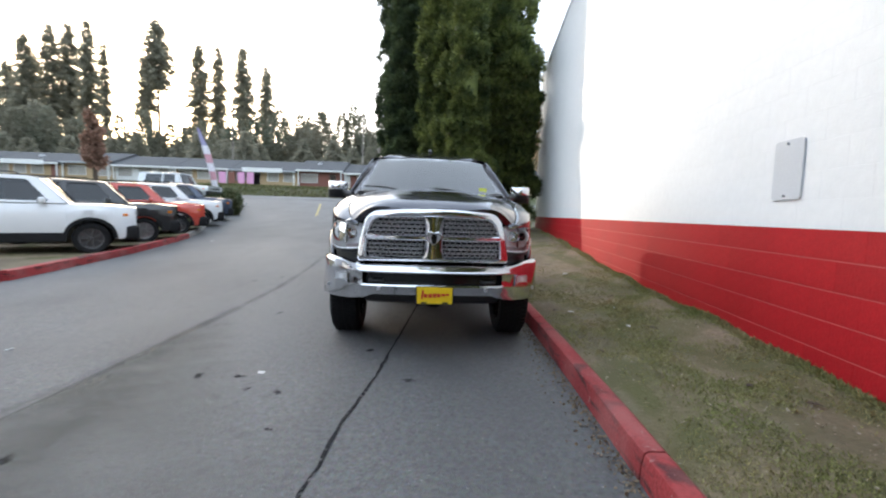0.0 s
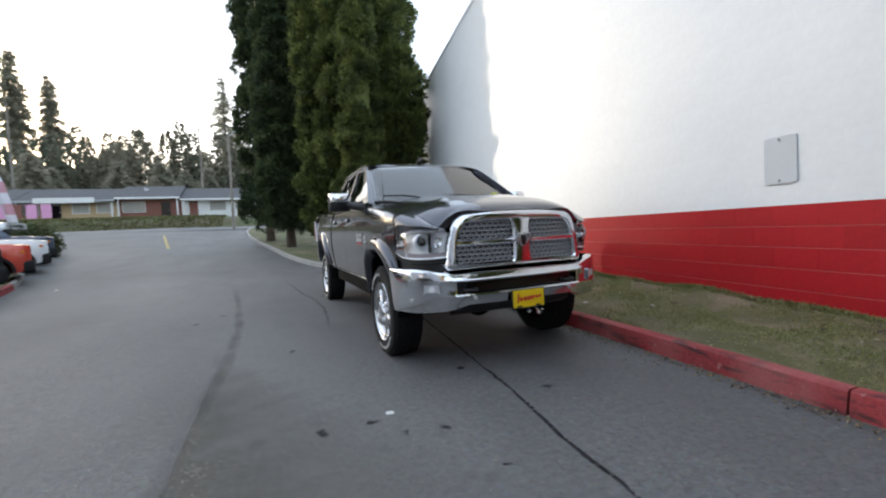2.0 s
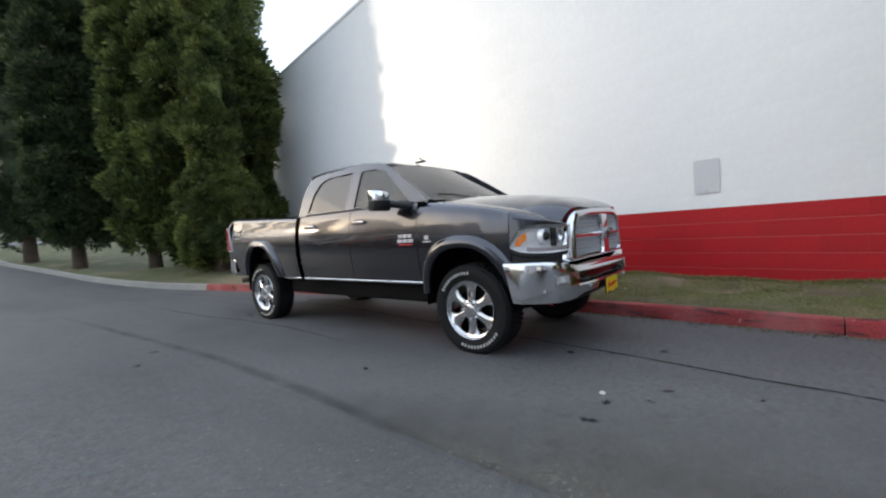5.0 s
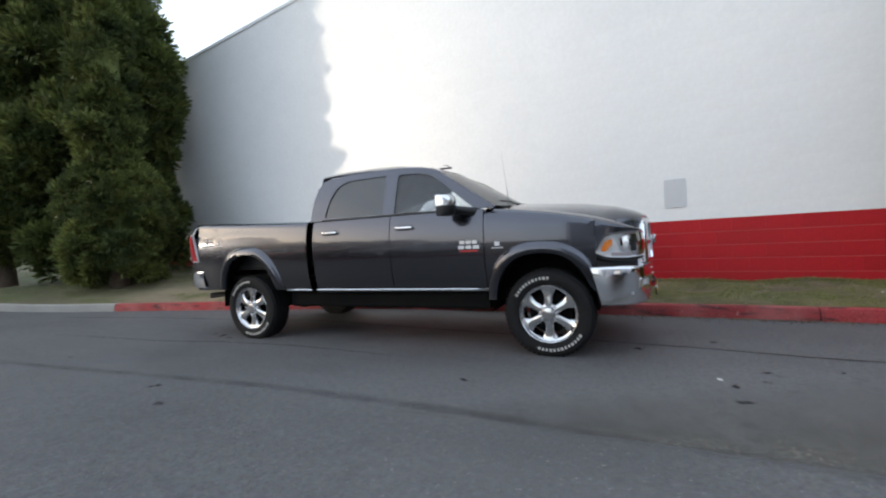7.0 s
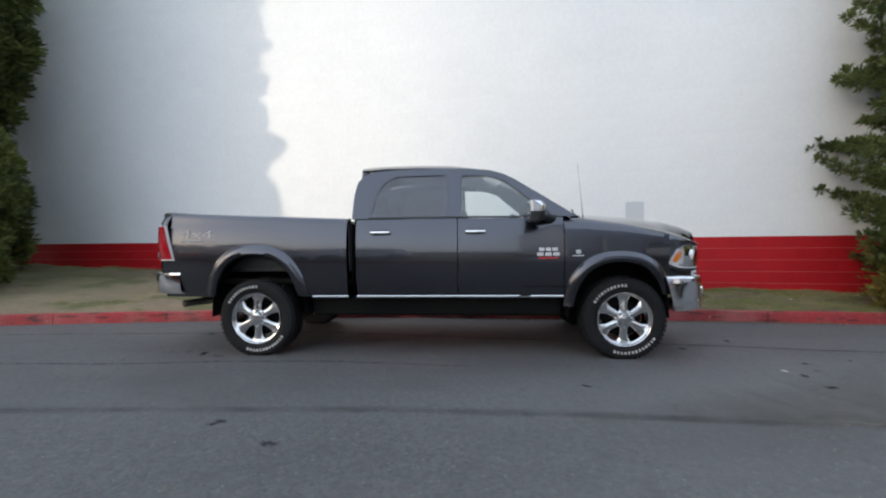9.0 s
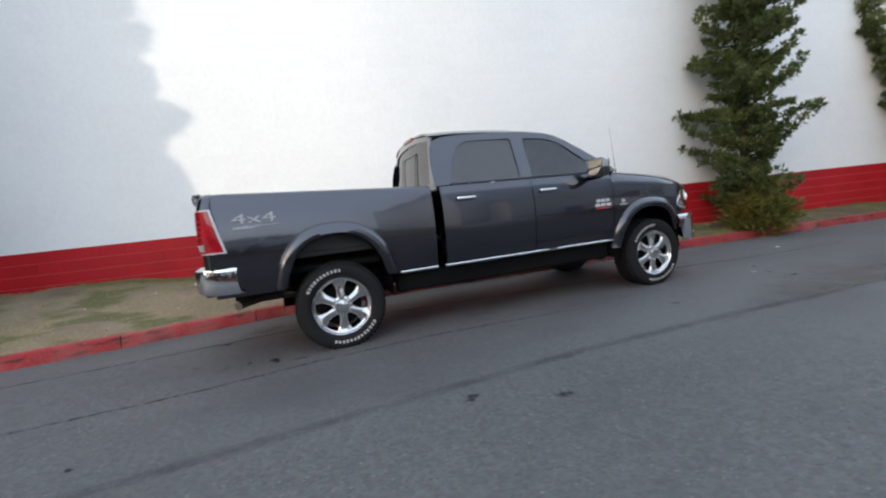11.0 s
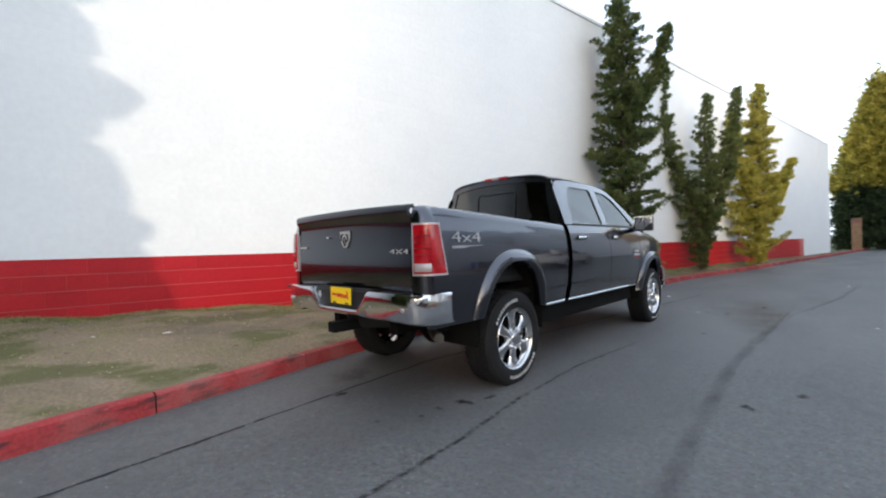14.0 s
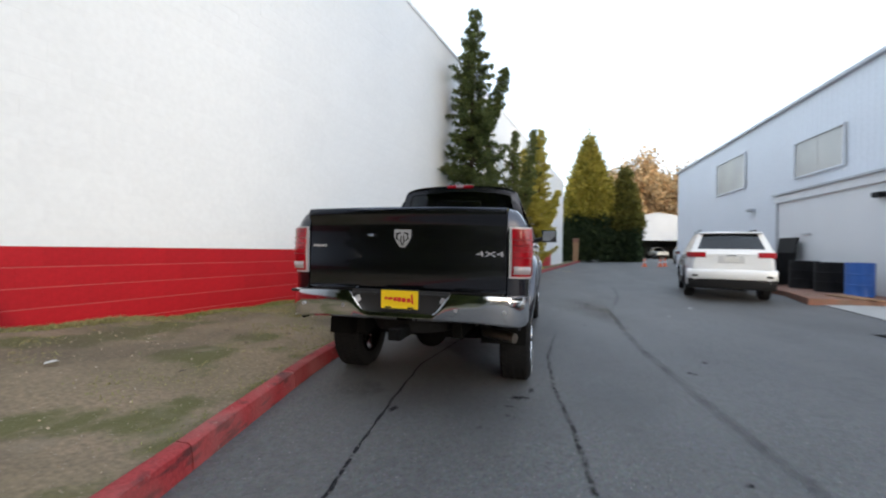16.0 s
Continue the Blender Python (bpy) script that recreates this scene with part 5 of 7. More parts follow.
    for sx in (-1, 1):
        part("cross_bar", loft([[(sx * x, pl(x, z)[1] - o, z) for z, o in ((1.014, -0.03), (1.016, 0.006), (1.026, 0.018), (1.048, 0.018), (1.058, 0.006), (1.06, -0.03))] for x in (0.06, 0.2, 0.35, 0.5, 0.572)], closed=True), "chrome", gr, smooth=30)
    part("grille_back", loft([[(x, pl(x, z)[1] + 0.05, z) for x in [-0.58 + 0.116 * i for i in range(11)]] for z in (0.85, 1.06, 1.22)]), "satin", gr)
    mesh = bmesh.new()
    for q, (z0, z1) in enumerate(((0.872, 1.014), (1.06, 1.202))):
        rows = 4
        for r in range(rows):
            z = z0 + (z1 - z0) * (r + 0.5) / rows
            lim = 0.574 if q == 0 else (0.566, 0.555, 0.54, 0.51)[r]
            x = 0.07 + (0.0245 if r % 2 else 0.0)
            while x + 0.02 < lim:
                for sx in (-1, 1):
                    hw, hh = 0.0245, (z1 - z0) / rows / 2
                    o = [(-hw, 0), (-hw * 0.8, hh), (hw * 0.8, hh), (hw, 0), (hw * 0.8, -hh), (-hw * 0.8, -hh)]
                    cx = sx * (x + 0.022)
                    ring1 = [(cx + a, pl(cx + a, z + b)[1] + 0.014, z + b) for a, b in o]
                    ring2 = [(cx + a * 0.86, pl(cx + a, z + b)[1] + 0.002, z + b * 0.62) for a, b in o]
                    ring3 = [(cx + a * 0.74, pl(cx + a, z + b)[1] + 0.034, z + b * 0.46) for a, b in o]
                    loft([ring1, ring2, ring3], mesh, closed=True)
                x += 0.049
    tagged(part("honeycomb", mesh, "mesh_silver", gr, "bright honeycomb mesh"), kind="stuff")
    part("emblem", sheet([(-0.05, 1.085), (0.05, 1.085), (0.058, 1.05), (0.04, 1.015), (0.016, 0.985), (-0.016, 0.985), (-0.04, 1.015), (-0.058, 1.05)], (), lambda a, b: (a, gy(b) - 0.034, b), 0.012), "badge_silver", gr, "plain silver shield emblem")
    part("emblem_face", sheet([(-0.016, 1.075), (0.016, 1.075), (0.026, 1.045), (0.014, 0.992), (-0.014, 0.992), (-0.026, 1.045)], (), lambda a, b: (a, gy(b) - 0.046, b), 0.01), "satin", gr)
    for sx in (-1, 1):
        part("emblem_horn", tube([(sx * 0.012, gy(1.09) - 0.05, 1.082), (sx * 0.05, gy(1.08) - 0.052, 1.086), (sx * 0.066, gy(1.05) - 0.052, 1.05), (sx * 0.046, gy(1.03) - 0.052, 1.012)], [0.013, 0.017, 0.014, 0.007], 8), "wheel_chrome", gr, smooth=60)
    # front bumper
    path = [(-1.0, -0.40), (-1.0, -0.49), (-0.985, -0.585), (-0.955, -0.68), (-0.90, -0.765), (-0.81, -0.835), (-0.70, -0.878)]
    path += [(-0.62, -0.90), (-0.60, -0.904)] + [(-0.5 + 0.1 * i, -0.93 - 0.025 * (1 - (2 * i / 10 - 1) ** 2)) for i in range(11)]
    path += [(-x, y) for x, y in reversed(path[:9])]
    dip = lambda a, lo, hi, p, q: lo + (hi - lo) * min(1.0, max(0.0, (a - p) / (q - p)))
    secs = []
    for x, y in path:
        a = abs(x)
        side = max(0.0, (a - 0.6) / 0.4)
        zt, zb = dip(a, 0.802, 0.85, 0.6, 0.84), dip(a, 0.535, 0.492, 0.5, 0.66)
        lip = 0.014 * min(1.0, max(0.0, (0.68 - a) / 0.05))
        rows = [(zt, 0.09), (zt - 0.002, 0.03), (zt - 0.012, 0.006), (zt - 0.03, 0.0), (0.756, -0.2 * lip), (0.746, -lip), (0.734, -0.6 * lip), (0.636, -0.6 * lip), (0.622, -lip), (0.606, -0.2 * lip), (zb + 0.05, 0.006), (zb + 0.012, 0.016), (zb, 0.06)]
        secs.append([(x * (1 - 0.5 * d), y + d * (1 - side * 0.7) - (0.24 * (0.858 - z) if a > 0.99 else 0), z) for z, d in rows])
    mids = [i for i, (x, y) in enumerate(path) if abs(x) <= 0.605]
    bm = loft(secs, skip=lambda i, j: j == 6 and mids[0] <= i < mids[-1])
    bp = P("front_bumper", thicken(bm, 0.006), "chrome", label="chrome front bumper", smooth=45)
    part("intake", loft([[(x, y + 0.05, z) for z in (0.75, 0.68, 0.6)] for x, y in path[7:-7]]), "satin", bp)
    for sx in (-1, 1):
        part("tow_hook", tube([(sx * 0.42, -0.87, 0.665), (sx * 0.43, -0.925, 0.66), (sx * 0.53, -0.92, 0.66), (sx * 0.54, -0.86, 0.665)], 0.016, 8), "black", bp, smooth=60)
        fx, fy, ft = 0.79, -0.848, sx * 30
        place = Matrix.Translation((sx * fx, fy, 0.682)) @ Matrix.Rotation(radians(ft), 4, "Z")
        fog = part("fog_lamp", sheet(rounded([(-0.075, -0.052), (0.075, -0.052), (0.07, 0.05), (-0.07, 0.05)], 0.012), (rounded([(-0.064, -0.034), (0.064, -0.034), (0.06, 0.042), (-0.06, 0.042)], 0.01),), lambda a, b: tuple(place @ Vector((a, -0.004, b))), 0.014), "chrome", bp, "fog lamp in a chrome recess")
        part("fog_bowl", sheet(rounded([(-0.066, -0.036), (0.066, -0.036), (0.062, 0.044), (-0.062, 0.044)], 0.01), (), lambda a, b: tuple(place @ Vector((a, 0.003, b))), 0.004), "mesh_silver", fog)
        lens = lathe([(0.026, 0.004), (0.024, -0.002), (0.014, -0.005), (0.0, -0.006)], 20, "y")
        bmesh.ops.transform(lens, matrix=place @ Matrix.Translation((0, 0, 0.004)), verts=lens.verts)
        part("fog_lens", lens, "lamp_silver", fog, smooth=50)
        part("fog_rib", sheet(rounded([(-0.06, -0.034), (0.06, -0.034), (0.05, -0.018), (-0.05, -0.018)], 0.004), (), lambda a, b: tuple(place @ Vector((a, -0.003, b))), 0.004), "chrome", fog)
        for x, y in ((0.915, -0.745), (0.46, -0.955)):
            part("parking_sensor", lathe([(0.016, 0.01), (0.014, -0.004), (0.0, -0.006)], 14, "y", (sx * x, y, 0.60)), "metal_cap", bp)
    P("valance", loft([[(x, y + 0.14, 0.52), (x, y + 0.15, 0.47), (x * 0.98, y + 0.2, 0.44), (x * 0.95, y + 0.4, 0.45)] for x, y in path[8:-8]]), "black", smooth=50)
    plate_sign(root, -0.968, -0.135, 0.17, 0.478, 0.625, -1)
    # tailgate
    secs = []
    for j, (z, o) in enumerate(((0.93, 0.0), (0.95, 0.008), (1.18, 0.008), (1.2, 0.002), (1.435, 0.0), (1.47, 0.006), (1.5, 0.034), (1.55, 0.04), (1.576, 0.025), (1.582, -0.03))):
        secs.append([(0.822 * (-1 + i / 8), 5.0 + o - 0.012 * abs(-1 + i / 8) ** 3, z + (0.012 * (1 - (-1 + i / 8) ** 2) if z > 1.43 else 0)) for i in range(17)])
    gate = P("tailgate", thicken(loft(secs), 0.03), "paint", smooth=40)
    part("emblem", sheet([(-0.068, 1.41), (0.068, 1.41), (0.07, 1.35), (0.045, 1.3), (0.018, 1.268), (-0.018, 1.268), (-0.045, 1.3), (-0.07, 1.35)], (), lambda a, b: (a, 5.018, b), 0.01), "badge_silver", gate, "plain silver shield emblem")
    for s in (-1, 1):
        part("emblem_groove", tube([(s * 0.012, 5.02, 1.385), (s * 0.045, 5.021, 1.375), (s * 0.048, 5.021, 1.34), (s * 0.024, 5.02, 1.318)], [0.005, 0.009, 0.008, 0.004], 6), "satin", gate)
        part("emblem_groove", tube([(s * 0.008, 5.02, 1.36), (s * 0.014, 5.021, 1.32), (s * 0.004, 5.02, 1.285)], 0.005, 6), "satin", gate)
    word("4X4", 0.072, 0.003, "badge_silver", gate, Matrix.Translation((-0.70, 5.008, 1.225)) @ Euler((radians(90), 0, radians(180))).to_matrix().to_4x4() @ Matrix.Diagonal((1.75, 0.75, 1, 1)), "lettering", "chrome four-by-four letters")
    bm = bmesh.new()
    for k in range(6):
        box((0.016, 0.004, 0.02), (0.675 + 0.021 * k, 5.008, 1.275), 0.001, bm=bm)
    part("badge_bars", bm, "badge_silver", gate, "plain chrome bars")
    part("gate_camera", box((0.05, 0.02, 0.014), (0.27, 5.012, 1.36), 0.004), "chrome", gate)
    P("bed_floor", box((1.6, 2.2, 0.05), (0, 3.88, 0.93), 0.01), "black")
    P("bed_front", box((1.66, 0.04, 0.56), (0, 2.9, 1.18), 0.008), "paint")
    # black sheet put between cab and bed to stand for the gap's shade
    P("cab_bed_gap", box((1.7, 0.02, 0.72), (0, 2.84, 1.06), 0.004), "under")
    for sx in (-1, 1):
        P("bed_post", thicken(loft([[(sx * x, y, z) for x, y in ring] for z, ring in ((1.40, ((0.828, 5.0), (0.9, 4.996), (0.955, 4.972), (0.982, 4.93), (0.985, 4.88))), (1.47, ((0.828, 4.998), (0.89, 4.99), (0.938, 4.965), (0.958, 4.925), (0.955, 4.88))), (1.53, ((0.828, 4.985), (0.875, 4.972), (0.91, 4.945), (0.922, 4.91), (0.915, 4.87))), (1.562, ((0.828, 4.96), (0.86, 4.945), (0.885, 4.92), (0.89, 4.895), (0.885, 4.86))), (1.57, ((0.826, 4.92), (0.84, 4.915), (0.855, 4.9), (0.86, 4.885), (0.86, 4.86))))]), 0.01), "paint", smooth=60)
        P("bed_corner", loft([[(sx * 0.83, 5.0, z), (sx * 0.90, 4.995, z), (sx * 0.96, 4.965, z), (sx * 0.978, 4.92, z)] for z in (0.9, 1.05)]), "paint", smooth=50)
    # rear bumper with a lower step for the plate
    path = [(-0.985, 4.74), (-0.988, 4.8), (-0.982, 4.9), (-0.965, 4.985), (-0.93, 5.05), (-0.85, 5.09), (-0.6, 5.105), (-0.43, 5.11), (-0.40, 5.11), (-0.37, 5.11), (-0.335, 5.11), (-0.3, 5.11), (-0.27, 5.11), (-0.15, 5.112), (0, 5.113)]
    path += [(-x, y) for x, y in reversed(path[:-1])]

    def btop(x):
        return float(np.interp(abs(x), [0.27, 0.3, 0.40, 0.43, 1.0], [0.765, 0.78, 0.905, 0.925, 0.915]))
    secs = []
    for x, y in path:
        t = btop(x)
        side = max(0.0, (abs(x) - 0.6) / 0.4)
        b = 0.70 - 0.02 * side
        secs.append([(x * (1 - 0.3 * d), y - d, z) for z, d in ((t - 0.004, 0.09), (t, 0.03), (t - 0.006, 0.008), (t - 0.03, 0.0), (t + (b - t) * 0.6, 0.0), (b + 0.02, 0.012), (b, 0.05))])
    rb = P("rear_bumper", thicken(loft(secs), 0.006), "chrome", label="chrome step bumper", smooth=45)
    part("step_pad", box((1.9, 0.17, 0.02), (0, 4.99, 0.90), 0.005), "black", rb)
    part("plate_recess", box((0.8, 0.03, 0.19), (0, 5.045, 0.835), 0.01), "black", rb)
    for sx in (-1, 1):
        part("step_light", box((0.03, 0.01, 0.05), (sx * 0.345, 5.065, 0.86), 0.004, (0, sx * 25, 0)), "metal_cap", rb)
        for x in (0.82, 0.46):
            part("parking_sensor", lathe([(0.016, -0.01), (0.014, 0.005), (0.0, 0.006)], 14, "y", (sx * x, 5.105 if x < 0.5 else 5.096, 0.80)), "metal_cap", rb)
    plate_sign(root, 5.068, -0.158, 0.15, 0.785, 0.932, 1)
    P("exhaust_pipe", tube([(-0.55, 4.1, 0.55), (-0.62, 4.6, 0.56), (-0.78, 4.72, 0.56), (-0.88, 4.78, 0.555)], 0.04, 14), "rust", label="dull steel exhaust tip", smooth=60)
    P("tow_hitch", box((0.1, 0.35, 0.09), (0, 5.0, 0.6), 0.01), "under")
    # underbody
    for sx in (-1, 1):
        P("frame_rail", box((0.09, 5.5, 0.17), (sx * 0.42, 2.1, 0.62), 0.01), "under")
        P("leaf_spring", tube([(sx * 0.58, 3.1, 0.62), (sx * 0.58, 3.8, 0.46), (sx * 0.58, 4.5, 0.62)], 0.035, 6), "under")
        P("damper", tube([(sx * 0.5, 3.95, 0.38), (sx * 0.46, 4.1, 0.85)], 0.03, 8), "under")
    for y in (0.0, 3.88):
        P("axle", tube([(-0.75, y, 0.41), (-0.2, y, 0.41), (0.2, y, 0.41), (0.75, y, 0.41)], [0.05, 0.07, 0.07, 0.05], 12), "under", smooth=60)
        P("differential", lathe([(0.0, -0.17), (0.1, -0.15), (0.17, -0.03), (0.17, 0.05), (0.1, 0.12), (0.0, 0.14)], 18, "y", (0.05, y, 0.41)), "under", smooth=60)
    P("spare_wheel", lathe([(0.0, 0.55), (0.25, 0.55), (0.36, 0.57), (0.39, 0.63), (0.36, 0.70), (0.0, 0.71)], 28, "z", (0, 4.55, 0.0)), "rubber", smooth=50)
    P("engine_pan", box((0.8, 1.3, 0.3), (0, 0.2, 0.70), 0.05), "under")
    # two flat pans added to keep light from getting in beneath the truck
    P("floor_pan", box((1.5, 3.0, 0.1), (0, 1.9, 0.56), 0.03), "under")
    P("bed_underside", box((1.7, 2.1, 0.06), (0, 3.9, 0.80), 0.02), "under")
    P("gearbox", box((0.5, 1.6, 0.25), (0.05, 1.6, 0.60), 0.06), "under")
    P("fuel_tank", box((0.4, 1.3, 0.28), (0.62, 2.3, 0.60), 0.05), "under")
    return root


M["badge_grey"] = material("grey_decal", (0.3, 0.3, 0.31), 0.4, 0.3)
M["sticker"] = material("yellow_sticker", (0.5, 0.55, 0.05), 0.5)
build_pickup()


# ---- trees and shrubs ----
def crown_cloud(profile, clumps, rng, lump=0.25, tall=1.0, core=True, sides=14, size=0.3, per=14, up=0.5, droop=0.0, gap=0.0, width=0.16, fuzz=0.5):
    """Foliage over a turned profile [(height, radius)]: clumps on an uneven surface, thinned by gaps, over a dark core."""
    hs = np.array([p[0] for p in profile])
    rs = np.array([p[1] for p in profile])
    dense = np.linspace(hs[0], hs[-1], 200)
    weight = np.interp(dense, hs, rs) + 0.05
    h = rng.choice(dense, clumps, p=weight / weight.sum()) + rng.normal(0, (hs[-1] - hs[0]) / 260, clumps)
    a = rng.uniform(0, 2 * math.pi, clumps)
    base = np.interp(h, hs, rs)
    bumps = np.array([noise.noise((math.cos(t) * 1.7, math.sin(t) * 1.7, z * 0.85)) + 0.6 * noise.noise((math.cos(t) * 4, math.sin(t) * 4, z * 2.2)) for t, z in zip(a, h)])
    r = base * (1 + lump * bumps) * rng.uniform(0.72, 1.06, clumps)
    keep = bumps > -0.9 + gap
    h, a, r = h[keep], a[keep], r[keep]
    centre = np.stack([r * np.cos(a), r * np.sin(a), h], 1)
    out = np.stack([np.cos(a), np.sin(a), np.full(len(a), up - droop)], 1)
    pts = np.repeat(centre, per, 0) + rng.normal(0, 0.05 + size * 0.45, (len(centre) * per, 3))
    ways = np.repeat(out, per, 0)
    v, f = sprays(pts, ways, size, width, 2, rng, fuzz)
    v, f = v.tolist(), f.tolist()
    if core:
        b = len(v)
        steps = np.linspace(hs[0] + 0.03 * (hs[-1] - hs[0]), hs[-1] * 0.97, 26)
        for z in steps:
            for k in range(sides):
                t = 2 * math.pi * k / sides
                q = 1 + lump * noise.noise((math.cos(t) * 1.7, math.sin(t) * 1.7, z * 0.85))
                rr = float(np.interp(z, hs, rs)) * 0.56 * q
                v.append((rr * math.cos(t), rr * math.sin(t), z))
        for i in range(len(steps) - 1):
            for k in range(sides):
                f.append((b + i * sides + k, b + i * sides + (k + 1) % sides, b + (i + 1) * sides + (k + 1) % sides, b + (i + 1) * sides + k))
        f.append(tuple(b + k for k in range(sides)))
    return v, f


def trunk_bm(h, r0, r1, wobble=0.05, n=10, rng=None):
    rng = rng or np.random.default_rng(1)
    pts, rad = [], []
    for i in range(n):
        t = i / (n - 1)
        w = wobble * math.sin(3 * t + r0 * 40)
        pts.append((w, wobble * math.cos(2.2 * t) - wobble, -0.25 + (h + 0.25) * t))
        rad.append((r0 + (r1 - r0) * t) * (1.35 if i == 0 else 1.0))
    return tube(pts, rad, 10)


def padded_crown(centres, outs, radii, per, size, rng, flat=0.7, width=0.14):
    """Foliage in rounded pads: sprays fan out from each pad's heart, so that pads shade one another."""
    n = len(centres)
    d = rng.normal(0, 1, (n * per, 3)) + np.repeat(outs, per, 0) * 0.7
    d /= np.linalg.norm(d, axis=1, keepdims=True) + 1e-9
    rr = np.repeat(radii, per) * rng.uniform(0.35, 1.0, n * per) ** 0.6
    # third juniper's foliage: the gold of direct sun put into the base colour
    off = d * rr[:, None]
    off[:, 2] *= flat
    return sprays(np.repeat(centres, per, 0) + off, d + np.array((0, 0, 0.45)), size, width, 2, rng, 0.35)


def column_tree(name, at, height, radius, mat, label, seed, foot=0.8, clumps=2600, size=0.34, profile=None, category="tree", lump=0.22, gap=0.0, group="", per=14, pad=0.3):
    root = thing(name, at, label, category, group, turn=37 * seed % 360)
    rng = np.random.default_rng(seed)
    part("trunk", trunk_bm(height * 0.8, radius * 0.17, 0.05), "bark", root, smooth=60)
    prof = profile or [(foot, radius * 0.55), (foot + 0.06 * height, radius * 0.92), (height * 0.25, radius), (height * 0.5, radius * 0.88), (height * 0.75, radius * 0.55), (height * 0.93, radius * 0.2), (height, 0.03)]
    core, faces = crown_cloud(prof, 4, rng, lump=lump, size=size, per=1)
    hs, rs = np.array([q[0] for q in prof]), np.array([q[1] for q in prof])
    dense = np.linspace(hs[0], hs[-1], 200)
    weight = np.interp(dense, hs, rs) + 0.08
    h = rng.choice(dense, clumps, p=weight / weight.sum())
    a = rng.uniform(0, 2 * math.pi, clumps)
    lumps = np.array([noise.noise((math.cos(t) * 1.5 + seed, math.sin(t) * 1.5, z * 0.6)) for t, z in zip(a, h)])
    on = lumps > -0.5 + gap
    h, a, lumps = h[on], a[on], lumps[on]
    r = np.interp(h, hs, rs) * (0.86 + lump * lumps + rng.uniform(-0.14, 0.1, len(h)))
    out = np.stack([np.cos(a), np.sin(a), np.full(len(a), 0.35)], 1)
    v, f = padded_crown(np.stack([r * np.cos(a), r * np.sin(a), h], 1), out, rng.uniform(0.7, 1.25, len(h)) * pad, per, size, rng)
    f = (f + len(core)).tolist()
    mesh_from("crown", core + v.tolist(), faces + f, mat, root)
    return root


def juniper(name, at, leaders, mat, label, seed, boughs=15, size=0.1):
    """A juniper: each leader a bent limb [(points, reach low, reach high, start)] with rising boughs clothed in tufts."""
    root = thing(name, at, label, "tree", "trees along the wall")
    rng = np.random.default_rng(seed)
    twigs = bmesh.new()
    centres, outs, radii = [], [], []
    for pts, w0, w1 in leaders:
        ps = [Vector(p) for p in pts]
        part("limb", tube(ps, [0.085 * (1 - 0.88 * i / (len(ps) - 1)) + 0.01 for i in range(len(ps))], 8), "bark", root, smooth=60)
        lens = [0.0]
        for a, b in zip(ps, ps[1:]):
            lens.append(lens[-1] + (b - a).length)
        arr = np.array([list(p) for p in ps])
        n = max(6, int(boughs * lens[-1]))
        for i in range(n):
            s = (i + rng.random()) / n
            o = np.array([np.interp(s * lens[-1], lens, arr[:, k]) for k in range(3)])
            gust = 0.75 + 0.75 * noise.noise((s * lens[-1] * 1.3, seed, i % 3))
            reach = (w0 * (1 - s) ** 0.7 + w1) * rng.uniform(0.3, 1.15) * gust * min(1.0, 0.28 + 4 * s) + 0.06
            ang = i * 2.4 + rng.normal(0, 0.4)
            rise = rng.uniform(-0.05, 0.6)
            d = np.array([math.cos(ang), math.sin(ang), 0.0])
            tip = o + d * reach + np.array((0, 0, reach * rise))
            if reach > 0.3:
                tube([o, o + d * reach * 0.55 + np.array((0, 0, reach * rise * 0.3)), tip], [0.02, 0.013, 0.004], 4, twigs)
            m = max(2, int(reach / 0.085))
            for j in range(m):
                q = 0.18 + 0.85 * (j + rng.random()) / m
                side = np.array([-d[1], d[0], 0]) * rng.normal(0, 0.16 * reach * (1.15 - q) + 0.02)
                centres.append(o + d * reach * q + np.array((0, 0, reach * rise * q ** 1.6)) + side)
                outs.append(d * 0.9 + np.array((0, 0, 0.35)))
                radii.append((0.035 + 0.07 * (1 - q)) * (0.55 + 0.6 * min(1.0, reach)) * rng.uniform(0.7, 1.4))
    tagged(part("twigwork", twigs, "bark", root), kind="stuff")
    v, f = padded_crown(np.array(centres), np.array(outs), np.array(radii), 24, size, rng, 0.7, 0.13)
    mesh_from("crown", v, f, mat, root)
    return root


def conifer(height, crown0, radius, seed, mat="hazed_pine", tiers=26, name="conifer", label="tall conifer with a bare lower trunk, paled as by haze", at=(0, 0, 0), group="conifers beyond the road", density=1.0, blade=0.9):
    """A far fir or pine: a tall trunk and whorls of drooping boughs with gaps between them."""
    root = thing(name, at, label, "tree", group, turn=53 * seed % 360)
    rng = np.random.default_rng(seed)
    part("trunk", trunk_bm(height * 0.97, height * 0.013, height * 0.003, height * 0.006), "pine_bark", root, smooth=60)
    pts, ways = [], []
    for i in range(tiers):
        t = (i + rng.random()) / tiers
        z = crown0 + (height - crown0) * t
        shape = min(1.0, t * 2.6 + 0.25) * (1 - t) ** 0.6
        for k in range(int(4 + 3 * rng.random() * density + 2 * density)):
            a = rng.uniform(0, 2 * math.pi)
            reach = radius * shape * rng.uniform(0.45, 1.15) + 0.3
            m = max(2, int(reach * 3.2))
            for j in range(m):
                q = (j + rng.random()) / m
                pts.append((math.cos(a) * reach * q, math.sin(a) * reach * q, z + reach * (0.12 - 0.35 * q * q) + rng.normal(0, 0.12)))
                ways.append((math.cos(a), math.sin(a), rng.uniform(-0.4, 0.5)))
    v, f = sprays(np.array(pts), np.array(ways), blade, 0.15, 5, rng, 0.75)
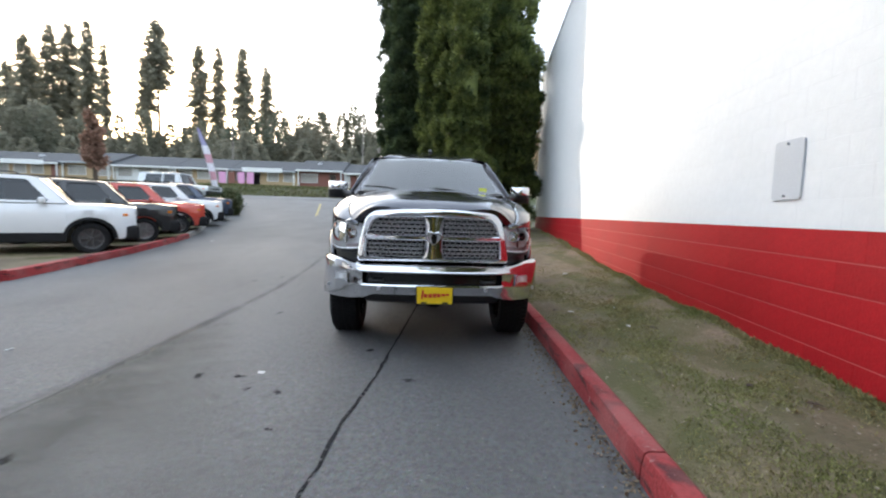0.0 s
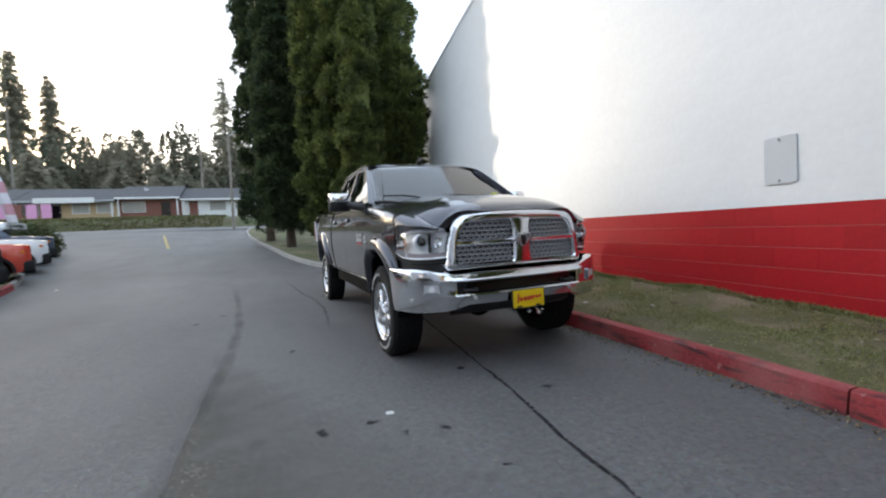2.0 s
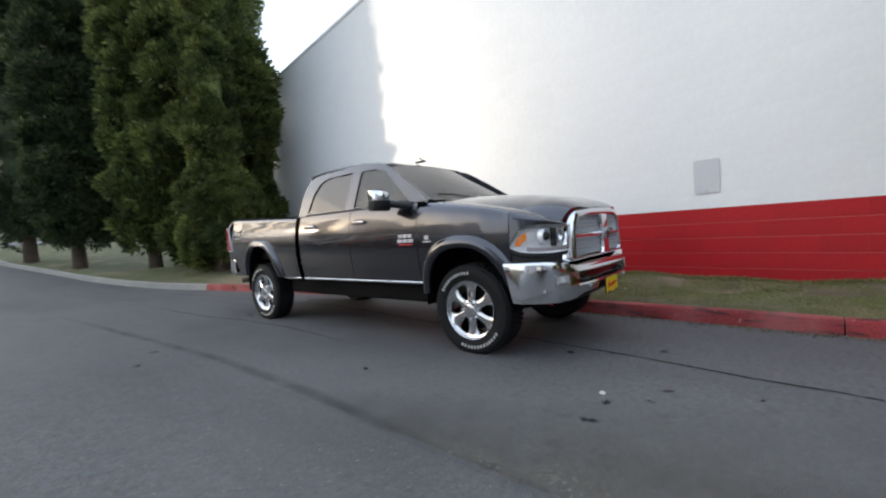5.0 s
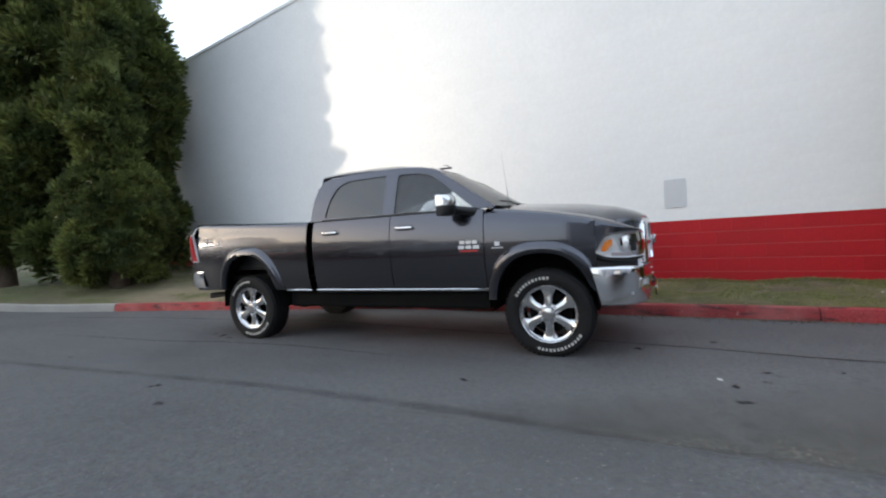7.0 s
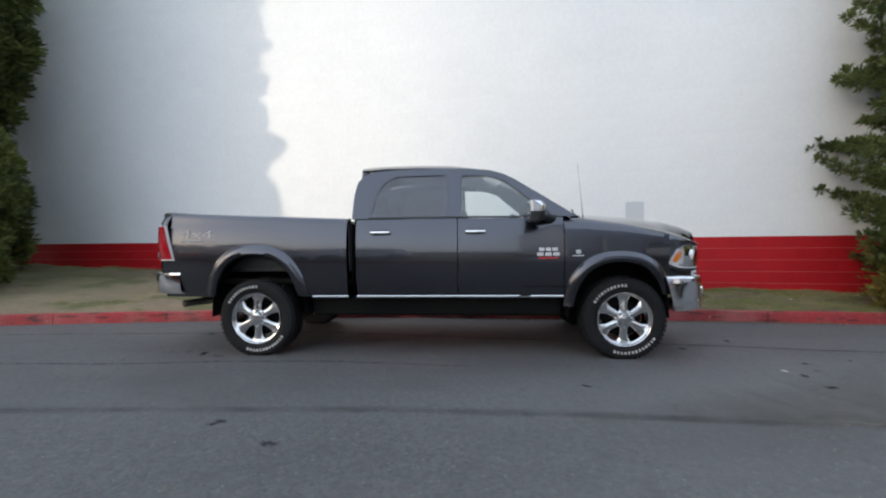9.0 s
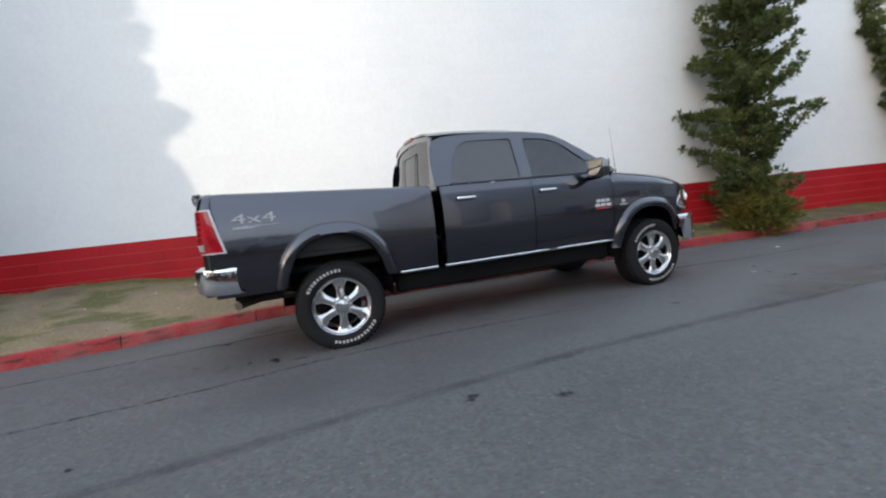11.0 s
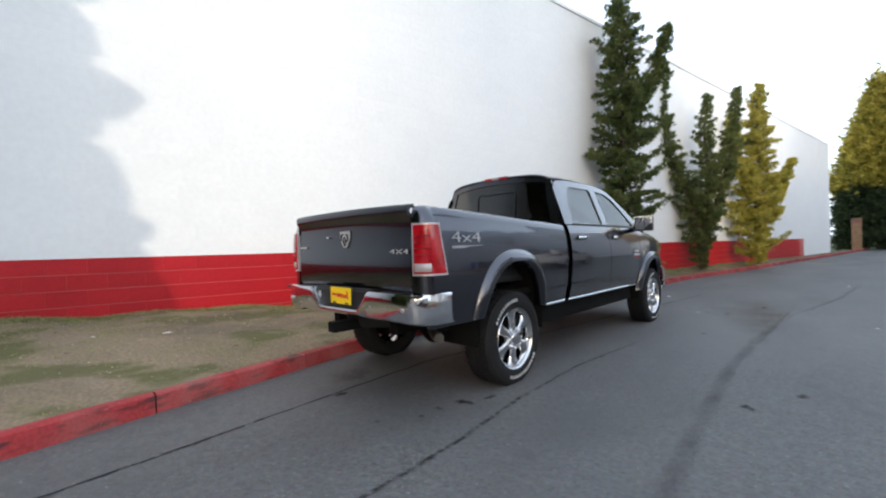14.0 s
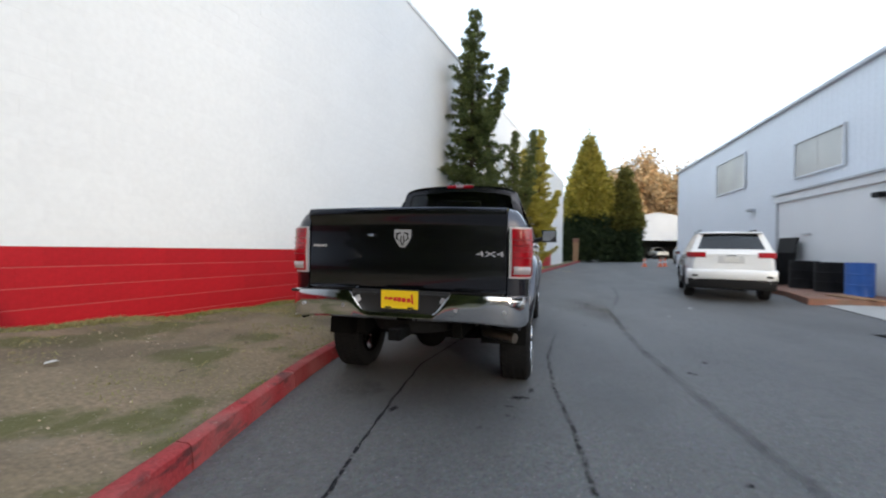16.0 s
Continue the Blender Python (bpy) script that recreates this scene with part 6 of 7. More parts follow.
    mesh_from("crown", v, f, mat, root)
    return root


def broadleaf(name, at, height, spread, mat, label, seed, group="", foot=0.35, leaves=5000, leaf=0.16):
    """A bare-limbed round tree with fine leaves or twigs at its ends."""
    root = thing(name, at, label, "tree", group)
    rng = np.random.default_rng(seed)
    bm = trunk_bm(height * 0.55, height * 0.022, height * 0.009, height * 0.01)
    tips = []
    for k in range(26):
        a, z0 = rng.uniform(0, 6.28), height * rng.uniform(foot * 0.8, 0.55)
        L = spread * rng.uniform(0.5, 1.0)
        zt = min(height, z0 + L * rng.uniform(0.7, 1.8))
        tip = (math.cos(a) * L * rng.uniform(0.3, 1.0), math.sin(a) * L * rng.uniform(0.3, 1.0), zt)
        tube([(0, 0, z0), (tip[0] * 0.5, tip[1] * 0.5, z0 + (zt - z0) * 0.45), tip], [height * 0.008, height * 0.005, height * 0.0015], 5, bm)
        tips.append(((0, 0, z0), tip))
    part("trunk", bm, "bark", root, smooth=60)
    idx = rng.integers(0, len(tips), leaves)
    q = rng.uniform(0.35, 1.08, leaves)
    A, B = np.array([t[0] for t in tips])[idx], np.array([t[1] for t in tips])[idx]
    pts = A + (B - A) * q[:, None] + rng.normal(0, spread * 0.13, (leaves, 3))
    v, f = sprays(pts, rng.normal(0, 1, (leaves, 3)), leaf, 0.3, 3, rng, 0.8)
    mesh_from("crown", v, f, mat, root)
    return root


def gz(x, y, up=0.0):
    return (x, y, ground_z(x, y) + up)


M["gold_far"] = leaf_material("olive_cypress_foliage", (0.12, 0.12, 0.03), (0.2, 0.17, 0.04), 0.3)
# tall evergreens at the hall's corner
column_tree("sequoia", gz(2.6, 18.7, 0.2), 16.5, 2.0, "cyp", "tall dense green sequoia beside the hall's corner", 11, foot=0.3, clumps=560, size=0.2, lump=0.42, gap=0.14, group="tall evergreens by the hall", per=230, pad=0.6,
            profile=[(0.3, 1.3), (1.3, 1.6), (4, 1.78), (7, 1.75), (10, 1.5), (13, 1.0), (15.6, 0.4), (16.5, 0.05)])
column_tree("sequoia", gz(0.95, 20.1, 0.2), 16.0, 1.1, "cyp", "slender green sequoia with its trunk bared at the foot", 14, foot=0.8, clumps=330, size=0.2, lump=0.42, gap=0.14, group="tall evergreens by the hall", per=200, pad=0.52,
            profile=[(0.8, 0.6), (1.9, 0.85), (5, 0.95), (9, 0.92), (12, 0.7), (15, 0.3), (16.0, 0.05)])
column_tree("sequoia", gz(1.6, 16.0, 0.2), 10.2, 1.2, "cyp", "young conical green sequoia clothed to the ground", 15, foot=0.2, clumps=520, size=0.14, lump=0.5, gap=0.1, group="tall evergreens by the hall", per=100, pad=0.24,
            profile=[(0.2, 0.8), (0.8, 1.0), (2.3, 1.05), (2.7, 0.95), (3.2, 0.55), (3.6, 0.5), (4.1, 0.82), (4.4, 0.5), (5.0, 0.5), (5.8, 0.54), (7, 0.48), (8.6, 0.36), (10.2, 0.03)])
column_tree("cypress", gz(-0.65, 23.5, 0.15), 18.5, 1.15, "cyp_dark", "tall narrow dark green cypress on the lawn", 12, foot=1.0, clumps=520, size=0.21, lump=0.32, per=150, pad=0.46, group="tall evergreens by the hall",
            profile=[(1.0, 0.75), (2.2, 1.0), (6, 1.08), (11, 0.98), (15, 0.7), (18, 0.2), (18.5, 0.03)])
column_tree("cypress", gz(-1.5, 28.2, 0.12), 20.0, 1.25, "cyp_dark", "tall dark green cypress with gaps in its crown", 13, foot=0.5, clumps=520, size=0.22, lump=0.42, gap=0.4, per=140, pad=0.46, group="tall evergreens by the hall",
            profile=[(0.5, 0.8), (2.0, 1.15), (7, 1.2), (12, 1.05), (16.5, 0.7), (19.4, 0.25), (20, 0.03)])

# junipers along the wall
juniper("juniper_tree", (1.25, -0.4, 0.24), [
    ([(0, 0, 0), (0.05, 0.05, 2.0), (-0.05, 0, 4.2), (0.02, -0.1, 6.2), (-0.05, -0.05, 8.6)], 1.75, 0.1),
    ([(0, 0, 3.9), (-0.35, -0.4, 5.0), (-0.72, -0.8, 5.9), (-0.95, -1.0, 7.1)], 0.5, 0.06)],
    "juniper", "dark green bushy juniper against the white wall", 21, 30)
juniper("juniper_tree", (0.5, -5.9, 0.22), [
    ([(0, 0, 0), (0.1, 0.1, 1.5), (0.45, 0.6, 3.2), (0.85, 1.1, 4.4), (0.95, 1.25, 5.8), (0.85, 1.1, 7.4)], 0.85, 0.1),
    ([(0, 0, 0.5), (-0.1, -0.2, 2.2), (-0.2, -0.3, 3.6), (-0.1, -0.1, 5.0), (-0.25, -0.2, 6.3)], 0.85, 0.1),
    ([(0, 0, 1.2), (-0.5, -0.6, 2.8), (-0.8, -0.95, 4.4), (-0.95, -1.25, 6.6)], 0.6, 0.1)],
    "juniper", "dark green juniper with three twisted leaders by the wall", 22, 24)
juniper("juniper_tree", (-0.6, -10.5, 0.22), [
    ([(0, 0, 0), (0.05, 0.0, 2.0), (-0.1, 0, 4.2), (0.0, -0.1, 6.0), (-0.15, -0.2, 7.6)], 1.7, 0.1),
    ([(0, 0, 2.6), (0.5, 0.6, 4.0), (0.7, 0.85, 5.2), (0.7, 0.85, 6.3)], 0.6, 0.06),
    ([(0, 0, 1.6), (-0.6, -0.6, 2.8), (-1.1, -1.2, 4.4)], 0.7, 0.06)],
    "juniper_lit", "juniper by the wall with sunlight put into its golden-green foliage", 23, 28, 0.11)

sh = thing("golden_shrub", (0.95, -0.2, 0.2), "low golden-green shrub at the juniper's foot", "shrub")
v, f = crown_cloud([(-0.05, 0.35), (0.25, 0.5), (0.5, 0.36), (0.72, 0.05)], 240, np.random.default_rng(95), lump=0.3, size=0.12, per=9)
mesh_from("crown", v, f, "gold_far", sh)

# clipped golden cypresses at the far end
for x, y, h, r, clip, seed in ((-5.7, -37.0, 13.6, 2.7, 5.0, 31), (-9.35, -36.5, 9.5, 1.45, 3.8, 32)):
    root = thing("golden_cypress", gz(x, y), "golden conical cypress with a clipped dark green skirt", "tree", "golden cypresses", turn=seed * 31)
    rng = np.random.default_rng(seed)
    part("trunk", trunk_bm(h * 0.7, 0.2, 0.05), "bark", root)
    v, f = crown_cloud([(clip - 0.2, r * 0.98), (clip + 0.3, r), (h * 0.6, r * 0.7), (h * 0.8, r * 0.36), (h * 0.92, r * 0.13), (h * 1.03, 0.03)], 1500, rng, lump=0.12, size=0.45, per=10)
    mesh_from("crown", v, f, "gold_cyp" if seed == 31 else "gold_far", root)
    v, f = crown_cloud([(0.05, r * 0.97), (0.6, r), (clip - 0.3, r * 1.0), (clip, r * 0.9), (clip + 0.05, 0.1)], 1400, rng, lump=0.05, size=0.3, per=10)
    mesh_from("skirt", v, f, "cyp_dark", root)

# conifers and woods beyond the road
# the last tree is added to dim the sun on the wall's near end
TALL = [(-159.8, 184, 60.2, 15.8, 7.1), (-154.1, 189, 65.7, 19.0, 6.1), (-150.2, 194, 68.6, 22.3, 7.5), (-136.2, 185, 66.6, 21.4, 5.5), (-171.8, 190, 50.6, 16.1, 7.3), (-137.0, 195, 60.9, 25.4, 3.1), (-109.5, 186, 68.9, 41.0, 8.1), (-95.2, 191, 61.6, 24.5, 5.6), (-89.6, 196, 62.3, 22.2, 4.5), (-75.4, 187, 59.8, 24.6, 5.8), (-67.5, 192, 53.5, 23.0, 4.5), (-167.0, 197, 55.5, 14.8, 7.6), (-9.6, 128, 38, 15, 3.8), (-4.5, 130, 26, 6, 5), (-116.5, 190, 55, 28, 5.0)]
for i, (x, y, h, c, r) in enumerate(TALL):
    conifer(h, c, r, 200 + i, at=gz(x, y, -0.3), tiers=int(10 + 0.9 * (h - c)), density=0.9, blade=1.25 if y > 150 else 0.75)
far_tree = conifer(17, 2, 4.2, 44, at=(-130, 120, 6), tiers=24, label="bushy conifer in the far woods, paled as by haze", density=1.4)
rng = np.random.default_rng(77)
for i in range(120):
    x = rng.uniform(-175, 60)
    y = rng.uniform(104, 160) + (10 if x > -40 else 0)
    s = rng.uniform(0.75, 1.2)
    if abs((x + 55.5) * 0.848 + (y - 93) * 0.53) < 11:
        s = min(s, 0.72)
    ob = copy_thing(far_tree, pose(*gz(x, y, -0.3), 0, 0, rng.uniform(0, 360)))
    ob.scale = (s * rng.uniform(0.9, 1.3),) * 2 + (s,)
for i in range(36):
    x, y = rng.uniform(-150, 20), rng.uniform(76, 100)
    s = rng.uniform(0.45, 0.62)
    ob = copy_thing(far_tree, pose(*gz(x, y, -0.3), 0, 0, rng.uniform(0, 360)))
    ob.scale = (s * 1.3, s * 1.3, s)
# the wood's edge behind the shops, one unbroken mass with an uneven top
rng = np.random.default_rng(78)
cx = np.concatenate([np.arange(-190, 46, 3.1) + rng.normal(0, 1.0, 77), np.arange(-190, 46, 4.2) + rng.normal(0, 1.2, 57)])
cy = np.concatenate([rng.uniform(99, 103, 77), rng.uniform(104, 109, 57)])
ch = np.concatenate([rng.uniform(11, 16, 77), rng.uniform(14, 19.5, 57)]) + 2.2 * np.array([noise.noise((v * 0.03, 0.3, 0)) for v in cx]) + np.interp(cx, [-120, -88, -76, -44, -34, 20], [5.0, 4.0, 0.0, 0.0, 4.0, 4.5])
n = 80000
pick = rng.integers(0, len(cx), n)
up = rng.random(n) ** 1.25
rad = (1 - up) ** 0.8 * 4.0 * rng.uniform(0.55, 1.05, n) + 0.1
turn = rng.uniform(0, 6.28, n)
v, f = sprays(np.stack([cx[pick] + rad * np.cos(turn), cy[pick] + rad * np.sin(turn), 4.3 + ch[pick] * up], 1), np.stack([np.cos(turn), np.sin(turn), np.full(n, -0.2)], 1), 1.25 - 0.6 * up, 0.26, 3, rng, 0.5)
tagged(mesh_from("far_wood", v, f, "woods"), "woodland edge behind the shops, haze put into its grey-green", "woodland", kind="stuff")
# woods behind the yard, tan in the low sun
tan = broadleaf("autumn_tree", gz(-27, -82), 15, 6, "tan_leaf", "bare tan autumn tree in low sun", 51, "autumn trees", 0.12, 9000, 0.55)
for i in range(22):
    s = rng.uniform(0.9, 1.4)
    ob = copy_thing(tan, pose(*gz(rng.uniform(-62, -14), rng.uniform(-100, -72)), 0, 0, rng.uniform(0, 360)))
    ob.scale = (s, s, s)
for x, y, s in ((-31, -95, 1.15), (-40, -88, 0.75), (-22, -90, 0.6), (-12, -96, 0.7)):
    ob = copy_thing(far_tree, pose(*gz(x, y), 0, 0, x * 9))
    ob.scale = (s * 0.8, s * 0.8, s)
# russet tree by the parked cars, shrubs on the bank
broadleaf("russet_tree", gz(-24.5, 33.5, 0.5), 9.0, 0.95, "red_leaf", "slim russet-leaved young tree on the bank", 52, "", 0.22, 4200, 0.22)
broadleaf("bare_tree", gz(6.6, 27.0), 8.5, 2.6, "tan_leaf", "bare pale tree behind the hall's corner", 53, "", 0.3, 1500, 0.12)
for i, (x, y, h, r) in enumerate(((-11.2, 24.8, 0.75, 0.8), (-12.3, 27.0, 0.7, 0.9), (-13.2, 29.5, 0.8, 0.9), (-12.4, 23.2, 0.6, 0.6))):
    root = thing("shrub", gz(x, y, 0.35), "low rounded green shrub on the bank", "shrub", "shrubs on the bank")
    v, f = crown_cloud([(-0.3, r * 0.8), (h * 0.4, r), (h * 0.8, r * 0.7), (h, 0.05)], 260, np.random.default_rng(90 + i), lump=0.2, size=0.16, per=10)
    mesh_from("crown", v, f, "shrub", root)


# ---- other vehicles ----
M["car_white"] = material("white_car_paint", (0.72, 0.73, 0.74), 0.3, 0.0, vary=0.03, coat=1.0)
M["car_black"] = material("black_car_paint", (0.012, 0.012, 0.013), 0.3, 0.2, vary=0.05, coat=1.0)
M["car_orange"] = material("orange_red_car_paint", (0.52, 0.055, 0.03), 0.3, 0.1, vary=0.05, coat=1.0)
M["car_blue"] = material("dark_blue_car_paint", (0.03, 0.045, 0.08), 0.3, 0.4, vary=0.05, coat=1.0)
M["car_silver"] = material("silver_car_paint", (0.52, 0.54, 0.55), 0.3, 0.5, vary=0.04, coat=1.0)
M["cladding"] = material("grey_black_cladding", (0.012, 0.012, 0.013), 0.6, vary=0.2, bump=0.2, spec=0.2)
# greyed white for the plate recess, its shade put into the colour
M["trim_line"] = material("shaded_white_recess", (0.5, 0.51, 0.52), 0.4, vary=0.05)
M["alloy"] = material("grey_alloy", (0.35, 0.35, 0.36), 0.3, 0.9, vary=0.1)
M["dark_alloy"] = material("black_alloy", (0.11, 0.11, 0.115), 0.35, 0.6, vary=0.1)
M["dark_glass"] = glass("dark_car_glass", (0.32, 0.34, 0.36), 0.0, 1.65)

RENEGADE = dict(L=4.24, W=0.90, H=1.72, wb=2.57, front=0.82, r=0.345, sill=0.33, belt=1.11, hood=1.12, nose=1.06, wsb=-0.95, wst=-0.42, re=1.72, rb=2.0, roofw=0.64, box=0.06)
CHEROKEE = dict(L=4.82, W=0.97, H=1.79, wb=2.92, front=0.90, r=0.38, sill=0.36, belt=1.16, hood=1.10, nose=0.98, wsb=-1.02, wst=-0.25, re=2.06, rb=2.34, roofw=0.66, box=0.07)
WRANGLER = dict(L=4.2, W=0.92, H=1.83, wb=2.42, front=0.72, r=0.40, sill=0.52, belt=1.16, hood=1.14, nose=1.10, wsb=-0.62, wst=-0.38, re=1.78, rb=1.84, roofw=0.72, box=0.02)


def car_wheel(parent, at, sx, r, rim, meshes):
    """A wheel whose meshes are made once for each kind of car."""
    root = new("wheel")
    root.parent = parent
    root.matrix_local = Matrix.Translation(at) @ Matrix.Diagonal((sx, 1, 1, 1))
    if not meshes:
        q = r * 0.66
        meshes["tyre"] = part("tyre", lathe([(q - 0.01, -0.1), (q + 0.02, -0.11), (r - 0.03, -0.11), (r, -0.08), (r, 0.08), (r - 0.03, 0.11), (q + 0.02, 0.11), (q - 0.01, 0.09)], 32), "rubber", root, smooth=40).data
        bm = lathe([(q, -0.08), (q, 0.07), (q + 0.012, 0.1), (q - 0.02, 0.095), (q - 0.025, 0.05)], 32)
        lathe([(0.0, 0.02), (q, 0.02)], 24, "x", (0, 0, 0), bm)
        lathe([(0.06, 0.03), (0.05, 0.085), (0.0, 0.09)], 16, "x", (0, 0, 0), bm)
        for k in range(7):
            a = 2 * math.pi * k / 7
            secs = []
            for rr, half, x1 in ((0.03, 0.025, 0.085), (q * 0.6, 0.022, 0.075), (q, 0.034, 0.085)):
                secs.append([(dx, rr * math.cos(a) - h * math.sin(a), rr * math.sin(a) + h * math.cos(a)) for dx, h in ((0.03, -half), (x1, -half * 0.6), (x1, half * 0.6), (0.03, half))])
            loft(secs, bm, closed=True)
        bmesh.ops.recalc_face_normals(bm, faces=bm.faces)
        meshes["rim"] = part("rim", bm, rim, root, smooth=40).data
    else:
        for k in ("tyre", "rim"):
            new(k, meshes[k]).parent = root
    return root


CAR_WHEELS = {}


def build_car(name, at, turn, s, paint, label, category, group="", rim="alloy", roof=None, cladding=True, tilt=0.0):
    """A parked car, its nose towards -y before turning."""
    root = thing(name, at, label, category, group)
    root.matrix_world = pose(*at, tilt, 0, turn)
    P = lambda *a, **k: part(*a, parent=root, **k)
    L, W, H, belt, sill = s["L"], s["W"], s["H"], s["belt"], s["sill"]
    y0, y1 = -L / 2, L / 2
    fa, ra = y0 + s["front"], y0 + s["front"] + s["wb"]
    R = s["r"] + 0.07
    lift = 0.09 if s is CHEROKEE else 0.0

    def width(y):
        e = min(y - y0, y1 - y)
        return W - s["box"] * 1.6 * max(0.0, 1 - e / 0.5) ** 2 - 0.05 * max(0.0, 1 - e / 0.15) ** 2

    def lower(y):
        for c in (fa, ra):
            u = abs(y - c) / R
            if u < 1:
                return max(sill, s["r"] + (R - 0.005) * math.sqrt(1 - u * u) ** 0.9)
        e = min(y - y0, y1 - y)
        return sill + 0.08 * max(0.0, 1 - e / 0.3)

    def deck(y):
        if y < s["wsb"]:
            t = (y - y0) / (s["wsb"] - y0)
            return s["nose"] + (s["hood"] - s["nose"]) * min(1.0, t * 1.6) ** 0.7
        return belt
    ys = sorted({round(v, 3) for v in list(np.linspace(y0, y1, 44)) + [c + q for c in (fa, ra) for q in (-R - 0.001, -R + 0.001, -R + 0.02, R - 0.02, R - 0.001, R + 0.001)] + [y0 + 0.03, y1 - 0.03]})
    secs = []
    for y in ys:
        w, lo, d = width(y), lower(y), deck(y)
        half = [(0, lo), (w * 0.6, lo), (w - 0.02, lo), (w, lo + 0.03), (w + 0.008, (lo + d) / 2 + 0.05), (w - 0.01, d - 0.12), (w - 0.05, d - 0.015), (w * 0.75, d + 0.015), (w * 0.4, d + 0.028), (0, d + 0.032)]
        secs.append([(x, y, z) for x, z in half] + [(-x, y, z) for x, z in reversed(half[1:-1])])
    bm = loft(secs, closed=True, caps=True)
    bmesh.ops.recalc_face_normals(bm, faces=bm.faces)
    P("body", bm, paint, smooth=38)
    rw, zr = s["roofw"], H
    gx = lambda z: (W - 0.06) + (rw - (W - 0.06)) * (z - belt) / (zr - 0.05 - belt)
    wsb, wst, re, rb = s["wsb"], s["wst"], s["re"], s["rb"]
    top = zr - 0.05
    mid = (wst + re) / 2 - 0.25
    for sx in (-1, 1):
        pl = lambda a, b: (sx * gx(b), a, b)
        outer = [(wsb + 0.05, belt), (wst, top - 0.03), (wst + 0.15, top), (re - 0.1, top), (re, top - 0.05), (rb - 0.02, belt)]
        fw = rounded([(wsb + 0.33, belt + 0.04), (mid - 0.05, belt + 0.04), (mid - 0.05, top - 0.07), (wst + 0.16, top - 0.07)], 0.04)
        bw = rounded([(mid + 0.05, belt + 0.04), (mid + 0.98, belt + 0.04), (mid + 0.93, top - 0.07), (mid + 0.05, top - 0.07)], 0.04)
        holes = [fw, bw]
        if re - mid > 1.35:
            holes.append(rounded([(mid + 1.08, belt + 0.06), (rb - 0.22, belt + 0.06), (re - 0.16, top - 0.08), (mid + 1.04, top - 0.08)], 0.04))
        P("side_frame", sheet(outer, holes, pl, 0.03), paint)
        for h in holes:
            P("side_window", sheet(h, (), lambda a, b: (sx * (gx(b) - 0.012), a, b), 0.003), "dark_glass").visible_shadow = False
    scr = lambda yb, yt, bow: [[((W - 0.07 + (rw - W + 0.07) * t) * q, yb + (yt - yb) * t - bow * (1 - q * q), belt + (top - belt) * t) for q in (-1, -0.86, -0.66, -0.44, -0.22, 0, 0.22, 0.44, 0.66, 0.86, 1)] for t in (0, 0.06 + (2.2 * lift if yb > 0 else 0), 0.5, 0.95, 1.0)]
    for nm, yb, yt, bow, mat in (("windscreen", wsb, wst, 0.1, "dark_glass"), ("rear_window", rb, re, -0.06, "dark_glass")):
        g = scr(yb, yt, bow)
        P(nm + "_frame", thicken(loft(g, skip=lambda i, j: i in (1, 2) and 1 <= j <= 8), 0.02), paint, smooth=40)
        P(nm, thicken(loft([[(x * 0.97, y + (0.012 if yb < 0 else -0.012), z) for x, y, z in row] for row in g]), 0.003), mat, smooth=60).visible_shadow = False
    secs = []
    for i in range(9):
        y = wst - 0.03 + (re - wst + 0.06) * i / 8
        zz = top + 0.05 * math.sin(math.pi * min(1, max(0, 0.08 + 0.84 * i / 8))) ** 0.4
        secs.append([(rw * 1.02 * q, y - 0.08 * (1 - q * q) * (1 if i == 0 else 0), zz - 0.05 * abs(q) ** 5) for q in [-1 + k / 6 for k in range(13)]])
    P("roof", thicken(loft(secs), 0.02), roof or paint, smooth=45)
    for sx in (-1, 1):
        if s is not WRANGLER:
            P("roof_rail", tube([(sx * rw * 0.93, wst + 0.25, zr - 0.03), (sx * rw * 0.93, wst + 0.35, zr + 0.03), (sx * rw * 0.92, re - 0.35, zr + 0.03), (sx * rw * 0.92, re - 0.25, zr - 0.03)], 0.016, 6), "cladding")
        mr = P("side_mirror", box((0.2, 0.11, 0.14), (sx * (W + 0.1), wsb + 0.42, belt + 0.06), 0.04, segments=3), paint, smooth=50)
        part("mirror_glass", box((0.15, 0.01, 0.1), (sx * (W + 0.1), wsb + 0.48, belt + 0.06), 0.003), "mirror", mr)
        for y in (mid - 0.18, mid + 0.83):
            P("door_handle", box((0.02, 0.16, 0.03), (sx * (width(y) + 0.012), y, belt - 0.13), 0.008), paint)
        for c in (fa, ra):
            secs = []
            for i in range(21):
                a = math.pi * i / 20
                row = []
                for grow, out in ((-0.015, -0.03), (-0.005, 0.02), (0.055, 0.018), (0.065, -0.005)):
                    y = c + math.cos(a) * (R + grow)
                    z = max(sill - 0.02, s["r"] + (R + grow) * math.sin(a) ** 0.9)
                    row.append((sx * (width(y) + out), y, z))
                secs.append(row)
            bm = loft(secs)
            bmesh.ops.recalc_face_normals(bm, faces=bm.faces)
            P("arch_trim", bm, "cladding" if cladding else paint, smooth=50)
        P("sill_trim", box((0.05, ra - fa - 2 * R, 0.2), (sx * (W - 0.01), (fa + ra) / 2, sill + 0.05), 0.015), "cladding" if cladding else paint)
        hl = P("headlamp", lathe([(0.0, -0.03), (0.07, -0.02), (0.09, 0.0), (0.09, 0.06)], 20, "y", (sx * (W - 0.24), y0 + 0.02, s["nose"] - 0.14)), "clear_lens", smooth=50)
        part("lamp_ring", lathe([(0.095, 0.05), (0.1, -0.015), (0.088, -0.01)], 20, "y", (sx * (W - 0.24), y0 + 0.02, s["nose"] - 0.14)), "cladding", hl)
